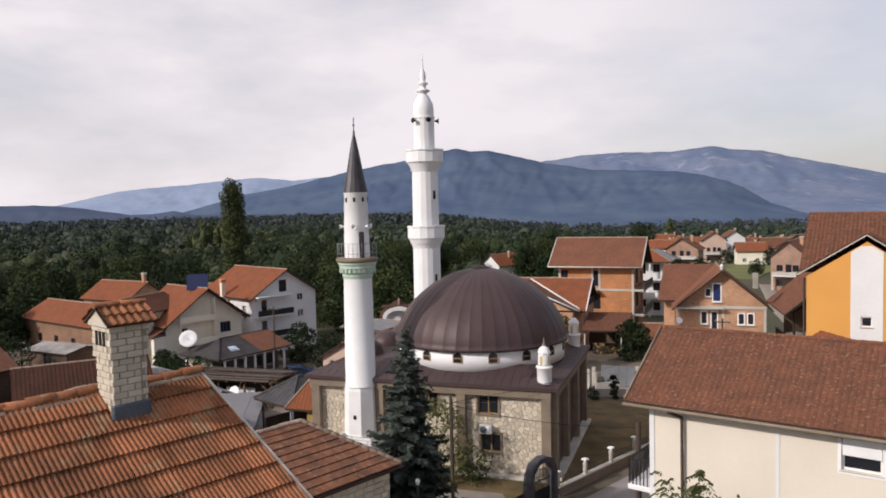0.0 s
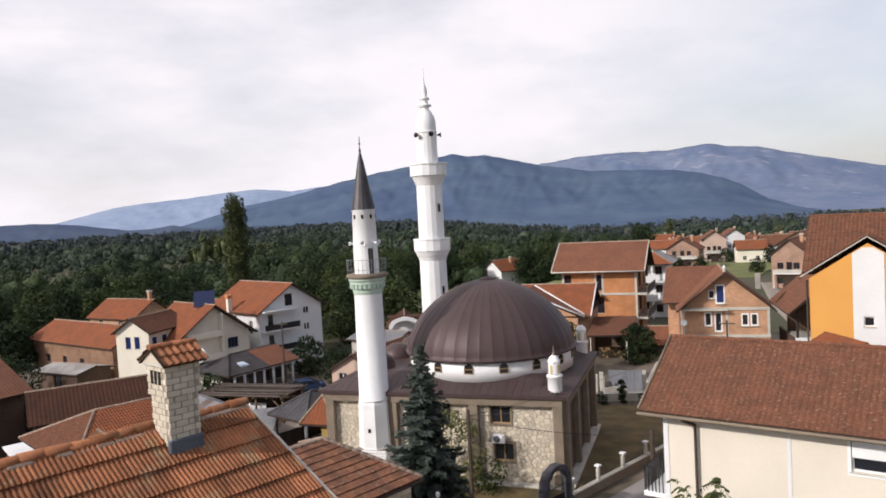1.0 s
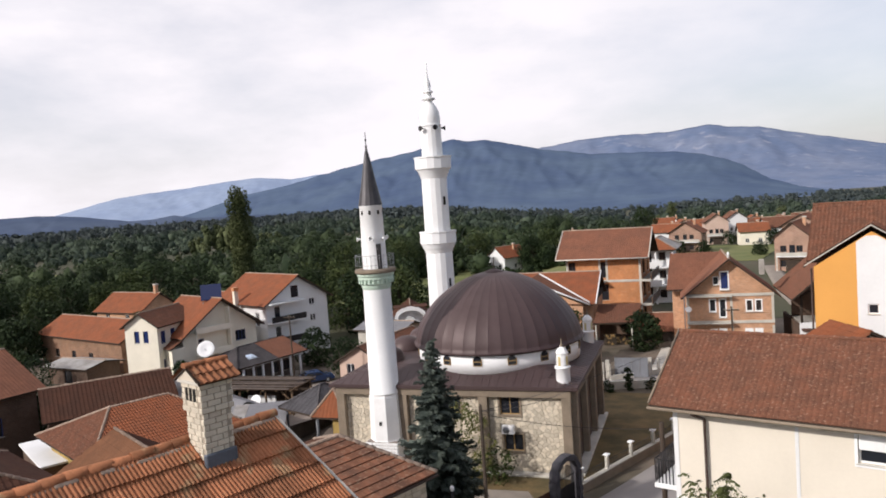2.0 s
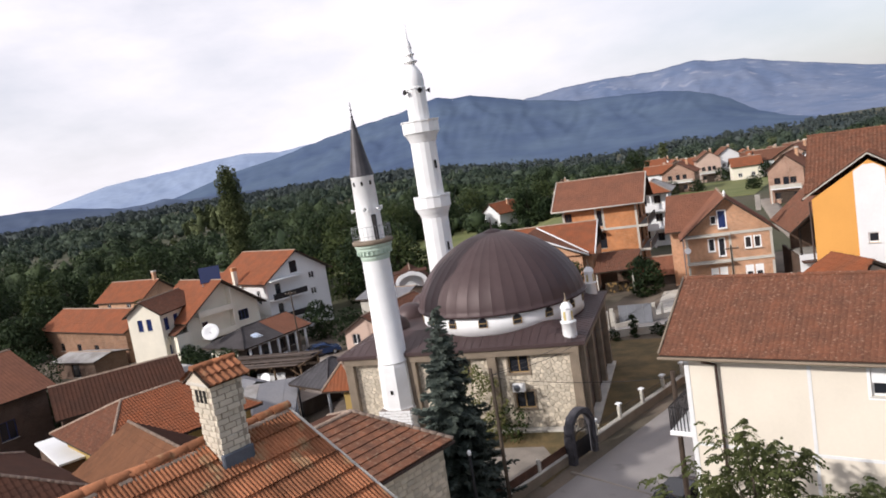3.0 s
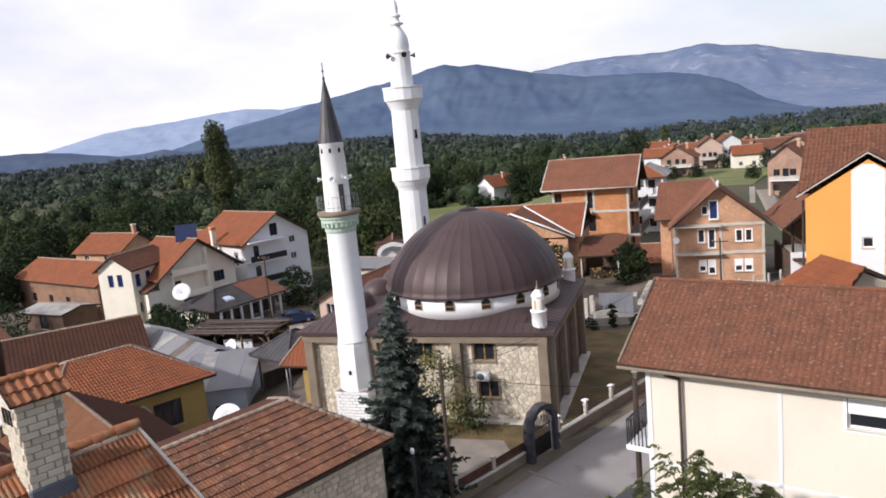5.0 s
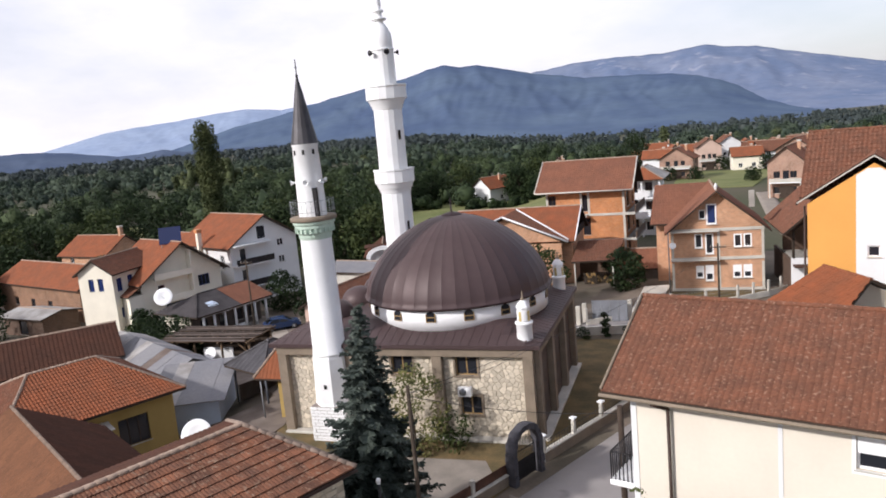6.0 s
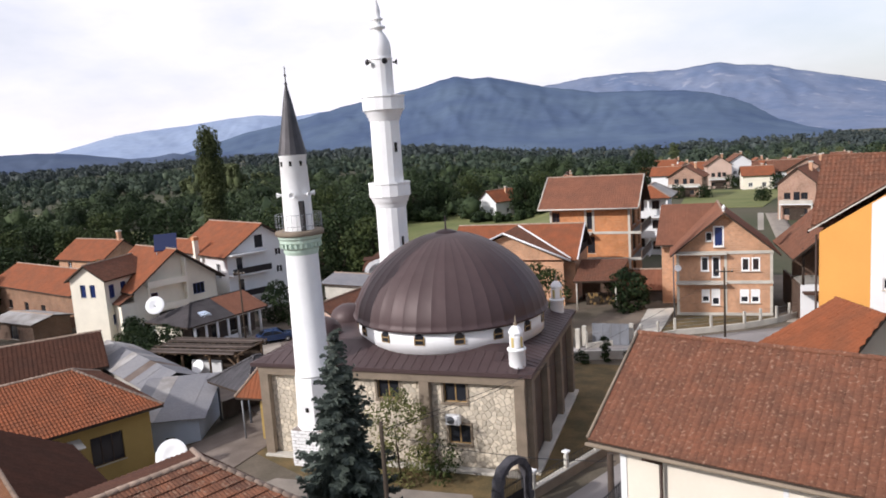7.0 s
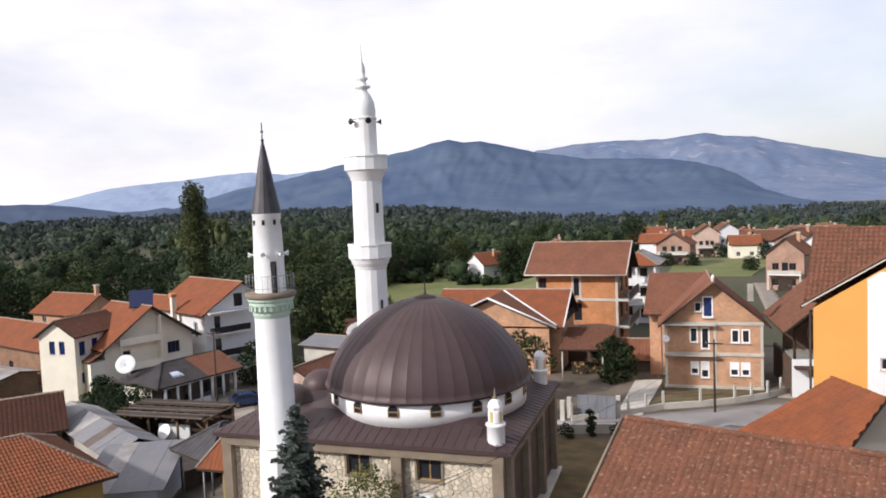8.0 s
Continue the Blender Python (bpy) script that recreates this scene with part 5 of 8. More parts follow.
def cream_house():
    """Large cream house with a brown tile roof across the street."""
    h = thing("house", pose(9.9, -17.5, 0.25, 0, 0, -18.0), "cream-rendered house with a brown tile roof and a brown downpipe", "house")
    z, rise, n, ln = 9.6, 2.12, 3.75, 15.0
    part("roof", slab(bmesh.new(), [(0, 0, z), (ln, 0, z), (ln, n, z + rise), (0, n, z + rise)], 0.12), WOOD, h)
    slope(h, (ln, 2 * n, z), (0, 2 * n, z), (0, n, z + rise), (ln, n, z + rise), TILE_BROWN, WOOD, 0.12, 0.21, 0.34, 4)
    ridge_caps(h, [((0, n, z + rise + 0.03), (ln, n, z + rise + 0.03))], TILE_BROWN, 0.1, 0.33)
    part("verge", tubes([((-0.02, 0, z + 0.06), (-0.02, n, z + rise + 0.06)), ((-0.02, 2 * n, z + 0.06), (-0.02, n, z + rise + 0.06))], 0.045), TRIM, h)
    x0, y0, y1 = 0.75, 0.5, 2 * n - 0.5
    top = z - 0.1
    gz = 0.5
    holes = [(6.9, 8.02, 8.05, 9.26), (11.8, 12.9, 8.05, 9.26)]
    w = part("wall", wall_bm(ln - x0 - 0.2, top - gz, 0.3, [(a - x0, b - x0, c - gz + 0.2, d - gz + 0.2) for a, b, c, d in holes]), CREAM, h, "cream-rendered front wall")
    w.matrix_basis = pose(x0, y0, gz)
    w = part("wall", wall_bm(y1 - y0 - 0.6, top - gz, 0.3, [], 1.9), WHITE_WALL, h)
    w.matrix_basis = pose(x0, y1 - 0.3, gz, 0, 0, 270)
    w = part("wall", wall_bm(y1 - y0 - 0.6, top - gz, 0.3, [], 1.9), CREAM, h)
    w.matrix_basis = pose(ln - 0.2, y0 + 0.3, gz, 0, 0, 90)
    w = part("wall", wall_bm(ln - x0 - 0.2, top - gz, 0.3, []), CREAM, h)
    w.matrix_basis = pose(ln - 0.2, y1, gz, 0, 0, 180)
    part("corner_strip", boxes((x0 - 0.02, x0 + 0.16, y0 - 0.025, y0, gz, top)), WHITE_WALL, h)
    for x in (5.05,):
        part("wall_strip", boxes((x - 0.06, x + 0.06, y0 - 0.02, y0, gz, top)), WHITE_WALL, h)
    part("floor_band", boxes((x0 + 0.16, ln - 0.3, y0 - 0.02, y0 - 0.003, 5.9, 6.02)), WHITE_WALL, h)
    for a, b, c, d in holes:
        win = window(h, pose((a + b) / 2, y0 + 0.12, c + 0.2), b - a, d - c, WHITE, None, 0)
        part("shutter_box", boxes((a + 0.02, b - 0.02, y0 + 0.02, y0 + 0.1, c + 0.66, d + 0.19), bevel=0.01), WHITE, h, "half-lowered white roller shutter")
        part("window_surround", boxes((a - 0.1, b + 0.1, y0 - 0.03, y0 - 0.002, c + 0.08, c + 0.2), (a - 0.1, a, y0 - 0.03, y0 - 0.002, c + 0.2, d + 0.2), (b, b + 0.1, y0 - 0.03, y0 - 0.002, c + 0.2, d + 0.2)), WHITE, h)
    part("gutter", tubes([((-0.05, -0.06, z - 0.12), (ln, -0.06, z - 0.12))], 0.06), TRIM, h, "grey-brown metal gutter")
    px = 1.95
    part("downpipe", tubes([((px - 0.35, -0.05, z - 0.2), (px, 0.35, z - 0.42)), ((px, 0.35, z - 0.42), (px, 0.38, gz))], 0.055), GUTTER, h)
    bx = -0.3
    bal = part("balcony", boxes((bx, x0 - 0.005, 0.9, 4.6, 6.0, 6.2), bevel=0.02), WHITE, h, "white balcony slab with dark railing")
    rail = [((bx + 0.05, 0.95, 7.15), (bx + 0.05, 4.55, 7.15)), ((bx + 0.05, 0.95, 7.15), (x0, 0.95, 7.15))]
    rail += [((bx + 0.05, 0.95 + 0.15 * i, 6.2), (bx + 0.05, 0.95 + 0.15 * i, 7.15)) for i in range(25)] + [((bx + 0.05 + 0.14 * i, 0.95, 6.2), (bx + 0.05 + 0.14 * i, 0.95, 7.15)) for i in range(7)]
    tagged(part("railing", tubes(rail, 0.024, 5), METAL_DARK, bal), kind="stuff")
    part("door_panel", boxes((x0 - 0.04, x0 - 0.004, 0.6, 1.1, 6.3, 9.3)), BLUEPAINT, h, "blue balcony shutters")
    return h


cream = cream_house()


def orange_house():
    h = thing("house", pose(18.6, 6.0, 0, 0, 0, -14.0), "tall orange house with a white central strip and brown tile roof", "house")
    z, rise, n, ln = 12.3, 3.65, 5.0, 15.0
    slope(h, (-0.2, 0.36, z + 0.36 * rise / n), (ln, 0.36, z + 0.36 * rise / n), (ln, n, z + rise), (-0.2, n, z + rise), TILE_BROWN, WOOD, 0.14, 0.24, 0.36, 4)
    slope(h, (ln, 2 * n, z), (-0.2, 2 * n, z), (-0.2, n, z + rise), (ln, n, z + rise), TILE_BROWN, WOOD, 0.14, 0.24, 0.36, 3)
    ridge_caps(h, [((-0.2, n, z + rise + 0.03), (ln, n, z + rise + 0.03))], TILE_BROWN)
    # front gable wing with the white strip
    gr, fy = 2.5, 0.0
    xc = 3.5
    slope(h, (0.0 - 0.25, 4.2, z + 0.04), (-0.25, fy - 0.35, z + 0.04), (xc, fy - 0.35, z + gr), (xc, 4.2, z + gr), TILE_BROWN, PALE_CONCRETE, 0.08, 0.24, 0.36, 4)
    slope(h, (2 * xc + 0.25, fy - 0.35, z + 0.04), (2 * xc + 0.25, 4.2, z + 0.04), (xc, 4.2, z + gr), (xc, fy - 0.35, z + gr), TILE_BROWN, PALE_CONCRETE, 0.08, 0.24, 0.36, 4)
    holes = [(xc - 0.3, xc + 0.3, s, s + 0.62) for s in (3.6, 6.5, 9.25, 12.0)]
    wl_ = 2 * xc - 0.5
    w = part("wall", wall_bm(wl_, z - 0.1, 0.3, [(a - 0.25, b - 0.25, c, d) for a, b, c, d in holes if d < z - 0.2], gr - 0.35), ORANGE, h, "orange-rendered gable wall")
    w.matrix_basis = pose(0.25, fy, 0)
    bm = bmesh.new()
    s0, s1 = xc - 0.85, xc + 0.85
    top = lambda x: z - 0.1 + (gr - 0.35) * (1 - abs(x - xc) / (wl_ / 2)) - 0.06
    f = [(s0, 0.05), (xc - 0.3, 0.05), (xc - 0.3, top(xc - 0.3)), (s0, top(s0))]
    g = [(xc + 0.3, 0.05), (s1, 0.05), (s1, top(s1)), (xc + 0.3, top(xc + 0.3))]
    for poly in (f, g):
        a = [bm.verts.new((x, fy - 0.03, zz)) for x, zz in poly]
        bm.faces.new(a)
    zs = [0.05] + [v for hh in holes if hh[3] < z - 0.2 for v in hh[2:]] + [top(xc - 0.3)]
    for i in range(0, len(zs), 2):
        a = [bm.verts.new((x, fy - 0.03, zz)) for x, zz in ((xc - 0.3, zs[i]), (xc + 0.3, zs[i]), (xc + 0.3, zs[i + 1]), (xc - 0.3, zs[i + 1]))]
        bm.faces.new(a)
    ex = bmesh.ops.extrude_face_region(bm, geom=bm.faces[:])
    for v in [q for q in ex["geom"] if isinstance(q, bmesh.types.BMVert)]:
        v.co.y += 0.027
    bmesh.ops.recalc_face_normals(bm, faces=bm.faces)
    part("white_strip", bm, WHITE_WALL, h, "white-painted central strip")
    for a, b, c, d in holes:
        if d < z - 0.2:
            window(h, pose((a + b) / 2, fy + 0.06, c), b - a, d - c, WHITE, None, 0)
    w = part("wall", wall_bm(9.0, z - 0.1, 0.3, []), ORANGE, h)
    w.matrix_basis = pose(0.25, 9.3, 0, 0, 0, 270)
    part("wall", boxes((0.6, ln - 0.5, 0.4, 9.3, 0, z - 0.15)), PALE_CREAM, h)
    part("gutter", tubes([((-0.25, -0.35, z - 0.05), (-0.25, 0.1, z - 0.05)), ((0.12, -0.06, z - 0.2), (0.12, -0.06, 0.3))], 0.06), GUTTER, h)
    ch = part("chimney", boxes((6.2, 6.9, n - 0.35, n + 0.35, z + rise - 0.6, z + rise + 0.75), bevel=0.03), BRICK, h)
    part("chimney_pot", boxes((6.15, 6.5, n - 0.3, n + 0.3, z + rise + 0.75, z + rise + 1.0), (6.6, 6.95, n - 0.3, n + 0.3, z + rise + 0.75, z + rise + 1.0), bevel=0.02), BRICK, ch)
    return h


orange_house()


def porch_building():
    h = thing("outbuilding", pose(20.19, 2.5, 0, 0, 0, 23), "annex with an orange-brown tile roof against the orange house", "outbuilding")
    face = [(-6.6, 2.2, 5.62), (-6.6, -6.0, 5.62), (0, -2.0, 9.0), (0, 2.0, 9.0)]
    deck = part("roof", slab(bmesh.new(), face, 0.12), WOOD, h)
    tagged(part("roof_tiles", tile_sheet(*face, pitch=0.3, course=0.45, cols=6, wave=0.05), TILE_ORANGE, deck), kind="stuff")
    slope(h, (2.0, -2.0, 8.0), (2.0, 2.0, 8.0), (0, 2.0, 9.0), (0, -2.0, 9.0), TILE_ORANGE, WOOD, 0.12, 0.34, 0.4, 6)
    ridge_caps(h, [((0, -2.0, 9.03), (0, 2.0, 9.03))], TILE_ORANGE, 0.1, 0.35)
    part("wall", boxes((-3.4, 1.7, -1.7, 1.7, 0, 7.0)), CREAM, h)
    for y in (-1.7, 1.55):
        bm = bmesh.new()
        f = [bm.verts.new(p) for p in ((-3.4, y, 7.0), (1.7, y, 7.0), (1.7, y, 7.9), (0, y, 8.78))]
        bm.faces.new(f)
        bmesh.ops.solidify(bm, geom=bm.faces[:], thickness=0.15)
        part("gable", bm, CREAM, h)
    return h


porch_building()


def gable_brick_house():
    """Unplastered three-level block house with a front gable."""
    h = thing("house", pose(14.7, 41.2, -0.15, 0, 0, 2.0), "unplastered hollow-block house with white windows and concrete bands", "house")
    W, D, H = 8.5, 9.4, 6.2
    op = {"front": [(2.55, 4.05, 0.75, 1.45, 0), (3.55, 3.45, 0.78, 2.05, 0), (6.15, 4.05, 0.75, 1.3, 0), (7.05, 4.05, 0.75, 1.3, 0),
                    (2.6, 1.05, 0.75, 1.25, 0), (3.5, 0.75, 0.78, 1.6, 0), (6.05, 1.0, 0.8, 1.3, 0), (7.0, 1.0, 0.8, 1.3, 0)],
          "left": [(3.0, 4.0, 1.0, 1.3), (6.0, 4.0, 1.0, 1.3)]}
    house_walls(h, W, D, 0.35, H, BRICK_PALE, op, {"front": 3.35}, set_in=0.0, fw=0.13)
    for x, z0, w_, h_ in ((2.6, 1.4, 0.75, 1.25), (3.5, 1.1, 0.78, 1.6), (6.05, 1.35, 0.8, 1.3), (7.0, 1.35, 0.8, 1.3)):
        part("blind", boxes((x - W / 2 - w_ / 2 + 0.12, x - W / 2 + w_ / 2 - 0.12, -D / 2 + 0.008, -D / 2 + 0.022, z0 + h_ * 0.45, z0 + h_ - 0.12)), WHITE, h, "lowered white roller blind")
    y = -D / 2
    for z in (0.1, 3.2, 6.05):
        part("concrete_band", boxes((-W / 2 - 0.06, W / 2 + 0.06, y - 0.10, y - 0.004, z, z + 0.3), bevel=0.01), PALE_CONCRETE, h)
    for x in (-W / 2 + 0.1, 0.15, W / 2 - 0.1):
        for z in (0.4, 3.5):
            part("concrete_post", boxes((x - 0.12, x + 0.12, y - 0.05, y - 0.003, z, z + 2.55)), PALE_CONCRETE, h)
    for z in (3.2, 6.05):
        part("balcony_slab", boxes((-W / 2 - 0.1, 0.2, y - 0.75, y - 0.12, z + 0.05, z + 0.22)), PALE_CONCRETE, h)
    window(h, pose(-0.45, y - 0.06, 6.75), 0.95, 2.0, WHITE, GLASS_BLUE, 0, name="attic_door", fw=0.13)
    window(h, pose(-1.3, y - 0.06, 7.3), 0.6, 0.9, WHITE, None, 0)
    z, rise = H + 0.35, 3.55
    gable_roof(h, -W / 2, W / 2, y - 0.35, D / 2, z, rise, 0.6, TILE_RUSSET, WOOD, "y", pitch=0.3, course=0.42, cols=3)
    # cross wing to the left
    slope(h, (-6.3, -0.8, 6.4), (-0.6, -0.8, 6.4), (0.0, 4.2, z + rise - 0.1), (-5.7, 4.2, z + rise - 0.1), TILE_RUSSET, WOOD, 0.16, 0.3, 0.42, 3)
    part("wing", boxes((-5.7, -W / 2 - 0.03, 0.2, 6.5, 0.0, 6.3)), BRICK_PALE, h)
    part("chimney", boxes((3.2, 3.7, -2.9, -2.4, 8.0, 9.6), bevel=0.02), CONCRETE, h)
    part("roof_ornament", lathe([(0.12, z + rise), (0.12, z + rise + 0.3), (0.2, z + rise + 0.35), (0.0, z + rise + 0.75)], 8, (0, y - 0.5)), WHITE, h)
    part("drum_post", tubes([((-W / 2 - 0.3, y - 0.9, 0), (-W / 2 - 0.3, y - 0.9, 6.3))], 0.06), METAL_GREY, h)
    part("satellite_dish", lathe([(0.0, 0.0), (0.2, 0.03), (0.32, 0.08), (0.31, 0.09), (0.2, 0.04), (0, 0.02)], 16), WHITE, h).matrix_basis = pose(-W / 2 + 0.1, y - 0.95, 4.9, 70, 0, 0)
    return h


gable_brick_house()


def lean_building():
    """Roof and half-open timber frame between the gable house and the orange one."""
    h = thing("house", pose(24.4, 39.0, 0, 0, 0, 4.0), "half-built block house with an open attic frame", "house")
    w = part("wall", wall_bm(7.0, 3.4, 0.25, [(1.3, 2.4, 1.9, 2.8), (4.2, 5.8, 0.9, 2.5)]), WHITE_WALL, h, "unfinished pale front wall")
    w.matrix_basis = pose(-3.5, -4.5, 0)
    part("wall", boxes((-3.5, -3.25, -4.24, 4.5, 0, 3.1)), BRICK_DULL, h)
    part("wall", boxes((3.25, 3.5, -4.24, 4.5, 0, 5.6)), BRICK_PALE, h)
    # Dark back wall added at mid depth to paint the attic's shade.
    part("wall", boxes((-3.24, 3.24, 1.0, 1.25, 0, 6.4)), BRICK_DULL, h)
    part("floor_slab", boxes((-3.24, 3.24, -4.2, 0.99, 3.0, 3.2)), CONCRETE, h)
    bars("post", [((x, -4.4, 3.4), (x, -4.4, 6.6)) for x in (-3.3, -0.2, 3.3)], 0.12, WOOD, h)
    window(h, pose(-1.65, -4.42, 1.9), 1.1, 0.9, WOOD, None, 1)
    gable_roof(h, -3.5, 3.5, -4.7, 4.5, 6.6, 3.0, 0.8, TILE_BROWN, WOOD, "y", pitch=0.3, course=0.42, cols=3)
    bars("rafter", [((-3.4 + i * 1.13, -4.7, 5.4), (-3.4 + i * 1.13, -4.7, 6.7 + 2.7 * (1 - abs(-3.4 + i * 1.13) / 3.5))) for i in range(7)] + [((-3.4, -4.7, 6.0), (0, -4.7, 8.6)), ((-2, -4.7, 5.4), (1.5, -4.7, 7.8))], 0.08, WOOD, h, 6)
    part("awning", boxes((-3.4, 0.4, -5.6, -4.55, 2.7, 2.85)), RUST, h)
    return h


lean_building()


def big_brick_house():
    """Three-storey block house with a broad brown roof."""
    h = thing("house", pose(0.2, 58.2, -0.5, 0, 0, -4.0), "three-storey unplastered red block house with a broad brown roof", "house")
    W, D, H = 9.9, 8.5, 9.98
    op = {"front": [(0.8, 7.6, 0.95, 1.2), (5.1, 6.7, 0.95, 2.1, 0), (5.1, 3.7, 0.95, 2.1, 0)],
          "right": [(2.5, 0.8, 2.2, 2.0), (2.5, 3.8, 2.2, 2.0), (2.5, 6.9, 2.2, 2.0), (6.5, 3.8, 1.2, 1.4), (6.5, 6.9, 1.2, 1.4)]}
    house_walls(h, W, D, 0, H, BRICK, op, {"left": 2.75, "right": 2.75}, glass=None, style=WOOD)
    y = -D / 2
    for z in (2.9, 6.1):
        part("concrete_band", boxes((-W / 2 - 0.04, W / 2 + 1.2, y - 0.08, y - 0.004, z, z + 0.3)), PALE_CONCRETE, h)
        part("balcony_slab", boxes((W / 2 + 0.004, W / 2 + 1.3, y + 0.0, D / 2, z, z + 0.22)), CONCRETE, h)
        part("parapet", boxes((W / 2 + 1.15, W / 2 + 1.3, y, D / 2, z + 0.222, z + 1.1)), BRICK_DULL, h)
    for x in (-W / 2 + 0.15, -0.45, W / 2 - 0.15, 0.5):
        part("concrete_post", boxes((x - 0.14, x + 0.14, y - 0.06, y - 0.003, 6.4 if abs(x) < 1 else 0, H)), PALE_CONCRETE, h)
    part("balcony_slab", boxes((-1.4, 0.4, y - 1.2, y - 0.085, 6.1, 6.28), (-1.4, 0.4, y - 1.2, y - 0.085, 3.0, 3.18)), CONCRETE, h)
    gable_roof(h, -W / 2, W / 2, y, D / 2, H + 0.12, 2.8, 1.15, TILE_RUSSET, WOOD, "x", pitch=0.3, course=0.42, cols=3)
    ez = H + 0.12 - 1.15 * 2.8 / (D / 2)
    part("gutter", tubes([((-W / 2 - 1.15, y - 1.22, ez - 0.05), (W / 2 + 1.15, y - 1.22, ez - 0.05))], 0.09), PALE_CONCRETE, h, "pale metal gutter")
    for sx in (-1, 1):
        part("bargeboard", tubes([((sx * (W / 2 + 1.17), y - 1.15, ez), (sx * (W / 2 + 1.17), 0, H + 2.95))], 0.09, 6), PALE_CONCRETE, h)
    return h


big_brick_house()


def low_house():
    """Low house with a front gable behind the mosque."""
    h = thing("house", pose(-6.2, 44.5, 0, 0, 0, 0), "low block house with a front gable and an orange-brown tile roof", "house")
    part("wall", boxes((-6.8, 6.3, -3.6, 5.5, 0, 5.0)), BRICK_PALE, h)
    slope(h, (-8.0, -4.9, 4.9), (6.8, -4.9, 4.9), (6.8, 1.3, 8.0), (-8.0, 1.3, 8.0), TILE_ORANGE, WOOD, 0.16, 0.28, 0.4, 3)
    slope(h, (6.8, 6.6, 4.9), (-8.0, 6.6, 4.9), (-8.0, 1.3, 8.0), (6.8, 1.3, 8.0), TILE_ORANGE, WOOD, 0.16, 0.28, 0.4, 3)
    # front wing
    slope(h, (-7.6, 1.2, 5.0), (-7.6, -5.6, 5.0), (-0.9, -5.6, 7.95), (-0.9, 1.2, 7.95), TILE_ORANGE, WOOD, 0.16, 0.28, 0.4, 3)
    slope(h, (6.2, -5.6, 4.95), (6.2, 1.2, 4.95), (-0.9, 1.2, 7.95), (-0.9, -5.6, 7.95), TILE_BROWN, WOOD, 0.16, 0.28, 0.4, 3)
    bm = wall_bm(12.4, 4.9, 0.3, [(1.5, 3.0, 1.0, 2.4), (5.6, 7.0, 1.0, 2.4)], 2.7)
    w = part("wall", bm, BRICK_PALE, h, "front gable of pale blocks")
    w.matrix_basis = pose(-7.1, -4.9, 0)
    for a, b in (((-7.6, -5.68, 5.0), (-0.9, -5.68, 7.97)), ((6.2, -5.68, 4.97), (-0.9, -5.68, 7.97))):
        part("bargeboard", tubes([(a, b)], 0.11, 6), WHITE_WALL, h)
    ridge_caps(h, [((-8, 1.3, 8.05), (6.8, 1.3, 8.05))], MORTAR_CAP)
    part("valley", tubes([((-0.6, 0.4, 8.02), (6.1, -4.9, 5.12))], 0.09, 6), WHITE_WALL, h)
    part("verge", tubes([((6.82, -4.9, 4.98), (6.82, 1.3, 8.08))], 0.09, 6), WHITE_WALL, h)
    # Dark box paints the shade in the open right end of the roof.
    part("gable", boxes((6.3, 6.5, -3.4, 5.3, 4.9, 5.6)), OPENING_SHADE, h)
    l = part("lean_to", slab(bmesh.new(), [(6.6, -7.0, 3.0), (11.0, -6.4, 3.0), (11.6, -1.0, 4.1), (6.6, -1.0, 4.2)], 0.12), WOOD, h)
    part("roof_tiles", tile_sheet((6.6, -7.0, 3.02), (11.0, -6.4, 3.02), (11.6, -1.0, 4.12), (6.6, -1.0, 4.22), 0.28, 0.4, 3), TILE_BROWN, l)
    bars("post", [((10.8, -6.2, 0), (10.8, -6.2, 2.95)), ((6.9, -6.7, 0), (6.9, -6.7, 2.95))], 0.08, PALE_CONCRETE, h)
    part("back_wall", boxes((6.6, 11.4, -1.2, -1.0, 0, 3.9)), BRICK_DULL, h)
    return h


low_house()


# ---- the western side of the village ----
def white_house():
    h = thing("house", pose(-49.4, 51.6, -3.0, 0, 0, -26.0), "white house with an orange tile roof and gable balconies", "house")
    W, D, H = 13.0, 10.5, 8.4
    op = {"front": [(2.0, 4.8, 1.1, 1.2), (6.5, 4.8, 1.1, 1.2), (10.5, 4.8, 1.0, 2.0)], "right": [(7.8, 4.6, 1.0, 1.0), (7.8, 7.0, 1.0, 1.0), (1.8, 5.6, 1.0, 2.0, 0), (1.8, 2.7, 1.0, 2.0, 0), (4.2, 8.45 - 0.6, 0.8, 0.4)]}
    op["right"] = op["right"][:4]
    house_walls(h, W, D, 0, H, WHITE_WALL, op, {"left": 3.2, "right": 3.2})
    gable_roof(h, -W / 2, W / 2, -D / 2, D / 2, H, 3.3, 0.75, TILE_ORANGE, WOOD, "x", pitch=0.32, course=0.45, cols=3)
    for z in (2.3, 5.3, 8.0):
        part("balcony", boxes((W / 2 + 0.005, W / 2 + 1.4, -D / 2, 0.5, z, z + 0.18)), WHITE_WALL, h)
        if z < 8:
            part("railing", boxes((W / 2 + 1.3, W / 2 + 1.38, -D / 2, 0.5, z + 0.182, z + 1.0)), METAL_DARK, h)
    part("attic_door", boxes((W / 2 + 0.002, W / 2 + 0.05, -1.0, 0.2, 8.5, 10.2)), GLASS, h)
    part("chimney", boxes((-0.6, 0.0, -D / 2 - 1.1, -D / 2 - 0.5, 2.0, 9.9), bevel=0.02), PALE_CREAM, h)
    part("chimney_pot", boxes((-0.7, 0.1, -D / 2 - 1.2, -D / 2 - 0.4, 9.9, 10.4), bevel=0.03), BRICK, h)
    return h


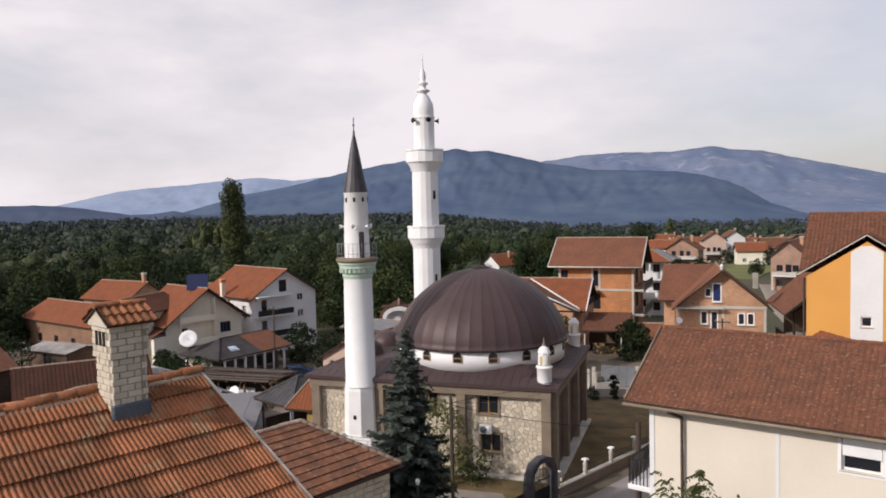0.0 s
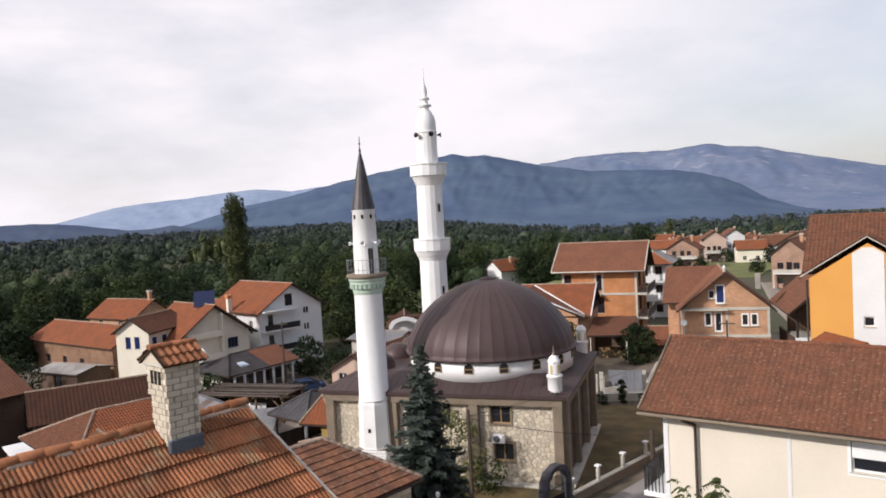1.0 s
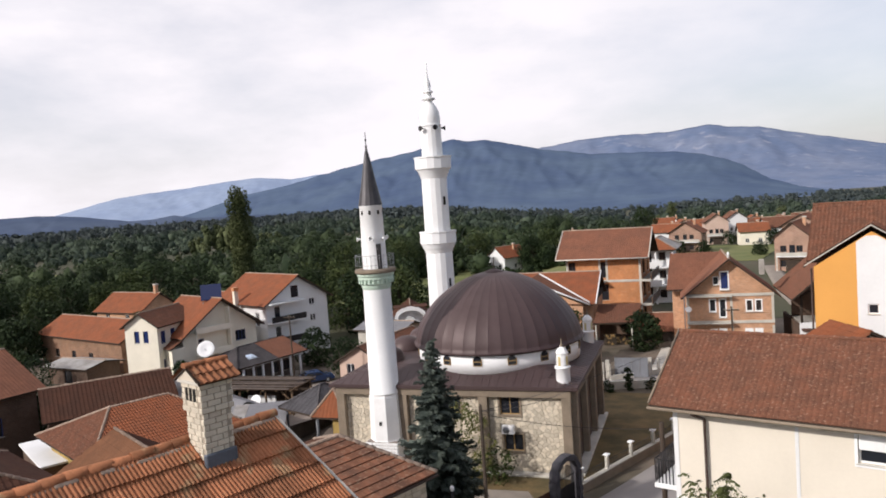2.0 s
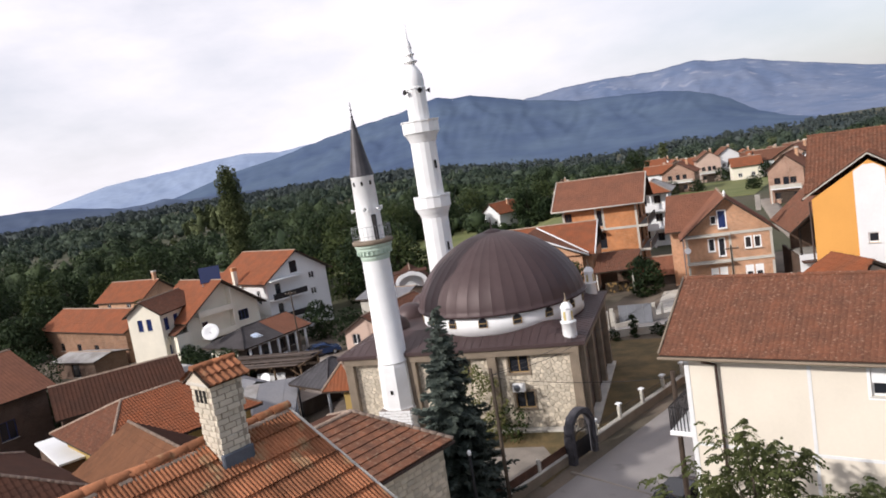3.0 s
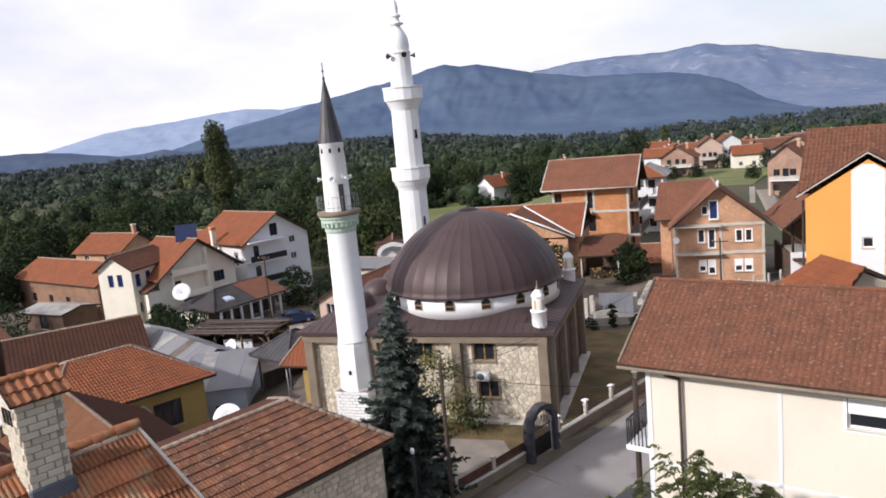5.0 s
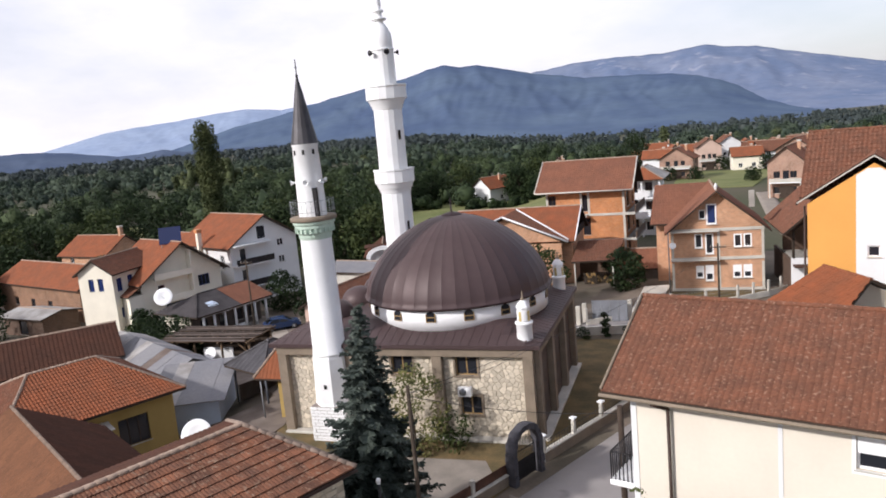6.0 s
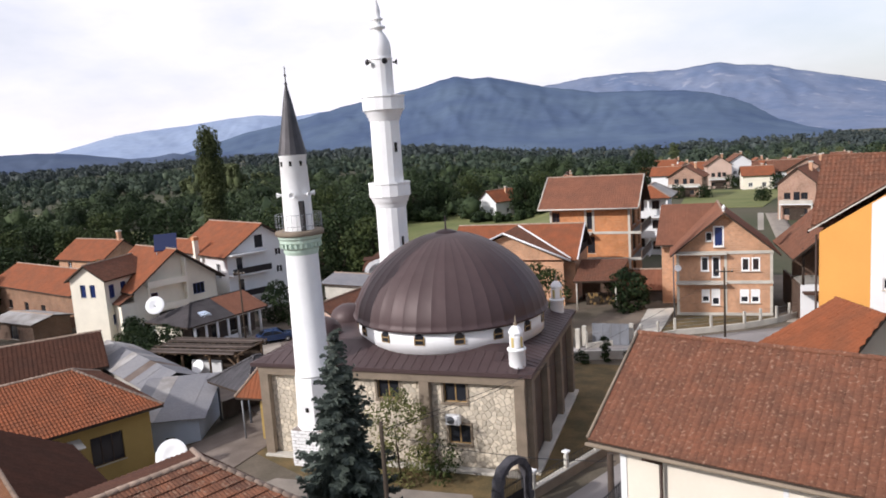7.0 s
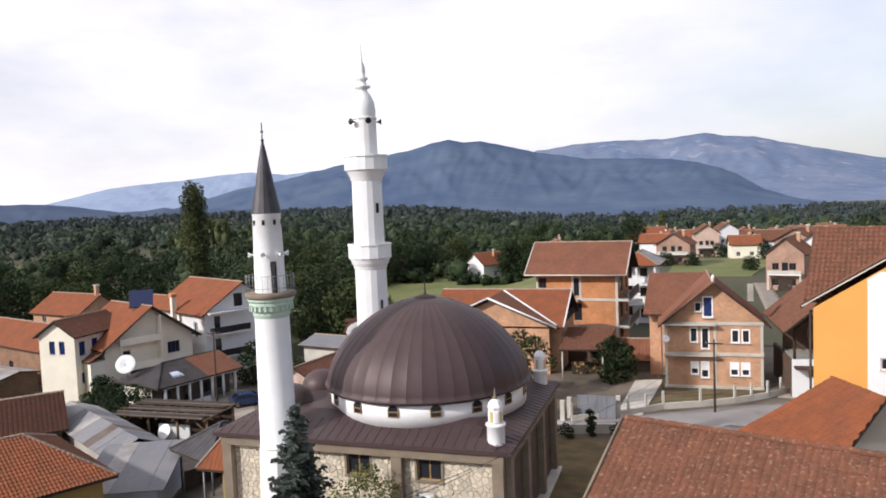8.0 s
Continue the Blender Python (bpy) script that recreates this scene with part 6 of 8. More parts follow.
def balcony_house():
    """House with recessed balconies in its gable end."""
    h = thing("house", pose(-53.2, 39.4, -3.0, 0, 0, VILLAGE), "cream house with recessed gable balconies and brown tile roof", "house")
    W, D, H = 9.0, 11.0, 6.2
    op = {"right": [(8.5, 3.9, 1.6, 1.4, 2), (4.4, 0.4, 3.0, 2.2, 0), (2.6, 3.1, 0.9, 2.0, 0)], "front": [(2, 3.8, 1.0, 1.2), (5.5, 3.8, 1.0, 1.2), (5.5, 0.9, 1.0, 1.2)]}
    house_walls(h, W, D, 0, H, PALE_CREAM, op, {"left": 3.8, "right": 3.8}, style=BLUEPAINT)
    gable_roof(h, -W / 2, W / 2 + 0.5, -D / 2, D / 2, H, 3.9, 0.7, TILE_ORANGE, WOOD, "x", pitch=0.32, course=0.45, cols=3)
    for z in (2.95, 5.9):
        part("balcony", boxes((W / 2 + 0.005, W / 2 + 1.0, -3.9, 0.9, z, z + 0.16)), PALE_CREAM, h)
        part("balcony_parapet", boxes((W / 2 + 0.88, W / 2 + 1.0, -3.9, 0.9, z + 0.162, z + 0.8)), PALE_CREAM, h)
    part("balcony_side_wall", boxes((W / 2 + 0.005, W / 2 + 1.0, 0.902, 1.1, 2.95, 8.9)), PALE_CREAM, h)
    part("balcony_post", boxes((W / 2 + 0.86, W / 2 + 1.02, -4.05, -3.902, 2.95, 7.1)), PALE_CREAM, h)
    po = part("porch_roof", slab(bmesh.new(), [(1.0, -D / 2 - 2.2, 4.6), (5.4, -D / 2 - 2.2, 4.6), (5.0, -D / 2 - 0.1, 5.5), (1.4, -D / 2 - 0.1, 5.5)], 0.1), WOOD, h)
    part("roof_tiles", tile_sheet((1.0, -D / 2 - 2.2, 4.62), (5.4, -D / 2 - 2.2, 4.62), (5.0, -D / 2 - 0.1, 5.52), (1.4, -D / 2 - 0.1, 5.52), 0.3, 0.4, 3), TILE_BROWN, po)
    part("porch", boxes((1.3, 5.1, -D / 2 - 1.9, -D / 2 - 0.005, 0, 4.55)), PALE_CREAM, h)
    solar = part("solar_panel", slab(bmesh.new(), [(-1.35, -0.75, 0), (1.35, -0.75, 0), (1.35, 0.75, 1.9), (-1.35, 0.75, 1.9)], 0.1), SOLAR, h, "dark blue rooftop solar panel")
    solar.matrix_basis = pose(2.6, 0.2, 9.9, 0, 0, 58)
    bars("panel_leg", [((x, 0.6, -0.9), (x, 0.6, 1.62)) for x in (-1.1, 1.1)] + [((x, -0.6, -0.9), (x, -0.6, 0.06)) for x in (-1.1, 1.1)], 0.05, METAL_GREY, solar)
    return h


def tower_house():
    h = thing("house", pose(-55.7, 33.9, -3.1, 0, 0, 5.0), "tall cream house with a small gable and blue-framed windows", "house")
    W, D, H = 4.7, 8.2, 8.0
    op = {"front": [(1.7, 5.7, 0.75, 1.5, 0), (3.0, 5.7, 0.75, 1.5, 0)], "right": [(1.2, 5.4, 1.0, 1.6, 1), (3.3, 5.4, 1.0, 1.6, 1), (5.6, 5.4, 1.0, 1.6, 1), (1.2, 2.2, 0.7, 1.2, 0), (3.0, 2.2, 0.7, 1.2, 0)]}
    house_walls(h, W, D, 0, H, PALE_CREAM, op, {"front": 1.5, "back": 1.5}, style=BLUEPAINT, glass=GLASS_BLUE)
    gable_roof(h, -W / 2, W / 2, -D / 2, D / 2, H, 1.55, 0.45, TILE_BROWN, WOOD, "y", pitch=0.32, course=0.45, cols=3)
    return h


def simple_house(x, y, z, rot, w, d, h, rise, wall, tile, label, axis="x", over=0.5, openings=None, style=WHITE, hip=0.0, name="house", pitch=0.34, cols=3, group="", chimney=None):
    o = thing(name, pose(x, y, z, 0, 0, rot), label, name.replace("_", " "), group)
    op = openings if openings is not None else {"front": [(w * 0.25, 1.0, 1.1, 1.2), (w * 0.7, 1.0, 1.1, 1.2)] + ([(w * 0.25, 3.8, 1.1, 1.2), (w * 0.7, 3.8, 1.1, 1.2)] if h > 5 else []), "right": [(d * 0.5, 1.0, 1.1, 1.2)] + ([(d * 0.5, 3.8, 1.1, 1.2)] if h > 5 else [])}
    if hip:
        house_walls(o, w, d, 0, h, wall, op, style=style)
        hip_roof(o, -w / 2, w / 2, -d / 2, d / 2, h - 0.05, rise, over, tile, WOOD, hip, axis, pitch, 0.45, cols)
    else:
        house_walls(o, w, d, 0, h, wall, op, {"left": rise, "right": rise} if axis == "x" else {"front": rise, "back": rise}, style=style)
        gable_roof(o, -w / 2, w / 2, -d / 2, d / 2, h + 0.08, rise, over, tile, WOOD, axis, pitch, 0.45, cols)
    if chimney:
        cx, cy, cz = chimney
        part("chimney", boxes((cx - 0.3, cx + 0.3, cy - 0.3, cy + 0.3, h, cz), bevel=0.03), BRICK_PALE, o)
        part("chimney_pot", boxes((cx - 0.38, cx + 0.38, cy - 0.38, cy + 0.38, cz, cz + 0.25), bevel=0.03), PALE_CONCRETE, o)
    return o


white_house()
balcony_house()
tower_house()
simple_house(-74.4, 43.5, -3, -18, 23.5, 8, 4.6, 2.2, BRICK_SHADED, TILE_ORANGE, "long low house with an orange tile roof", openings={"front": [(5, 1.2, 1.2, 1.2), (10, 1.2, 1.2, 1.2), (15, 1.2, 1.2, 1.2)], "right": []}, style=WOOD)
simple_house(-84, 62, -3, -12, 12, 8, 5.6, 2.6, BRICK_PALE, TILE_ORANGE, "low brick house with an orange roof and two chimneys", chimney=(5.4, 0, 9.6))
simple_house(-63.5, 60, -3, -20, 9, 8, 5.6, 2.5, WHITE_WALL, TILE_ORANGE, "white house with an orange tile roof behind the others")
def porch_house():
    """Low house with a hipped roof, half dark and half brown, over a porch on white columns."""
    h = thing("house", pose(-42.2, 33.6, -3.1, 0, 0, 74), "low cream house with a dark hipped roof over white porch columns", "house")
    # Painted in: porch shade on the front wall, warm sun on the left end.
    house_walls(h, 10.0, 5.4, 0, 3.1, WHITE_WALL, {"front": [(1.6, 0.9, 1.1, 1.3), (4.2, 0.1, 1.0, 2.1, 0), (6.6, 0.9, 1.2, 1.3), (8.6, 0.9, 1.0, 1.3)], "left": [(2.4, 1.0, 0.9, 1.2)]}, style=WOOD, wall_mats={"left": PALE_CREAM, "front": RENDER_AND_SHADE})
    e, rz = 3.15, 4.75
    x0, x1, y0, y1 = -5.7, 5.6, -4.6, 3.3
    hip = 3.6
    slope(h, (x0, y0, e), (0.6, y0, e), (0.6, -0.3, rz), (x0 + hip, -0.3, rz), TILE_GREY, WOOD, pitch=0.3, course=0.45, cols=3)
    slope(h, (0.62, y0, e + 0.02), (x1, y0, e + 0.02), (x1, -0.3, rz + 0.04), (0.62, -0.3, rz + 0.04), TILE_RUSSET, WOOD, pitch=0.3, course=0.45, cols=3)
    slope(h, (x1, y1, e), (x0, y1, e), (x0 + hip, -0.3, rz), (x1, -0.3, rz), TILE_RUSSET, WOOD, pitch=0.3, course=0.45, cols=3)
    slope(h, (x0, y1, e), (x0, y0, e), (x0 + hip, -0.3, rz), (x0 + hip, -0.3, rz), TILE_GREY, WOOD, pitch=0.3, course=0.45, cols=3)
    ridge_caps(h, [((x0 + hip, -0.3, rz + 0.04), (x1, -0.3, rz + 0.04)), ((x0, y0, e + 0.04), (x0 + hip, -0.3, rz + 0.04))], TILE_GREY)
    # Pale blue base colour gives the pane its bright sky reflection.
    part("skylight", slab(bmesh.new(), [(-2.9, -3.4, 3.62), (-1.5, -3.4, 3.62), (-1.7, -2.4, 4.02), (-2.7, -2.4, 4.02)], 0.06), GLASS_PALE, h, "skylight pane painted pale blue like reflected sky")
    bars("column", [((x, -4.2, 0), (x, -4.2, 2.95)) for x in (-4.6, -3.1, -1.6, -0.1, 1.4, 2.9, 4.6)], 0.16, WHITE_WALL, h)
    part("porch_beam", boxes((-4.8, 5.1, -4.35, -4.05, 2.84, 3.0)), WHITE_WALL, h)
    part("porch_floor", boxes((-5.0, 5.2, -4.5, -2.7, -0.1, 0.15)), CONCRETE, h)
    part("porch_parapet", boxes((-4.6, 1.1, -4.28, -4.12, 0.152, 0.85)), WHITE_WALL, h)
    return h


porch_house()
# tiled house with the mustard wall
n2 = thing("house", pose(-24.3, 0.4, -1.55, 0, 0, VILLAGE - 4), "low mustard-walled house with an orange hipped tile roof", "house")
# Browner end slopes carry the hips' shade in their tile colour.
hip_roof(n2, -5.2, 5.2, -9.6, 0.5, 4.75, 2.1, 0.45, TILE_ORANGE, WOOD, 3.4, "y", 0.21, 0.36, 4, tile_end=TILE_BROWN)
house_walls(n2, 9.8, 9.6, -1.4, 6.1, YELLOW, {"right": [(6.9, 3.3, 1.9, 1.8, 2), (3.6, 2.0, 3.0, 2.9, 0)]}, style=WOOD)
for o in n2.children:
    if o.name.startswith(("wall", "window")):
        o.matrix_basis = Matrix.Translation((0, -4.5, 0)) @ o.matrix_basis
part("awning", slab(bmesh.new(), [(4.95, -8.2, 3.95), (6.0, -8.2, 3.7), (6.0, -3.9, 3.7), (4.95, -3.9, 3.95)], 0.06), PALE_CONCRETE, n2)
# pale blue house with grey roofs
blue = thing("house", pose(-22.5, 3.9, -1.9, 0, 0, 25), "small pale blue house with a grey sheet roof", "house")
house_walls(blue, 4.6, 6.4, 0, 2.9, BLUEWALL, {"front": [(2.6, 1.1, 0.6, 0.6, 0)]}, style=WOOD)
for k in range(5):
    a, b, dz = -2.8 + k * 1.12, -1.66 + k * 1.12, 0.02 * (k % 2)
    part("sheet", slab(bmesh.new(), [(a, -3.6, 3.0 + dz), (b, -3.6, 3.0 + dz), (b, 3.7, 3.9 + dz), (a, 3.7, 3.9 + dz)], 0.05), SHEET_PALE if k == 1 else SHEET_GREY, blue)
grey1 = thing("shed", pose(-32.5, 11.8, -2.8, 0, 0, -29), "long shed with a patched grey sheet roof", "shed")
part("wall", boxes((-7.6, 7.6, -1.9, 1.9, 0, 3.75)), CONCRETE, grey1)
for k in range(12):
    x0, x1, dz = -8.0 + k * 1.34, -6.64 + k * 1.34, 0.02 * (k % 2)
    for s_ in (-1, 1):
        e = [(x0, -2.3, 3.75 + dz), (x1, -2.3, 3.75 + dz), (x1, 0, 4.75 + dz), (x0, 0, 4.75 + dz)] if s_ < 0 else [(x1, 2.3, 3.75 + dz), (x0, 2.3, 3.75 + dz), (x0, 0, 4.75 + dz), (x1, 0, 4.75 + dz)]
        part("sheet", slab(bmesh.new(), e, 0.04), SHEET_PALE if k in (0, 1, 2, 5) else SHEET_BROWN if k == 8 else SHEET_GREY, grey1)
part("gable", boxes((7.3, 7.58, -0.9, 0.9, 3.75, 4.2)), BLUEWALL, grey1)
white_shed = thing("shed", pose(-33.3, -5.9, -2.2, 0, 0, -32), "low shed with a flat white concrete roof", "shed")
part("roof", boxes((-3.8, 3.8, -1.0, 1.0, 4.1, 4.25), bevel=0.02), WHITE_WALL, white_shed)
part("wall", boxes((-3.5, 3.5, -0.8, 0.8, 0, 4.1)), BRICK_DULL, white_shed)
simple_house(-40.8, 8.4, -3, 49, 10.4, 6.2, 4.6, 2.0, BRICK_DULL, TILE_DULL, "long low building with a dark brown tile roof", openings={"front": [(2.5, 2.6, 1.5, 1.0), (7, 2.6, 2.2, 1.0)], "right": []}, style=WOOD)
simple_house(-55.0, 1.0, -3, VILLAGE + 10, 12.5, 14, 6.4, 3.0, BRICK_DULL, TILE_RUSSET, "brick house with a russet tile roof and a blue window", axis="y", openings={"front": [], "right": [(4, 2.6, 1.5, 1.7), (10, 2.6, 1.5, 1.7)]}, style=BLUEPAINT, over=0.7)
tin = simple_house(-67.5, 32.3, -3, -10, 8.0, 5.0, 2.4, 0.5, BRICK_DULL, SHEET_PALE, "low shed with a pale rusty sheet roof", name="shed", openings={"front": [(4, 0.2, 1.6, 1.8, 0)]}, style=WOOD)
simple_house(-46.0, -16.0, -2, -30, 12, 9, 4.6, 2.3, BRICK_DULL, TILE_DULL, "low house with a dull brown roof", style=WOOD)
simple_house(-64, 10, -3, -20, 12, 9, 5.2, 2.4, BRICK_DULL, TILE_ORANGE, "brick house with an orange tile roof")
# two-tone roofs between the near house and the mustard house
mixh = thing("house", pose(-13.5, -17.0, -1.5, 0, 0, -31), "house with a two-tone tile roof and pale mortared ridge", "house")
slope(mixh, (8.2, 4.6, 4.9), (-9.5, 4.6, 4.9), (-7.0, 0, 8.1), (7.5, 0, 8.1), TILE_DULL, WOOD, 0.16, 0.24, 0.38, 4)
slope(mixh, (-9.5, -6.0, 3.9), (8.2, -6.0, 3.9), (7.5, 0, 8.1), (-7.0, 0, 8.1), TILE_OCHRE, WOOD, 0.16, 0.24, 0.38, 4)
slope(mixh, (-9.5, 4.6, 4.9), (-9.5, -6.0, 3.9), (-7.0, 0, 8.1), (-7.0, 0, 8.1), TILE_OCHRE, WOOD, 0.16, 0.24, 0.38, 4)
ridge_caps(mixh, [((-7.0, 0, 8.14), (7.5, 0, 8.14))], MORTAR_DULL, 0.095)
part("wall", boxes((-9.0, 7.8, -5.5, 4.2, 0, 4.3)), BRICK_DULL, mixh)
simple_house(-26.0, -19.0, 0.2, -24, 11, 9, 4.2, 2.4, BRICK_DULL, TILE_DULL, "low house with a dull brown tile roof", hip=4.0)
simple_house(-24.6, 36.8, -2.4, -8, 6.0, 12.0, 2.6, 1.7, SALMON, TILE_BROWN, "small house with a brown-orange tile roof behind the mosque", axis="y")
simple_house(-28.4, 47.0, -2.7, -12, 7.0, 5.5, 4.0, 0.7, PALE_CONCRETE, SHEET_GREY, "grey sheet-roofed shed behind the mosque", name="shed")
arch_house = simple_house(-28.3, 54.5, -1.6, 22, 4.4, 6.0, 3.6, 1.5, WHITE_WALL, TILE_DULL, "small white house with an arched porch gable", axis="y", openings={"front": [(2.2, 0.2, 1.5, 2.6, 0)]}, style=WOOD)
bars("porch_post", [((x, -4.6, 0), (x, -4.6, 3.5)) for x in (-1.9, 1.9)], 0.13, WHITE_WALL, arch_house)
bm = bmesh.new()
outer = [(2.3 * math.cos(t), 3.45 + 1.6 * math.sin(t)) for t in (math.pi * i / 12 for i in range(13))]
inner = [(1.75 * math.cos(t), 3.45 + 1.05 * math.sin(t)) for t in (math.pi * i / 12 for i in range(13))]
vs = [[bm.verts.new((x, y, z)) for x, z in line] for y in (-4.75, -4.45) for line in (outer, inner)]
for i in range(12):
    bm.faces.new((vs[0][i], vs[0][i + 1], vs[1][i + 1], vs[1][i]))
    bm.faces.new((vs[2][i + 1], vs[2][i], vs[3][i], vs[3][i + 1]))
    bm.faces.new((vs[0][i], vs[2][i], vs[2][i + 1], vs[0][i + 1]))
    bm.faces.new((vs[1][i + 1], vs[3][i + 1], vs[3][i], vs[1][i]))
bmesh.ops.recalc_face_normals(bm, faces=bm.faces)
part("porch_arch", bm, WHITE_WALL, arch_house)
part("porch_roof", slab(bmesh.new(), [(-2.4, -4.7, 5.0), (2.4, -4.7, 5.0), (2.4, -2.6, 5.1), (-2.4, -2.6, 5.1)], 0.1), TILE_DULL, arch_house)
# timber frame and tent roof by the lane
tent = thing("pavilion", pose(-17.6, 7.2, -0.8, 0, 0, VILLAGE), "small pavilion with a blue-grey hipped sheet roof", "pavilion")
hip_roof(tent, -2.2, 2.2, -2.4, 2.4, 3.0, 1.6, 0.3, SPIRE, WOOD, 2.5, "y", 0.5, 0.8, 3, SPIRE)
bars("post", [((x, y, 0), (x, y, 3.0)) for x in (-2, 2) for y in (-2.2, 2.2)], 0.08, METAL_BLUE, tent)
part("back_wall", boxes((-2.0, 2.0, 2.0, 2.15, 0, 2.3)), RENDER_AND_SHADE, tent)
part("side_wall", boxes((-2.1, -1.95, -2.0, 1.998, 0, 1.3)), RENDER_AND_SHADE, tent)
annex = thing("outbuilding", pose(-14.1, 3.3, 0), "small ochre annex with a steep orange tile roof against the mosque", "outbuilding")
part("wall", boxes((0.15, 1.3, -1.6, 1.7, -0.6, 2.95)), YELLOW, annex)
hip_roof(annex, -1.2, 1.3, -1.8, 1.9, 2.9, 1.85, 0.2, TILE_ORANGE, WOOD, 1.1, "y", 0.3, 0.4, 3)
bars("post", [((-1.1, y, -0.6), (-1.1, y, 2.85)) for y in (-1.7, 1.8)], 0.06, METAL_GREY, annex)
frame_ = thing("timber_frame", pose(-31.8, 20.0, -3.0, 0, 0, 2), "rough open timber shelter roofed with dark loose boards", "shelter")
bars("post", [((x, y, 0), (x, y, 3.0 + 0.1 * (x > 0))) for x in (-4.6, -1.4, 1.6, 4.6) for y in (-2, 2)], 0.11, TIMBER, frame_)
bars("beam", [((-5.2, y, 3.1), (5.2, y, 3.2)) for y in (-2, 2)] + [((x, -2.9, 3.3), (x, 2.6, 3.35)) for x in (-4.8, -3.2, -1.5, 0.1, 1.8, 3.3, 4.9)] + [((-4.6, -2, 1.9), (-3.2, -2, 3.1)), ((4.6, -2, 1.9), (3.3, -2, 3.1))], 0.085, TIMBER, frame_)
# Dark board walls are added to supply the shade under the roof.
part("back_wall", boxes((-4.6, 4.6, 2.15, 2.3, 0, 3.0)), WOOD, frame_)
part("side_wall", boxes((-4.85, -4.75, -1.8, 2.1, 0, 3.0)), WOOD, frame_)
part("white_wall", boxes((-1.0, 2.2, -1.2, -1.05, 0, 2.3)), WHITE_WALL, frame_, "low white-washed partition")
shelter_rng = random.Random(5)
for k in range(15):
    if k in (4, 9):
        continue
    y0 = -2.85 + k * 0.36
    x0, x1 = -5.3 + shelter_rng.uniform(0, 0.7), 5.3 - shelter_rng.uniform(0, 0.9)
    ob = part("roof_board", boxes((x0, x1, y0, y0 + 0.31, 3.43, 3.47)), WOOD if k % 3 else SHEET_BROWN, frame_)
    ob.matrix_basis = Matrix.Rotation(shelter_rng.uniform(-0.012, 0.012), 4, "Z") @ Matrix.Rotation(shelter_rng.uniform(-0.006, 0.006), 4, "Y")
clutter_rng = random.Random(14)
for k, (cx, cy) in enumerate(((-3.6, 0.6), (-2.4, -0.6), (3.2, 0.2), (4.0, -1.0), (2.6, 1.0))):
    crate = thing("crate", pose(-31.8 + cx, 20.0 + cy, -3.0, 0, 0, clutter_rng.uniform(0, 80)), "weathered wooden crate under the timber shelter", "crate", "crates under the shelter")
    w_, h_ = clutter_rng.uniform(0.5, 0.8), clutter_rng.uniform(0.5, 0.9)
    for sx in (-1, 1):
        for z_ in (0.05, h_ * 0.38, h_ * 0.7):
            part("slat", boxes((-w_ / 2, w_ / 2, sx * w_ / 2 - 0.02, sx * w_ / 2 + 0.02, z_, z_ + h_ * 0.24)), TIMBER, crate)
            part("slat", boxes((sx * w_ / 2 - 0.015, sx * w_ / 2 + 0.015, -w_ / 2 + 0.025, w_ / 2 - 0.025, z_, z_ + h_ * 0.24)), TIMBER, crate)
    part("base", boxes((-w_ / 2, w_ / 2, -w_ / 2 + 0.03, w_ / 2 - 0.03, 0, 0.04)), TIMBER, crate)

def terrace_house():
    """Narrow white house with open balconies on columns."""
    h = thing("house", pose(6.0, 75.5, -0.2, 0, 0, -4), "narrow white house with open balconies on columns", "house")
    house_walls(h, 4.8, 7.0, 0, 8.4, WHITE_WALL, {"front": [(1.3, 0.4, 1.0, 2.1, 0), (3.4, 0.9, 1.0, 1.2), (1.3, 3.3, 1.0, 2.1, 0), (3.4, 3.9, 1.0, 1.2), (1.3, 6.1, 1.0, 2.0, 0), (3.4, 6.7, 1.0, 1.2)]}, style=WOOD)
    for z in (2.8, 5.6):
        part("balcony", boxes((-2.6, 2.9, -5.2, -3.51, z, z + 0.2)), WHITE_WALL, h)
        part("parapet", boxes((-2.6, 1.0, -5.2, -5.1, z + 0.202, z + 1.0)), WHITE_WALL, h)
    for x in (-2.4, 0.2, 2.7):
        for z in (0.0, 3.0, 5.8):
            part("column", boxes((x - 0.13, x + 0.13, -5.1, -4.84, z, z + 2.8 if z < 1 else z + 2.6)), WHITE_WALL, h)
    hip_roof(h, -2.4, 2.9, -5.0, 3.5, 8.4, 1.7, 0.4, SHEET_PALE, WOOD, 2.4, "y", 0.5, 0.6, 3, tile_end=TILE_ORANGE)
    return h


terrace_house()

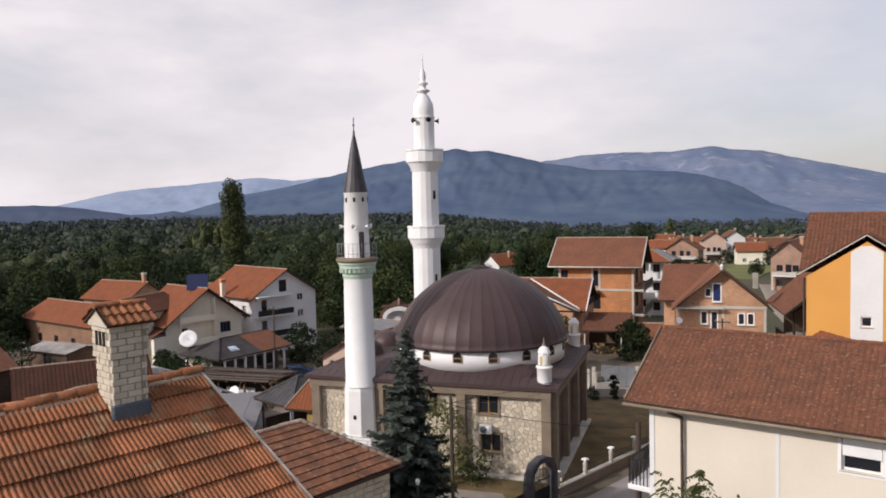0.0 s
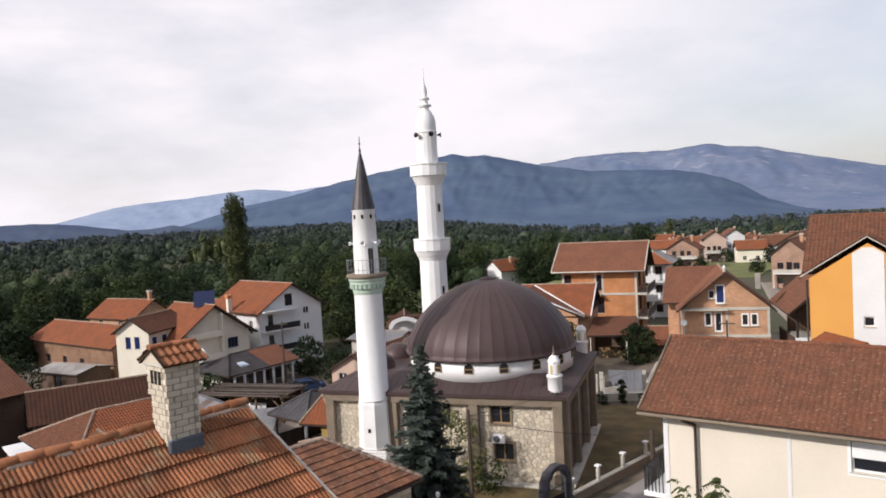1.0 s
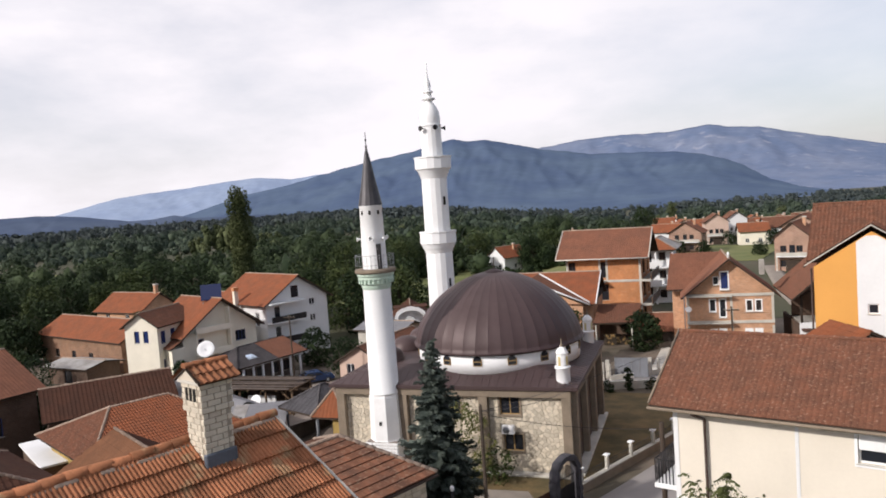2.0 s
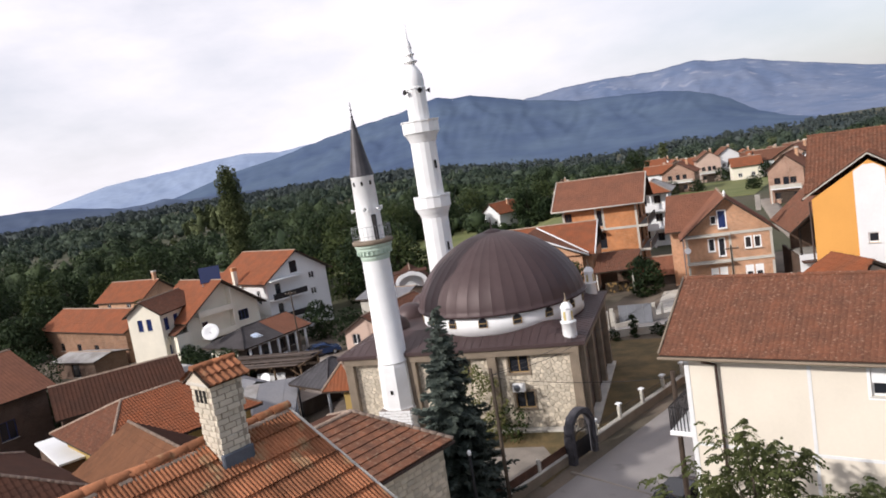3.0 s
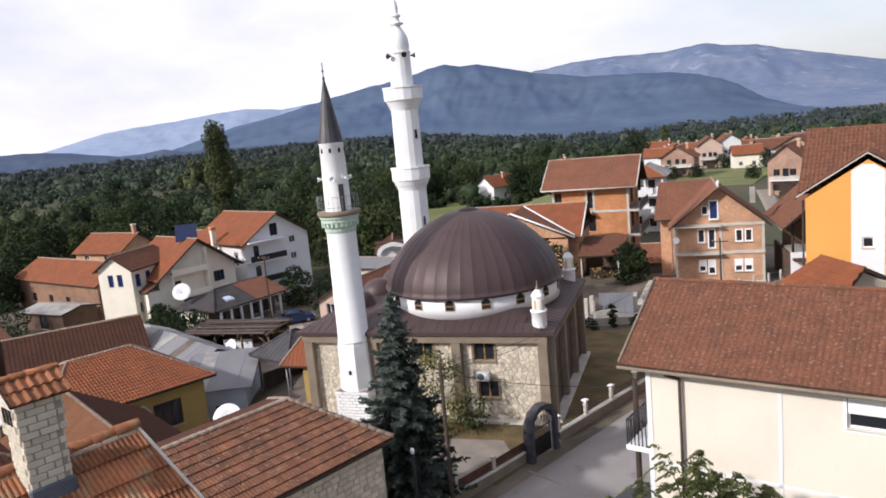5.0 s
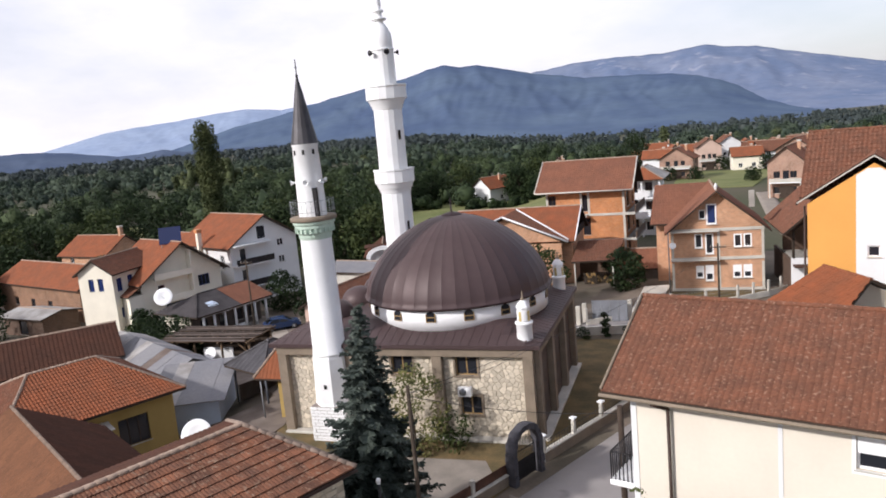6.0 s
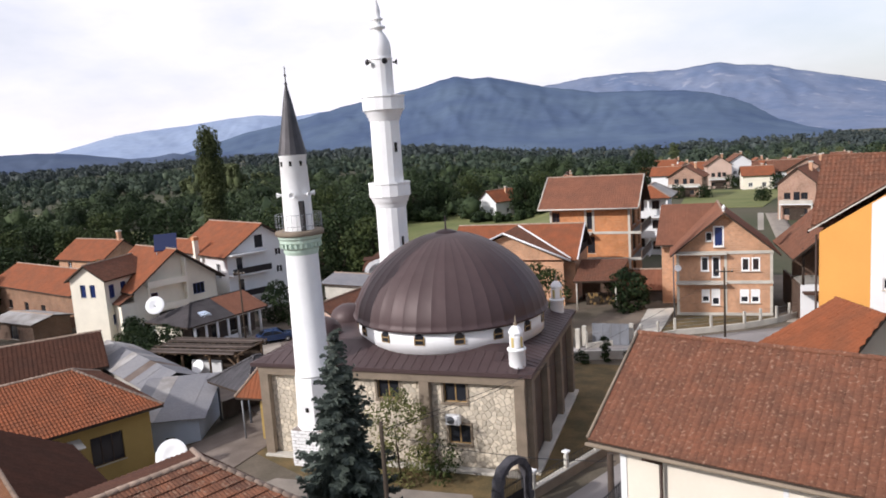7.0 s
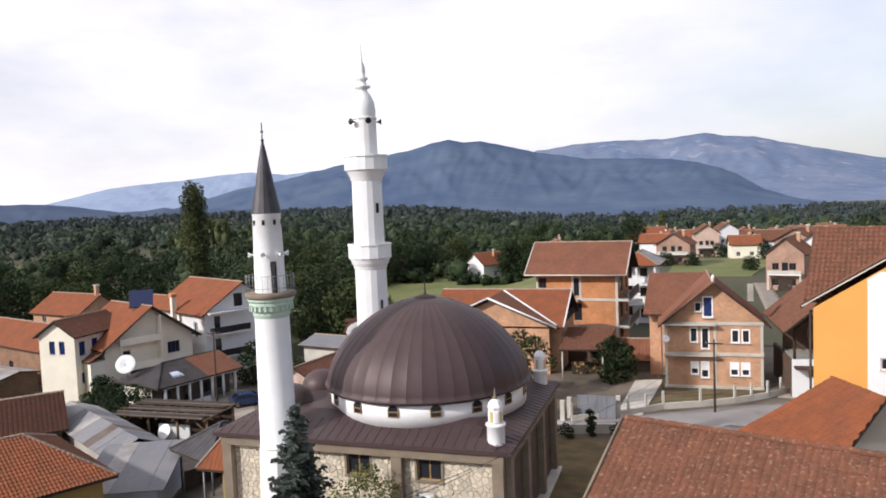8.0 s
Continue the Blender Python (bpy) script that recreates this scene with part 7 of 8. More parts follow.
# ---- the far quarter ----
FAR = [(9.6, 168, -10, 8.5, 8, 5.6, 2.7, BRICK_PINK, TILE_RUSSET, "y"), (-24.2, 182, 20, 5.5, 6, 5.6, 1.6, SALMON, TILE_ORANGE, "y"), (35.5, 142, -20, 8, 8, 7.2, 2.4, BRICK_PINK, TILE_RUSSET, "y"), (3.0, 200, -8, 8, 7, 4.8, 2.2, WHITE_WALL, TILE_ORANGE, "x"), (7.5, 212, 10, 6.5, 7, 6.0, 2.2, SALMON, TILE_ORANGE, "y"), (17.6, 206, 6, 7, 8, 7.4, 2.4, SALMON, TILE_BROWN, "y"),
       (23.8, 218, 10, 6.5, 8, 7.8, 2.2, WHITE_WALL, TILE_BROWN, "y"), (27.8, 194, 4, 8, 7, 4.4, 2.2, PALE_CREAM, TILE_ORANGE, "x"), (35.5, 200, 10, 9, 8, 5.2, 2.6, WHITE_WALL, TILE_BROWN, "x"), (45, 208, -6, 9, 8, 6.0, 2.4, PALE_CREAM, TILE_BROWN, "x"),
       (30.2, 112, -16, 6.2, 10, 6.8, 2.6, BRICK_PINK, TILE_RUSSET, "y"), (36.4, 122, -14, 6, 9, 7.4, 2.4, WHITE_WALL, TILE_BROWN, "y"), (44, 118, -10, 8, 9, 6, 2.6, PALE_CREAM, TILE_ORANGE, "x"), (52, 160, 8, 9, 8, 6, 2.5, SALMON, TILE_RUSSET, "x"),
       (-38.5, 156, -30, 6.4, 9, 4.4, 2.6, WHITE_WALL, TILE_ORANGE, "y"), (-34.5, 240, 5, 6.5, 7, 4.4, 2.4, PALE_CREAM, TILE_BROWN, "y"), (-4, 232, 0, 6, 6, 4.0, 2.0, WHITE_WALL, TILE_ORANGE, "x"),
       (13, 236, -5, 7, 7, 5.4, 2.2, WHITE_WALL, TILE_ORANGE, "x"), (31, 240, 4, 8, 7, 5.6, 2.4, SALMON, TILE_ORANGE, "y"), (41, 246, 14, 7, 7, 5.2, 2.2, WHITE_WALL, TILE_BROWN, "y"), (56, 232, 0, 9, 8, 5.6, 2.4, WHITE_WALL, TILE_ORANGE, "x"), (47, 86, -10, 9, 9, 6.2, 2.6, BRICK_PALE, TILE_BROWN, "y")]
far_rng = random.Random(21)
for i in range(13):
    FAR.append((far_rng.uniform(-2, 8) + i * 4.6, far_rng.uniform(226, 285), far_rng.uniform(-20, 20), far_rng.uniform(6, 9), far_rng.uniform(6, 8), far_rng.uniform(3.4, 6.2), far_rng.uniform(1.8, 2.6), far_rng.choice((WHITE_WALL, PALE_CREAM, SALMON, WHITE_WALL)), far_rng.choice((TILE_ORANGE, TILE_BROWN)), far_rng.choice("xy")))
for x, y, r, w_, d_, h_, rs, wm, tm, ax in FAR:
    tone = "white" if wm in (WHITE_WALL, PALE_CREAM) else "reddish"
    hh = simple_house(x, y, ground_z(x, y) - 0.2, r, w_, d_, h_, rs, wm, tm, f"{tone} far house with {'an orange' if tm is TILE_ORANGE else 'a brown'} tile roof", ax, 0.5, pitch=0.5, cols=2, group="far houses", style=WOOD if wm in (BRICK_PALE, BRICK_PINK, SALMON) else WHITE, chimney=(w_ * 0.2, d_ * 0.15, h_ + rs + 0.5))
    if h_ > 5.5:
        part("balcony", boxes((-w_ / 2 + 0.4, w_ / 2 - 0.4, -d_ / 2 - 1.1, -d_ / 2 - 0.005, 2.9, 3.1)), WHITE_WALL, hh)
        part("parapet", boxes((-w_ / 2 + 0.4, w_ / 2 - 0.4, -d_ / 2 - 1.1, -d_ / 2 - 1.0, 3.102, 3.75)), PALE_CONCRETE if wm in (SALMON, BRICK_PINK) else WHITE_WALL, hh)
        for x_ in (-w_ / 2 + 0.5, w_ / 2 - 0.5):
            part("column", boxes((x_ - 0.12, x_ + 0.12, -d_ / 2 - 1.08, -d_ / 2 - 0.84, 0, 2.9)), PALE_CONCRETE, hh)
        part("balcony_door", boxes((-0.5, 0.5, -d_ / 2 - 0.04, -d_ / 2 - 0.004, 3.11, 5.1)), GLASS, hh)
        part("garage_door", boxes((-1.2, 1.2, -d_ / 2 - 0.04, -d_ / 2 - 0.004, 0.1, 2.3)), WOOD, hh)

# ---- trees ----
ARCH_STONE = mat("blue_grey_stone", (0.075, 0.072, 0.082), 0.85, vary=0.35, scale=3, fine=14, bump=0.5)


def spruce(x, y, height, spread, seed):
    """A blue spruce: whorls of drooping boughs, each set with short needle sprays."""
    rng = np.random.default_rng(seed)
    t = thing("spruce_tree", pose(x, y, ground_z(x, y)), "tall dense blue-green spruce in the mosque yard", "tree")
    part("trunk", tube(bmesh.new(), (0, 0, -0.3), (0, 0, height * 0.96), 0.22, 8, 0.03), BARK, t)
    verts, faces = [], []
    boughs = bmesh.new()
    levels = 40
    for li in range(levels):
        f = (li + 0.5) / levels
        z = height * (0.06 + 0.92 * f)
        reach = spread * (1 - f) ** 0.85 * rng.uniform(0.85, 1.12) + 0.15
        n = int(5 + 9 * (1 - f))
        for b in range(n):
            a = 2 * math.pi * (b + rng.uniform(-0.35, 0.35)) / n + li * 0.7
            r = reach * rng.uniform(0.62, 1.15)
            u = np.array((math.cos(a), math.sin(a), 0.0))
            s = np.array((-math.sin(a), math.cos(a), 0.0))
            zb = z + rng.uniform(-0.9, 0.9) * height / levels
            tip = u * r + (0, 0, zb + r * rng.uniform(-0.42, 0.02) + 0.1)
            base = np.array((0, 0, zb))
            if b % 2 == 0 and r > 0.5:
                tube(boughs, base, tip, 0.025, 4, 0.008)
            k = max(5, int(r * 15))
            for i in range(k):
                q = (i + rng.uniform(0.2, 1)) / k
                p = base + (tip - base) * q + (0, 0, 0.22 * q * q * r * 0.4 + rng.normal() * 0.05)
                wide = 0.34 * (1.12 - q) * min(1.4, r) + 0.10
                for side in (-1, 1):
                    d = u * 0.6 + s * side * rng.uniform(0.5, 1.1) + np.array((0, 0, rng.uniform(-0.45, 0.2)))
                    d /= np.linalg.norm(d)
                    e = p + d * wide * rng.uniform(0.6, 1.3)
                    nrm = np.cross(d, (0, 0, 1)) * 0.05 * rng.uniform(0.7, 1.4)
                    up = np.array((0, 0, 0.05))
                    c = len(verts)
                    verts.extend((p + nrm + up * rng.uniform(0, 1), p - nrm, e - nrm * 0.6, e + nrm * 0.6 + up))
                    faces.append((c, c + 1, c + 2, c + 3))
                    c = len(verts)
                    verts.extend((p + up, p - up, e - up * 0.7, e + up * 0.7))
                    faces.append((c, c + 1, c + 2, c + 3))
    part("boughs", boughs, BARK, t)
    me = bpy.data.meshes.new("needles")
    me.from_pydata([tuple(v) for v in verts], [], faces)
    me.materials.append(NEEDLE)
    ob = new("needles", me)
    ob.parent = t
    return t


spruce(-0.75, -12.0, 11.1, 2.75, 5)


def drooping_tree(x, y, z, height, spread, seed):
    """A loose street tree: spreading limbs hung with drooping sprays of leaflets."""
    rng = np.random.default_rng(seed)
    t = thing("street_tree", pose(x, y, z), "loose olive-green tree with drooping sprays of leaflets before the cream house", "tree")
    bm = bmesh.new()
    tube(bm, (0, 0, -0.3), (0.05, 0.1, height * 0.45), 0.13, 8, 0.08)
    limbs = []
    for i in range(30):
        a, f = i * 2.4 + rng.uniform(-0.3, 0.3), (i + 1) / 30
        reach = spread * rng.uniform(0.55, 1.1) * (1 - 0.86 * max(0, f - 0.3) / 0.7)
        root = np.array((0.03, 0.05, height * (0.22 + 0.25 * f)))
        top = np.array((reach * math.cos(a), reach * math.sin(a), height * (0.46 + 0.5 * f * rng.uniform(0.75, 1.1))))
        mid = root * 0.5 + top * 0.5 + (0, 0, 0.35 * rng.uniform(0.2, 1))
        tube(bm, root, mid, 0.035, 5, 0.022)
        tube(bm, mid, top, 0.022, 5, 0.008)
        limbs.append((root, mid, top))
    part("trunk", bm, BARK, t)
    verts, faces = [], []
    for root, mid, top in limbs:
        long = np.linalg.norm(top - mid)
        for k in range(int(14 + 14 * long)):
            q = rng.uniform(0.0, 1.08)
            p = mid + (top - mid) * q + rng.normal(size=3) * 0.12
            out = (top - root) / np.linalg.norm(top - root)
            d = out * 0.8 + rng.normal(size=3) * 0.55
            d[2] = abs(d[2]) * 0.4
            d /= np.linalg.norm(d)
            ln = rng.uniform(0.3, 0.62)
            for j in range(12):
                g = (j + 1) / 12
                c0 = p + d * ln * g + (0, 0, -0.75 * ln * g * g)
                side = np.array((-d[1], d[0], 0)) * (1 if j % 2 else -1)
                e = c0 + side * rng.uniform(0.08, 0.15) + d * 0.05 + (0, 0, -rng.uniform(0.06, 0.14))
                wv = d * 0.034 + np.array((0, 0, 0.012))
                c = len(verts)
                m = (c0 + e) / 2
                verts.extend((c0, m + wv, e, m - wv))
                faces.append((c, c + 1, c + 2, c + 3))
    me = bpy.data.meshes.new("leaves")
    me.from_pydata([tuple(v) for v in verts], [], faces)
    me.materials.append(LEAF_OLIVE)
    ob = new("leaves", me)
    ob.parent = t
    return t


drooping_tree(12.6, -23.0, 2.2, 7.2, 3.9, 9)
drooping_tree(15.8, -23.8, 2.2, 4.6, 2.4, 19)

tree("poplar_tree", -72.5, 79.0, 26.5, 2.55, "tall narrow poplar standing alone", LEAF_POPLAR, 2, 0.45, 0.08, 17000, 0.24, True, 60)
tree("young_tree", -2.7, -2.3, 5.6, 2.0, "yellowing olive-green young tree against the stone wall", LEAF_LIGHT, 7, 0.07, 0.12, 2600, 0.1)
tree("shrub", -0.7, -1.6, 2.3, 1.3, "small green shrub at the foot of the stone wall", LEAF, 8, 0.05, 0.1, 600, 0.11)
tree("young_tree", -1.6, 30.0, 6.6, 2.6, "leafy green tree behind the mosque", LEAF, 13, 0.15, 0.2, 1900, 0.2)
tree("shrub", 5.8, 38.2, 4.4, 2.25, "dense dark shrub between the houses", LEAF_DARK, 14, 0.15, 0.03, 2000, 0.2)
simple_house(7.2, 44.4, -0.6, 2, 5.0, 4.2, 2.0, 1.5, RENDER_AND_SHADE, TILE_RUSSET, "low outbuilding with a russet tile roof behind the shrub", name="outbuilding", openings={"front": [(1.4, 0.2, 0.9, 1.6, 0)], "right": []}, style=WOOD, over=0.4)
tree("shrub", -39.5, 20.0, 3.6, 3.2, "broad dark shrub beside the white house", LEAF_DARK, 15, 0.12, 0.05, 2200, 0.2)
tree("shrub", -45.0, 24.0, 3.0, 2.4, "green shrub beside the white house", LEAF, 16, 0.1, 0.05, 1200, 0.2)
tree("young_tree", -31.0, 38.5, 4.2, 2.6, "dark bushy tree by the parked car", LEAF_DARK, 17, 0.15, 0.1, 1700, 0.2)
tree("young_tree", -37.5, 42.5, 5.0, 2.8, "dark bushy tree below the white house", LEAF_DARK, 18, 0.15, 0.1, 1700, 0.22)
tree("young_tree", -76.0, 53.5, 6.5, 2.2, "young tree before the orange roof", LEAF, 20, 0.12, 0.15, 1200, 0.22)
tree("cypress", 5.6, 20.6, 2.2, 0.5, "small dark cypress by the yard wall", LEAF_DARK, 21, 0.06, 0.05, 500, 0.12, True, 8)
for i, (x, y) in enumerate(((3.9, 20.1), (7.6, 21.2), (8.8, 21.4))):
    tree("shrub", x, y, 1.1, 0.8, "low clipped shrub along the yard wall", LEAF_DARK, 40 + i, 0.05, 0.02, 350, 0.1, clumps=8)
WOODS = [(-33, 62, 11, 5), (-40, 66, 12, 5.5), (-37, 72, 12, 5), (-47, 72, 12, 5.5), (-56, 74, 11, 5), (-44, 80, 13, 6), (-62, 84, 11, 5.5), (-8, 140, 9, 4.5), (-30, 150, 10, 4.0), (-26.5, 155, 10.5, 4.2), (-31.5, 158, 9, 4), (-24.5, 147, 6.0, 3.0),
         (-50, 166, 11, 5.5), (-57, 160, 10, 5), (-62, 152, 11, 5.5), (-70, 120, 12, 6), (-86, 100, 11, 5.5), (-95, 92, 11, 5.5), (-104, 84, 11, 5.5), (-112, 74, 10, 5), (-122, 66, 10, 5.5), (-92, 70, 9, 4.5), (-108, 96, 12, 6), (-80, 128, 12, 6), (-64, 140, 11, 6), (-98, 56, 8, 4.5), (-88, 40, 7, 4), (-108, 64, 10, 5), (-116, 58, 10, 5), (-126, 80, 10, 5.5), (-102, 74, 9, 4.5), (-4.5, 214, 13, 4.5)]
for i, (x, y, hh, sp) in enumerate(WOODS):
    tree("tree", x, y, hh, sp, "broad dark green tree at the edge of the village", (LEAF, LEAF_DARK, LEAF_DARK)[i % 3], 60 + i, 0.3, 0.05, 4200, 0.3, clumps=26)
tree("poplar_tree", 2.0, 300.0, 15.0, 2.6, "pale narrow poplar beyond the far houses", LEAF_HEDGE, 33, 0.3, 0.1, 2600, 0.4, True, 18)


def woodland(name, label, areas, count, seed, hrange, material, keep_out=(), leaves=0, size=0.5, slim=1.0):
    """Many tree crowns joined, for woods too dense to count: uneven clumps of leaf sprays round small inner crowns."""
    rng = np.random.default_rng(seed)
    ico = bmesh.new()
    bmesh.ops.create_icosphere(ico, subdivisions=1, radius=1.0)
    base = np.array([v.co[:] for v in ico.verts])
    tri = np.array([[v.index for v in f.verts] for f in ico.faces])
    ico.free()
    verts, faces, cs, rs = [], [], [], []
    made = 0
    weights = np.array([(b - a) * (d - c) for a, b, c, d in areas], float)
    while made < count:
        x0, x1, y0, y1 = areas[rng.choice(len(areas), p=weights / weights.sum())]
        x, y = rng.uniform(x0, x1), rng.uniform(y0, y1)
        if any(a < x < b and c < y < d for a, b, c, d in keep_out):
            continue
        if noise.noise(Vector((x * 0.009, y * 0.009, seed))) < -0.25:
            continue
        made += 1
        hgt = rng.uniform(*hrange) * (1.3 if noise.noise(Vector((x * 0.02, y * 0.02, 9))) > 0.15 else 0.8)
        r = hgt * rng.uniform(0.40, 0.62) * slim
        c = np.array((x, y, ground_z(x, y) + hgt * 0.42))
        lump = 1 + 0.3 * rng.normal(size=len(base)).clip(-1.5, 1.5)
        faces.append(tri + len(base) * len(verts))
        verts.append(c + base * np.array((r * 0.62, r * 0.62, hgt * 0.36)) * lump[:, None])
        for k in range(5):
            a, f = rng.uniform(0, 6.28), (k + rng.uniform(0.1, 0.9)) / 5
            q = r * rng.uniform(0.25, 0.75) * math.sin(math.pi * (0.2 + 0.7 * f))
            w = r * rng.uniform(0.34, 0.62)
            cs.append((x + q * math.cos(a), y + q * math.sin(a), c[2] + hgt * (-0.34 + 0.8 * f)))
            rs.append((w, w, max(w * 0.7, hgt * 0.12)))
    co, fc = np.concatenate(verts), np.concatenate(faces)
    me = bpy.data.meshes.new(name)
    me.vertices.add(len(co))
    me.vertices.foreach_set("co", co.ravel())
    me.loops.add(len(fc) * 3)
    me.loops.foreach_set("vertex_index", fc.ravel())
    me.polygons.add(len(fc))
    me.polygons.foreach_set("loop_start", np.arange(len(fc)) * 3)
    me.update(calc_edges=True)
    me.materials.append(material)
    tagged(new(name, me), label, "trees", kind="stuff")
    me = leaf_mesh(name, cs, rs, leaves, size, seed, 0.7, 0.9, 0.32)
    me.materials.append(material)
    tagged(new("foliage", me), "leaf sprays of " + label, "foliage", kind="stuff")


clear = [(-66, -5, 90, 148), (-44, -32, 140, 166), (0, 62, 60, 200), (-335, -195, 160, 228), (-12, 62, 195, 256), (-40, -14, 165, 252), (-46, 12, 252, 306), (-150, -106, 108, 140)]
woodland("woods", "dense dark green woods beyond the village", [(-260, -100, 62, 230), (-105, -40, 84, 230), (-180, -12, 175, 330), (62, 150, 90, 330), (-12, 70, 256, 330)], 1250, 1, (4.5, 9), LEAF_FAR, clear, 330000, 0.36)
woodland("woods", "wide dark green woods on the plain", [(-560, 260, 330, 700), (-480, -260, 60, 330)], 2600, 2, (5, 9.5), LEAF_MID, clear, 280000, 0.62)
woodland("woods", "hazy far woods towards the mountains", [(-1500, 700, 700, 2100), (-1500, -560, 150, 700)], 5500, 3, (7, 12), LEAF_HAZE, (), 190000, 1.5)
woodland("hedge", "sunlit pale green bushes among the woods", [(-150, 40, 268, 290), (-60, 80, 325, 350), (12, 80, 262, 275), (-230, -150, 240, 262), (-200, 200, 420, 440)], 170, 4, (4, 7), LEAF_HEDGE, clear, 36000, 0.42)
woodland("poplar_row", "row of pale poplars in the woods", [(-255, -150, 300, 312)], 42, 5, (11, 14), LEAF_HEDGE, (), 14000, 0.6, 0.4)
woodland("hedge", "low dark hedge along the meadow", [(-42, -18, 139, 143), (-66, -44, 143, 148)], 26, 6, (2.0, 3.4), LEAF_DARK, (), 9000, 0.3, 1.5)
for i, (x, y, hh, sp) in enumerate(((-50.3, 31.2, 3.0, 1.9), (-48.0, 28.5, 2.6, 1.8), (-43.5, 17.5, 3.2, 2.2), (-60.5, 14.5, 4.0, 2.5), (-66.5, 17.5, 4.5, 2.6), (-70, 26, 5, 3.0), (-36.2, 22.4, 2.4, 1.8), (-42.2, 26.2, 3.4, 2.6), (-44.0, 24.6, 3.0, 2.2), (-53.5, 12.5, 3.4, 2.3), (-57.0, 16.5, 3.2, 2.2), (-50.5, 17.5, 3.0, 2.0))):
    tree("shrub", x, y, hh, sp, "dark green bush in the lower yards", LEAF_DARK, 140 + i, 0.1, 0.04, 1500, 0.19)


def woodpile(x, y, z, rot, n, rows, label):
    """Split logs stacked on the ground."""
    rng = random.Random(3)
    t = thing("woodpile", pose(x, y, z, 0, 0, rot), label, "woodpile")
    for r in range(rows):
        for i in range(n - r % 2):
            rad = rng.uniform(0.09, 0.14)
            part("log", tube(bmesh.new(), ((i + 0.5 * (r % 2)) * 0.26, rng.uniform(-0.06, 0.06) - 0.5, 0.13 + r * 0.22), ((i + 0.5 * (r % 2)) * 0.26, rng.uniform(-0.06, 0.06) + 0.5, 0.13 + r * 0.22), rad, 7), WOOD_PALE if rng.random() < 0.3 else BARK, t)
    return t


woodpile(1.3, 40.4, 0.0, 12, 12, 5, "stacked split firewood beside the lean-to")

for i, (x, y, hh, sp) in enumerate(((7.2, 160, 3.5, 2.4), (13.5, 161, 3.0, 2.2), (21.5, 199, 4.0, 2.6), (32.5, 187, 4.5, 2.6), (26, 146, 3, 2.2), (38, 184, 5, 3), (12, 192, 4, 2.5), (41, 130, 5, 3))):
    tree("shrub", x, y, hh, sp, "dark green bush among the far houses", LEAF_DARK, 170 + i, 0.1, 0.04, 900, 0.24)

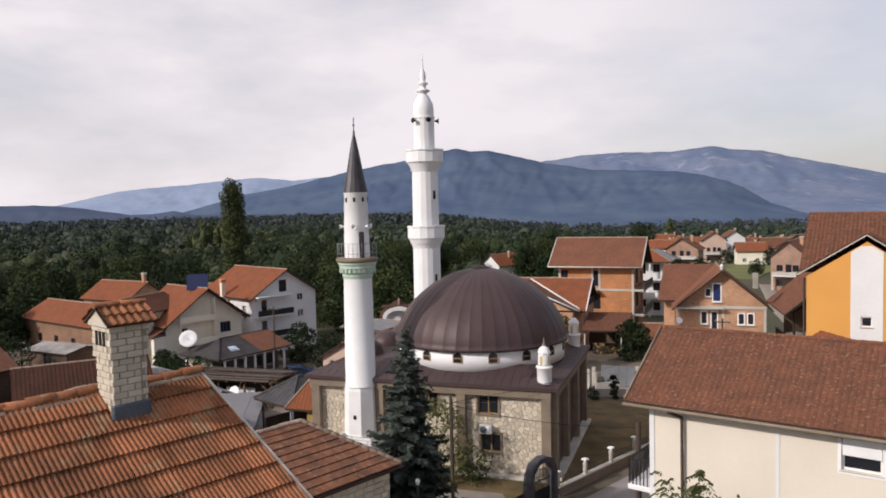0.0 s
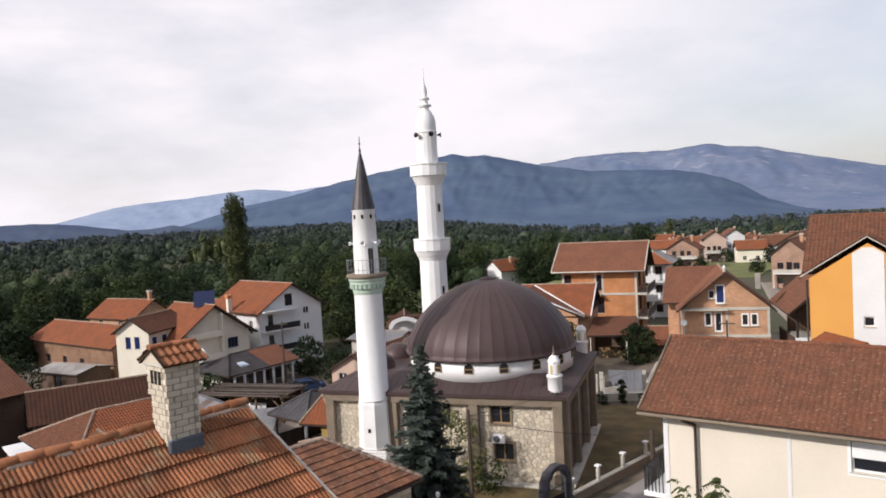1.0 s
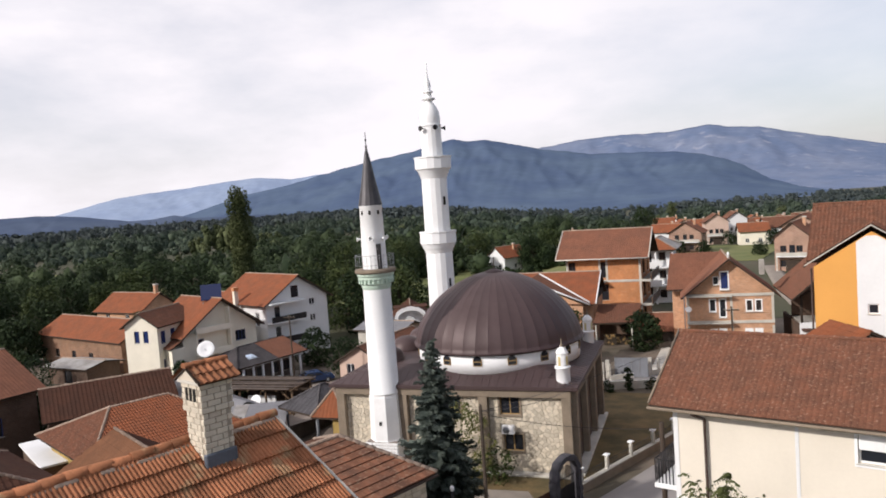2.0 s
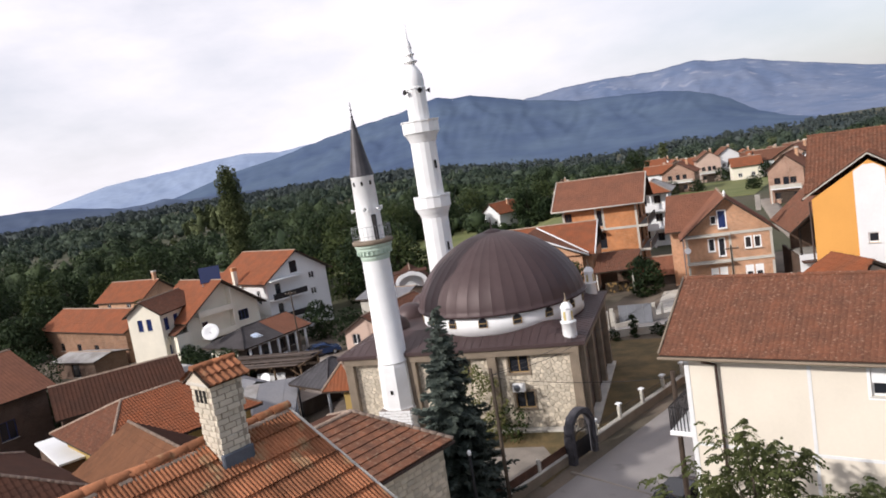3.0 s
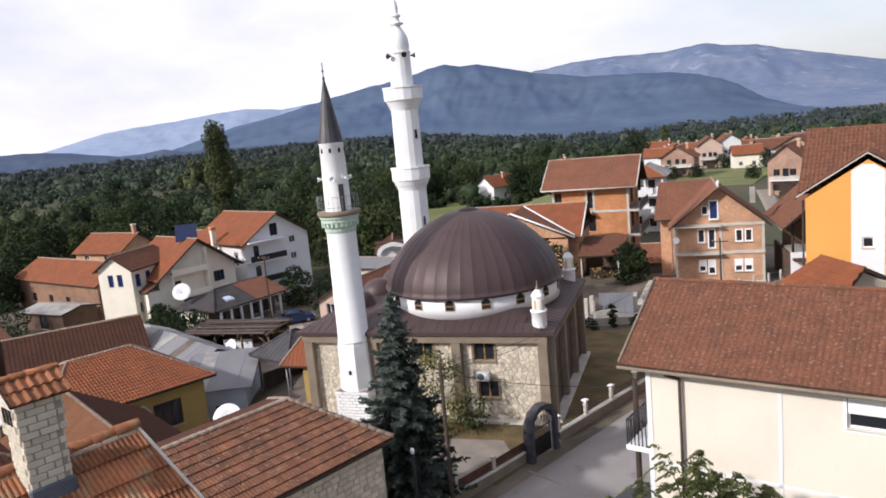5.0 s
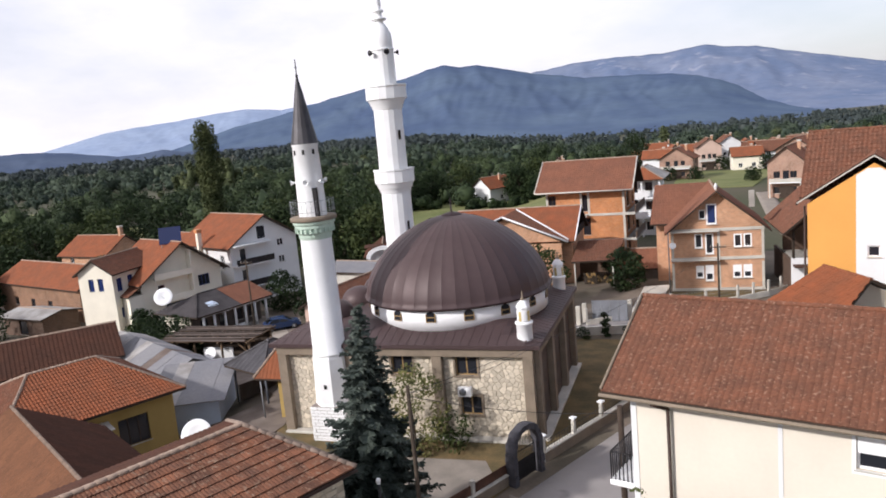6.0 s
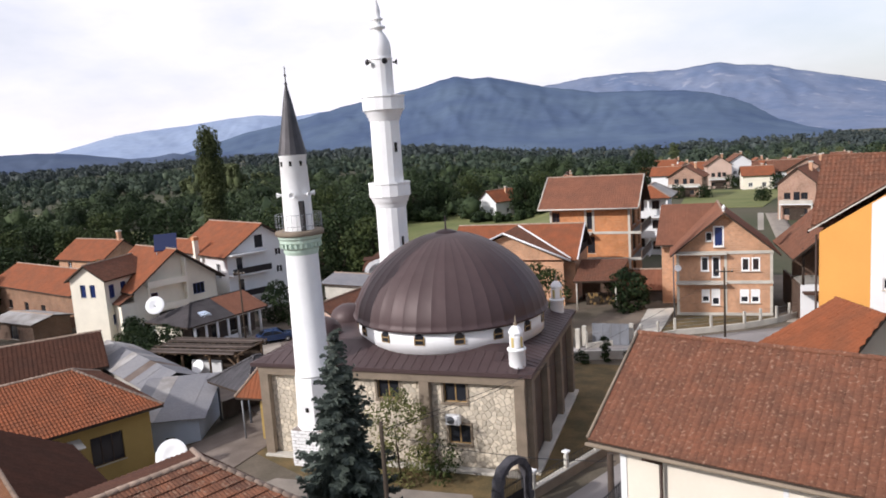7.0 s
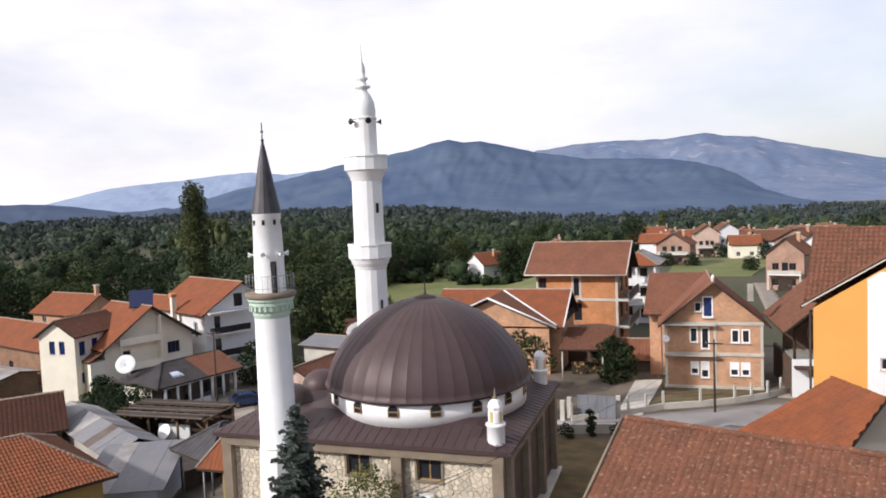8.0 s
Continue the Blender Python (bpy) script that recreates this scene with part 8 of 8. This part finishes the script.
# ---- street furniture ----
def fence():
    """Low wall with pale coping, iron rails and lamp posts along the street."""
    f = thing("fence", pose(0, 0, 0), "low concrete wall with pale coping and dark rails along the street", "fence")
    d = Vector((0.4395, 0.8983, 0)).normalized()
    s = Vector((d.y, -d.x, 0))
    p0 = Vector((3.45, -5.15, 0))
    rot = math.degrees(math.atan2(d.y, d.x))
    post_bm = boxes((-0.1, 0.1, -0.1, 0.1, 0, 1.36), bevel=0.012)
    post_me = bpy.data.meshes.new("post")
    post_bm.to_mesh(post_me)
    post_bm.free()
    post_me.materials.append(PALE_CONCRETE)
    cap_bm = boxes((-0.06, 0.06, -0.06, 0.06, 1.36, 1.47), (-0.17, 0.17, -0.17, 0.17, 1.472, 1.57), bevel=0.015)
    cap_me = bpy.data.meshes.new("lamp_cap")
    cap_bm.to_mesh(cap_me)
    cap_bm.free()
    cap_me.materials.append(WHITE)
    for k in range(-4, 8):
        off = 2.86 * k + (2.85 if k >= 0 else 0.0)
        a = p0 + d * off
        b = a + d * 2.86
        if k == -1:
            b = p0
        za, zb = ground_z(a.x, a.y), ground_z(b.x, b.y)
        ln = (b - a).length
        pitch_ = -math.degrees(math.atan2(zb - za, ln))
        m = pose(a.x, a.y, za, 0, 0, rot) @ pose(0, 0, 0, 0, pitch_, 0)
        part("low_wall", boxes((0, ln, -0.12, 0.12, -0.3, 0.55)), TRIM, f).matrix_basis = m
        part("coping", boxes((0.0, ln, -0.17, 0.17, 0.554, 0.63), bevel=0.012), PALE_CONCRETE, f).matrix_basis = m
        if k < 0:
            part("panel", boxes((0.15, ln - 0.15, -0.02, 0.02, 0.66, 1.15)), RUST, f, "rusty brown sheet panel").matrix_basis = m
        else:
            part("rail", tubes([((0, 0, 1.15), (ln, 0, 1.15)), ((0, 0, 0.8), (ln, 0, 0.8))] + [((0.25 * i, 0, 0.63), (0.25 * i, 0, 1.15)) for i in range(1, int(ln / 0.25))], 0.015, 5), METAL_DARK, f).matrix_basis = m
        ob = new("post", post_me)
        ob.parent, ob.matrix_basis = f, pose(a.x, a.y, za, 0, 0, rot)
        if k >= 0:
            c = new("lamp_cap", cap_me)
            c.parent = ob
            c["label"] = "white lamp cap"
    g = thing("gate", pose(4.13, -4.45, 0, 0, 0, rot), "arched grey stone entrance gate with dark iron leaves", "gate")
    rng = random.Random(8)
    def wedge(poly, half):
        """One dressed stone of the arch: the polygon in x and z, with chamfered faces."""
        bm = bmesh.new()
        cx, cz = sum(p[0] for p in poly) / len(poly), sum(p[1] for p in poly) / len(poly)
        rings = [[bm.verts.new((cx + (x - cx) * k, y, cz + (z - cz) * k)) for x, z in poly] for y, k in ((-half, 0.9), (-half + 0.04, 0.985), (half - 0.04, 0.985), (half, 0.9))]
        n = len(poly)
        for a, b in zip(rings, rings[1:]):
            for i in range(n):
                bm.faces.new((a[i], a[(i + 1) % n], b[(i + 1) % n], b[i]))
        bm.faces.new(rings[0][::-1])
        bm.faces.new(rings[-1])
        bmesh.ops.recalc_face_normals(bm, faces=bm.faces)
        return bm
    ro, ri, spring, count = 1.24, 0.92, 1.75, 13
    for k in range(count):
        t0, t1 = math.pi * k / count, math.pi * (k + 1) / count
        e = rng.uniform(-0.03, 0.05)
        poly = [(r * math.cos(t), spring + r * math.sin(t)) for r, t in ((ri, t0), (ro + e, t0), (ro + e, (t0 + t1) / 2), (ro + e, t1), (ri, t1))]
        part("arch_stone", wedge(poly, 0.26 + rng.uniform(-0.02, 0.03)), ARCH_STONE, g)
    for sx in (-1, 1):
        z = -0.2
        while z < spring - 0.05:
            h = min(rng.uniform(0.3, 0.42), spring - z)
            if spring - z - h < 0.12:
                h = spring - z
            e = rng.uniform(-0.03, 0.04)
            part("pillar_stone", wedge([(sx * ri, z), (sx * (ro + e), z), (sx * (ro + e), z + h), (sx * ri, z + h)], 0.28 + rng.uniform(-0.02, 0.03)), ARCH_STONE, g)
            z += h
    bars = [((-0.78 + 0.13 * i, 0, 0.1), (-0.78 + 0.13 * i, 0, 1.6 + 0.75 * math.sqrt(max(0, 1 - ((-0.78 + 0.13 * i) / 0.8) ** 2)))) for i in range(13)] + [((-0.8, 0, z), (0.8, 0, z)) for z in (0.15, 1.0, 1.65)]
    part("gate_leaf", tubes(bars, 0.03, 5), METAL_DARK, g)
    for sx in (-1, 1):
        part("gate_panel", boxes((min(0.03 * sx, 0.8 * sx), max(0.03 * sx, 0.8 * sx), -0.02, 0.02, 0.12, 1.15), bevel=0.006), METAL_DARK, g, "dark sheet-iron lower panel")
    return f


fence()


def lamp_pole(x, y, top, label, material=METAL_DARK, globe=True, r=0.075):
    gz = ground_z(x, y)
    t = thing("lamp_post", pose(x, y, gz), label, "lamp post")
    part("pole", tube(bmesh.new(), (0, 0, -0.2), (0, 0, top - gz - 0.15), r, 8, r * 0.75), material, t)
    if globe:
        part("lamp_head", lathe([(0.0, top - gz - 0.18), (0.07, top - gz - 0.15), (0.1, top - gz), (0.06, top - gz + 0.08), (0, top - gz + 0.1)], 10), WHITE, t)
    return t


lamp_pole(1.16, -15.8, 5.4, "slim dark lamp post with a small white head")
lamp_pole(10.2, -15.2, 8.6, "tall dark wooden pole beside the cream house", WOOD, False, 0.13)


def utility_pole(x, y, top, label, arms=1):
    gz = ground_z(x, y)
    t = thing("utility_pole", pose(x, y, gz), label, "utility pole")
    h = top - gz
    part("pole", tube(bmesh.new(), (0, 0, -0.3), (0, 0, h), 0.10, 8, 0.075), BARK, t)
    for i in range(arms):
        part("crossarm", boxes((-0.7, 0.7, -0.05, 0.05, h - 0.4 - 0.5 * i, h - 0.3 - 0.5 * i), bevel=0.01), WOOD, t)
        for x_ in (-0.6, -0.2, 0.2, 0.6):
            part("insulator", lathe([(0.03, h - 0.3 - 0.5 * i), (0.05, h - 0.25 - 0.5 * i), (0.03, h - 0.18 - 0.5 * i), (0, h - 0.17 - 0.5 * i)], 8, (x_, 0)), CONCRETE, t)
    return t


utility_pole(2.64, -15.55, 9.1, "plain weathered wooden utility pole by the spruce", 0)
utility_pole(14.7, 28.6, 6.1, "wooden utility pole before the block house", 1)
utility_pole(-30.6, 24.6, 6.8, "dark wooden utility pole by the lane", 1)


def cable(a, b, sag, n=14):
    bm = bmesh.new()
    a, b = Vector(a), Vector(b)
    side = Vector((b.y - a.y, a.x - b.x, 0)).normalized()
    prev = None
    for i in range(n + 1):
        c = a.lerp(b, i / n) - Vector((0, 0, sag * 4 * (i / n) * (1 - i / n)))
        ring = [bm.verts.new(c + side * 0.012), bm.verts.new(c + Vector((0, 0, 0.012))), bm.verts.new(c - side * 0.012), bm.verts.new(c - Vector((0, 0, 0.012)))]
        if prev:
            for k in range(4):
                bm.faces.new((prev[k], prev[(k + 1) % 4], ring[(k + 1) % 4], ring[k]))
        prev = ring
    return tagged(finish("cable", bm, METAL_DARK), "thin dark overhead cable", "cable")


cable((2.64, -15.55, 8.8), (14.7, 28.6, 5.8), 0.8)
cable((2.64, -15.55, 8.7), (10.38, -15.2, 8.2), 0.25)
cable((2.64, -15.55, 8.8), (4.4, 3.0, 5.4), 0.4)


def concrete_fence():
    f = thing("fence", pose(0, 0, 0), "low concrete wall with pale posts and wire", "fence")
    pts = [(3.6, 23.9), (7.9, 26.6), (10.6, 28.9), (13.6, 30.2), (16.4, 31.8), (19.2, 33.9), (21.6, 36.6), (23.5, 39.6)]
    for (ax, ay), (bx, by) in zip(pts, pts[1:]):
        ln, rot = math.hypot(bx - ax, by - ay), math.degrees(math.atan2(by - ay, bx - ax))
        part("low_wall", boxes((0, ln, -0.1, 0.1, -0.3, 0.5)), PALE_CONCRETE, f).matrix_basis = pose(ax, ay, 0, 0, 0, rot)
        n = max(1, round(ln / 2.2))
        for i in range(n):
            part("post", boxes((-0.1, 0.1, -0.09, 0.09, 0.502, 1.55), bevel=0.01), PALE_CONCRETE, f).matrix_basis = pose(ax + (bx - ax) * i / n, ay + (by - ay) * i / n, 0, 0, 0, rot)
        part("wire", tubes([((0, 0, z), (ln, 0, z)) for z in (0.8, 1.1, 1.4)], 0.012, 4), METAL_GREY, f).matrix_basis = pose(ax, ay, 0, 0, 0, rot)
    part("sheet_gate", boxes((3.95, 7.05, 25.08, 25.12, 0.08, 1.95)), SHEET_BLUE, f, "blue-grey sheet-metal gate leaf")
    for x in (4.0, 4.75, 5.5, 6.25, 7.0):
        part("gate_rib", boxes((x - 0.03, x + 0.03, 25.05, 25.079, 0.1, 1.93)), METAL_GREY, f)
    for x, y in ((3.3, 24.95), (2.9, 23.9), (7.15, 26.0)):
        part("gatepost", boxes((x - 0.18, x + 0.18, y - 0.18, y + 0.18, 0, 1.75), bevel=0.02), PALE_CONCRETE, f)
    part("yard_wall", boxes((2.8, 11.0, -0.12, 0.12, -0.2, 0.7)), PALE_CONCRETE, f).matrix_basis = pose(0, 20.2, 0, 0, 0, 12)
    return f


concrete_fence()


def car(x, y, rot, paint, label):
    c = thing("car", pose(x, y, ground_z(x, y) + 0.04, 0, 0, rot), label, "car")
    bm = bmesh.new()
    side = [(-2.05, 0.35), (-2.1, 0.75), (-1.95, 0.95), (-1.75, 1.0), (-1.2, 1.42), (0.35, 1.46), (1.0, 1.02), (1.95, 0.85), (2.1, 0.6), (2.05, 0.35)]
    n = len(side)
    rows = []
    for yy, k in ((-0.84, 1), (-0.8, 0), (0.8, 0), (0.84, 1)):
        rows.append([bm.verts.new((px, yy if pz < 1.1 else yy * 0.82, pz if k == 0 or pz < 0.9 else pz - 0.03)) for px, pz in side])
    for a, b in zip(rows, rows[1:]):
        for i in range(n):
            bm.faces.new((a[i], a[(i + 1) % n], b[(i + 1) % n], b[i]))
    bm.faces.new(rows[0][::-1])
    bm.faces.new(rows[-1])
    bmesh.ops.recalc_face_normals(bm, faces=bm.faces)
    part("body", bm, paint, c)
    def pane(pts):
        bm = bmesh.new()
        bm.faces.new([bm.verts.new(q) for q in pts])
        bmesh.ops.solidify(bm, geom=bm.faces[:], thickness=0.012)
        part("window", bm, GLASS, c)
    for yy in (-1, 1):
        for a, b in ((-1.2, -0.35), (-0.28, 0.5)):
            pane([(px, yy * w_, pz) for px, w_, pz in ((a - 0.3 * (a < -1), 0.842, 1.0), (b + 0.28 * (b > 0.4), 0.842, 1.0), (b - 0.1 * (b > 0.4), 0.70, 1.38), (a, 0.70, 1.38))])
    for pts in (((1.02, -0.7, 1.04), (1.02, 0.7, 1.04), (0.42, 0.6, 1.45), (0.42, -0.6, 1.45)), ((-1.72, -0.7, 1.04), (-1.72, 0.7, 1.04), (-1.24, 0.6, 1.43), (-1.24, -0.6, 1.43))):
        pane([(px + (0.02 if px > 0 else -0.02), py, pz + 0.015) for px, py, pz in pts])
    for px in (-1.3, 1.3):
        for yy in (-0.78, 0.78):
            w_ = part("wheel", lathe([(0.0, -0.1), (0.3, -0.1), (0.32, -0.06), (0.32, 0.06), (0.3, 0.1), (0.0, 0.1)], 18), RUBBER, c)
            w_.matrix_basis = pose(px, yy, 0.32, 90, 0, 0)
            part("rim", lathe([(0.0, -0.115), (0.18, -0.115), (0.19, -0.1), (0.19, 0.1), (0.18, 0.115), (0, 0.115)], 12), METAL_GREY, w_)
    for yy in (-0.55, 0.55):
        part("headlight", boxes((2.0, 2.09, yy - 0.2, yy + 0.2, 0.62, 0.76), bevel=0.02), WHITE, c)
        part("taillight", boxes((-2.12, -2.03, yy - 0.2, yy + 0.2, 0.72, 0.88), bevel=0.02), RUST, c)
    return c


car(3.9, -19.6, 66, CAR_DARK, "black car parked on the street")
car(9.7, -11.0, 66, CAR_DARK, "dark car parked before the cream house")
car(-32.6, 33.0, 40, CAR_BLUE, "blue car parked in the lane")


def dish(x, y, z, r, rot, label):
    t = thing("satellite_dish", pose(x, y, z, 0, 0, rot), label, "satellite dish")
    part("reflector", lathe([(0, 0), (r * 0.5, r * 0.06), (r, r * 0.24), (r * 0.98, r * 0.26), (r * 0.5, r * 0.09), (0, 0.03)], 24), WHITE, t).matrix_basis = pose(0, 0, 0, 62, 0, 0)
    part("mast", tubes([((0, 0.1, -1.6), (0, 0.1, 0)), ((0, -r * 0.8, 0.25), (0, 0, -0.1))], 0.03, 6), METAL_GREY, t)
    return t


dish(-17.0, -3.2, 0.75, 1.0, 15, "large white satellite dish behind the hipped roof")
dish(-45.1, 29.0, 1.95, 1.05, 25, "large white satellite dish on the cream house")
dish(-30.6, 17.0, -0.8, 0.7, -10, "white satellite dish on the timber shelter")

# ---- pieces: roof tiles and wall stones ----
NEAR_TILE = tile_mesh("roof_tile", 0.25, 0.50, TILE_NEAR, 3, 0.034, 0.075, 0.05)
run_, k_, sk_ = 5.6, 0.70, 0.16
tiled(near, (run_, -17.0, 13.62 - run_ * k_), (run_, run_ * sk_, 13.62 - run_ * k_), (0, 0, 13.62), (0, -17.0, 13.62), NEAR_TILE, 0.25, 0.50, (1.8, -1.5, 12.5))
SHED_TILE = tile_mesh("roof_tile", 0.27, 0.44, TILE_LICHEN, 2, 0.016, 0.05)
tiled(shed, (4.15, -9.8, 6.46), (4.15, 1.8, 6.46), (0, 0, 7.86), (0, -8.0, 7.86), SHED_TILE, 0.27, 0.44, (2.5, -2.5, 7.0))
CREAM_TILE = tile_mesh("roof_tile", 0.20, 0.33, TILE_BROWN, 1, 0.022, 0.012)
tiled(cream, (0, 0, 9.6), (15.0, 0, 9.6), (15.0, 3.75, 11.72), (0, 3.75, 11.72), CREAM_TILE, 0.20, 0.33, (2.5, 1.5, 10.5))


def clip(poly, nx, nz, c):
    """The part of a convex polygon where nx * x + nz * z <= c."""
    out = []
    for (ax, az), (bx, bz) in zip(poly, poly[1:] + poly[:1]):
        da, db = nx * ax + nz * az - c, nx * bx + nz * bz - c
        if da <= 0:
            out.append((ax, az))
        if (da < 0) != (db < 0) and abs(da - db) > 1e-9:
            t = da / (da - db)
            out.append((ax + (bx - ax) * t, az + (bz - az) * t))
    return out


def field_stones():
    """Irregular stones set in mortar over the front wall's panels, each a polygon of its own with worn edges."""
    rng = random.Random(12)
    stones = []
    for x0, x1 in ((MX0 + 0.58, -7.7), (-7.1, -2.08), (-1.48, MX1 - 0.58)):
        sites, z, row = [], 0.1, 0
        while z < MH - 0.3:
            x = x0 - 0.2 + (0.19 if row % 2 else 0)
            while x < x1 + 0.3:
                sites.append((x + rng.uniform(-0.13, 0.13), z + rng.uniform(-0.11, 0.11)))
                x += rng.uniform(0.26, 0.42)
            z += 0.27
            row += 1
        for i, (sx, sz) in enumerate(sites):
            poly = [(x0, 0.15), (x1, 0.15), (x1, MH - 0.43), (x0, MH - 0.43)]
            for j, (ox, oz) in enumerate(sites):
                if i != j and abs(ox - sx) < 1.1 and abs(oz - sz) < 1.1:
                    nx, nz = ox - sx, oz - sz
                    ln = math.hypot(nx, nz)
                    poly = clip(poly, nx / ln, nz / ln, (nx * (ox + sx) + nz * (oz + sz)) / 2 / ln - 0.013)
                    if len(poly) < 3:
                        break
            for a, b, c, d in holes_front:
                a, b, c, d = a - 0.13, b + 0.13, c - 0.14, d + 0.13
                if len(poly) >= 3 and max(p[0] for p in poly) > a and min(p[0] for p in poly) < b and max(p[1] for p in poly) > c and min(p[1] for p in poly) < d:
                    cuts = [(a - sx, (1, 0, a)), (sx - b, (-1, 0, -b)), (c - sz, (0, 1, c)), (sz - d, (0, -1, -d))]
                    poly = clip(poly, *max(cuts)[1])
            if len(poly) < 3:
                continue
            area = abs(sum(p[0] * q[1] - q[0] * p[1] for p, q in zip(poly, poly[1:] + poly[:1]))) / 2
            if area < 0.012:
                continue
            stones.append((sx, sz, poly))
    stones.sort(key=lambda s: -s[0])
    rest_v, rest_f = [], []
    for k, (sx, sz, poly) in enumerate(stones):
        cx, cz = sum(p[0] for p in poly) / len(poly), sum(p[1] for p in poly) / len(poly)
        out = rng.uniform(0.022, 0.055)
        v = []
        for f, y in ((1.0, 0.0), (0.97, -out * 0.6), (0.80, -out)):
            v += [((p[0] - cx) * f, y + rng.uniform(-0.006, 0.006) * (y < 0), (p[1] - cz) * f) for p in poly]
        n = len(poly)
        faces = [(r * n + i, r * n + (i + 1) % n, (r + 1) * n + (i + 1) % n, (r + 1) * n + i) for r in range(2) for i in range(n)] + [tuple(2 * n + i for i in range(n))]
        if k < 300:
            me = bpy.data.meshes.new("stone")
            me.from_pydata(v, [], faces)
            me.materials.append(STONE)
            ob = new("stone", me)
            ob.parent, ob.matrix_basis = mosque, pose(cx, 0.058, cz)
        else:
            b = len(rest_v)
            rest_v += [(p[0] + cx, p[1] + 0.058, p[2] + cz) for p in v]
            rest_f += [tuple(i + b for i in f) for f in faces]
    me = bpy.data.meshes.new("stonework")
    me.from_pydata(rest_v, [], rest_f)
    me.materials.append(STONE)
    ob = new("stonework", me)
    ob.parent = mosque
    tagged(ob, kind="stuff")


field_stones()


def block_facing():
    """Roughly squared stones in courses over the long wall of the outbuilding."""
    rng = random.Random(31)
    meshes = []
    for wd in (0.26, 0.34, 0.43, 0.52):
        for k in range(2):
            bm = bmesh.new()
            h = 0.215
            rings = []
            for y, f in ((0.0, 1.0), (0.03, 0.97), (0.05, 0.8)):
                rings.append([bm.verts.new((y + (rng.uniform(-0.008, 0.008) if y else 0), wd / 2 + (px - wd / 2) * f, h / 2 + (pz - h / 2) * f)) for px, pz in ((0, 0), (wd, 0), (wd, h), (0, h))])
            for a, b in zip(rings, rings[1:]):
                for i in range(4):
                    bm.faces.new((a[i], a[(i + 1) % 4], b[(i + 1) % 4], b[i]))
            bm.faces.new(rings[-1])
            bmesh.ops.recalc_face_normals(bm, faces=bm.faces)
            me = bpy.data.meshes.new("stone")
            bm.to_mesh(me)
            bm.free()
            me.materials.append(BLOCK_STONE)
            meshes.append((wd, me))
    x, y0, y1, z0, z1 = 3.802, -9.43, 1.43, 3.57, 6.3
    places, row, z = [], 0, z0
    while z + 0.21 < z1:
        y = y0
        while y < y1 - 0.3:
            wd, me = meshes[rng.randrange(len(meshes))]
            if y + wd > y1:
                break
            places.append((y, z, me))
            y += wd + 0.022
        z += 0.234
    places.sort(key=lambda p: -p[0])
    for y, z, me in places[:300]:
        ob = new("stone", me)
        ob.parent, ob.matrix_basis = shed, Matrix.Translation((x, y, z))
    for wd, me in meshes:
        rest = [Matrix.Translation((x, y, z)) for y, z, m in places[300:] if m is me]
        if rest:
            joined(shed, "stonework", me, rest)


block_facing()
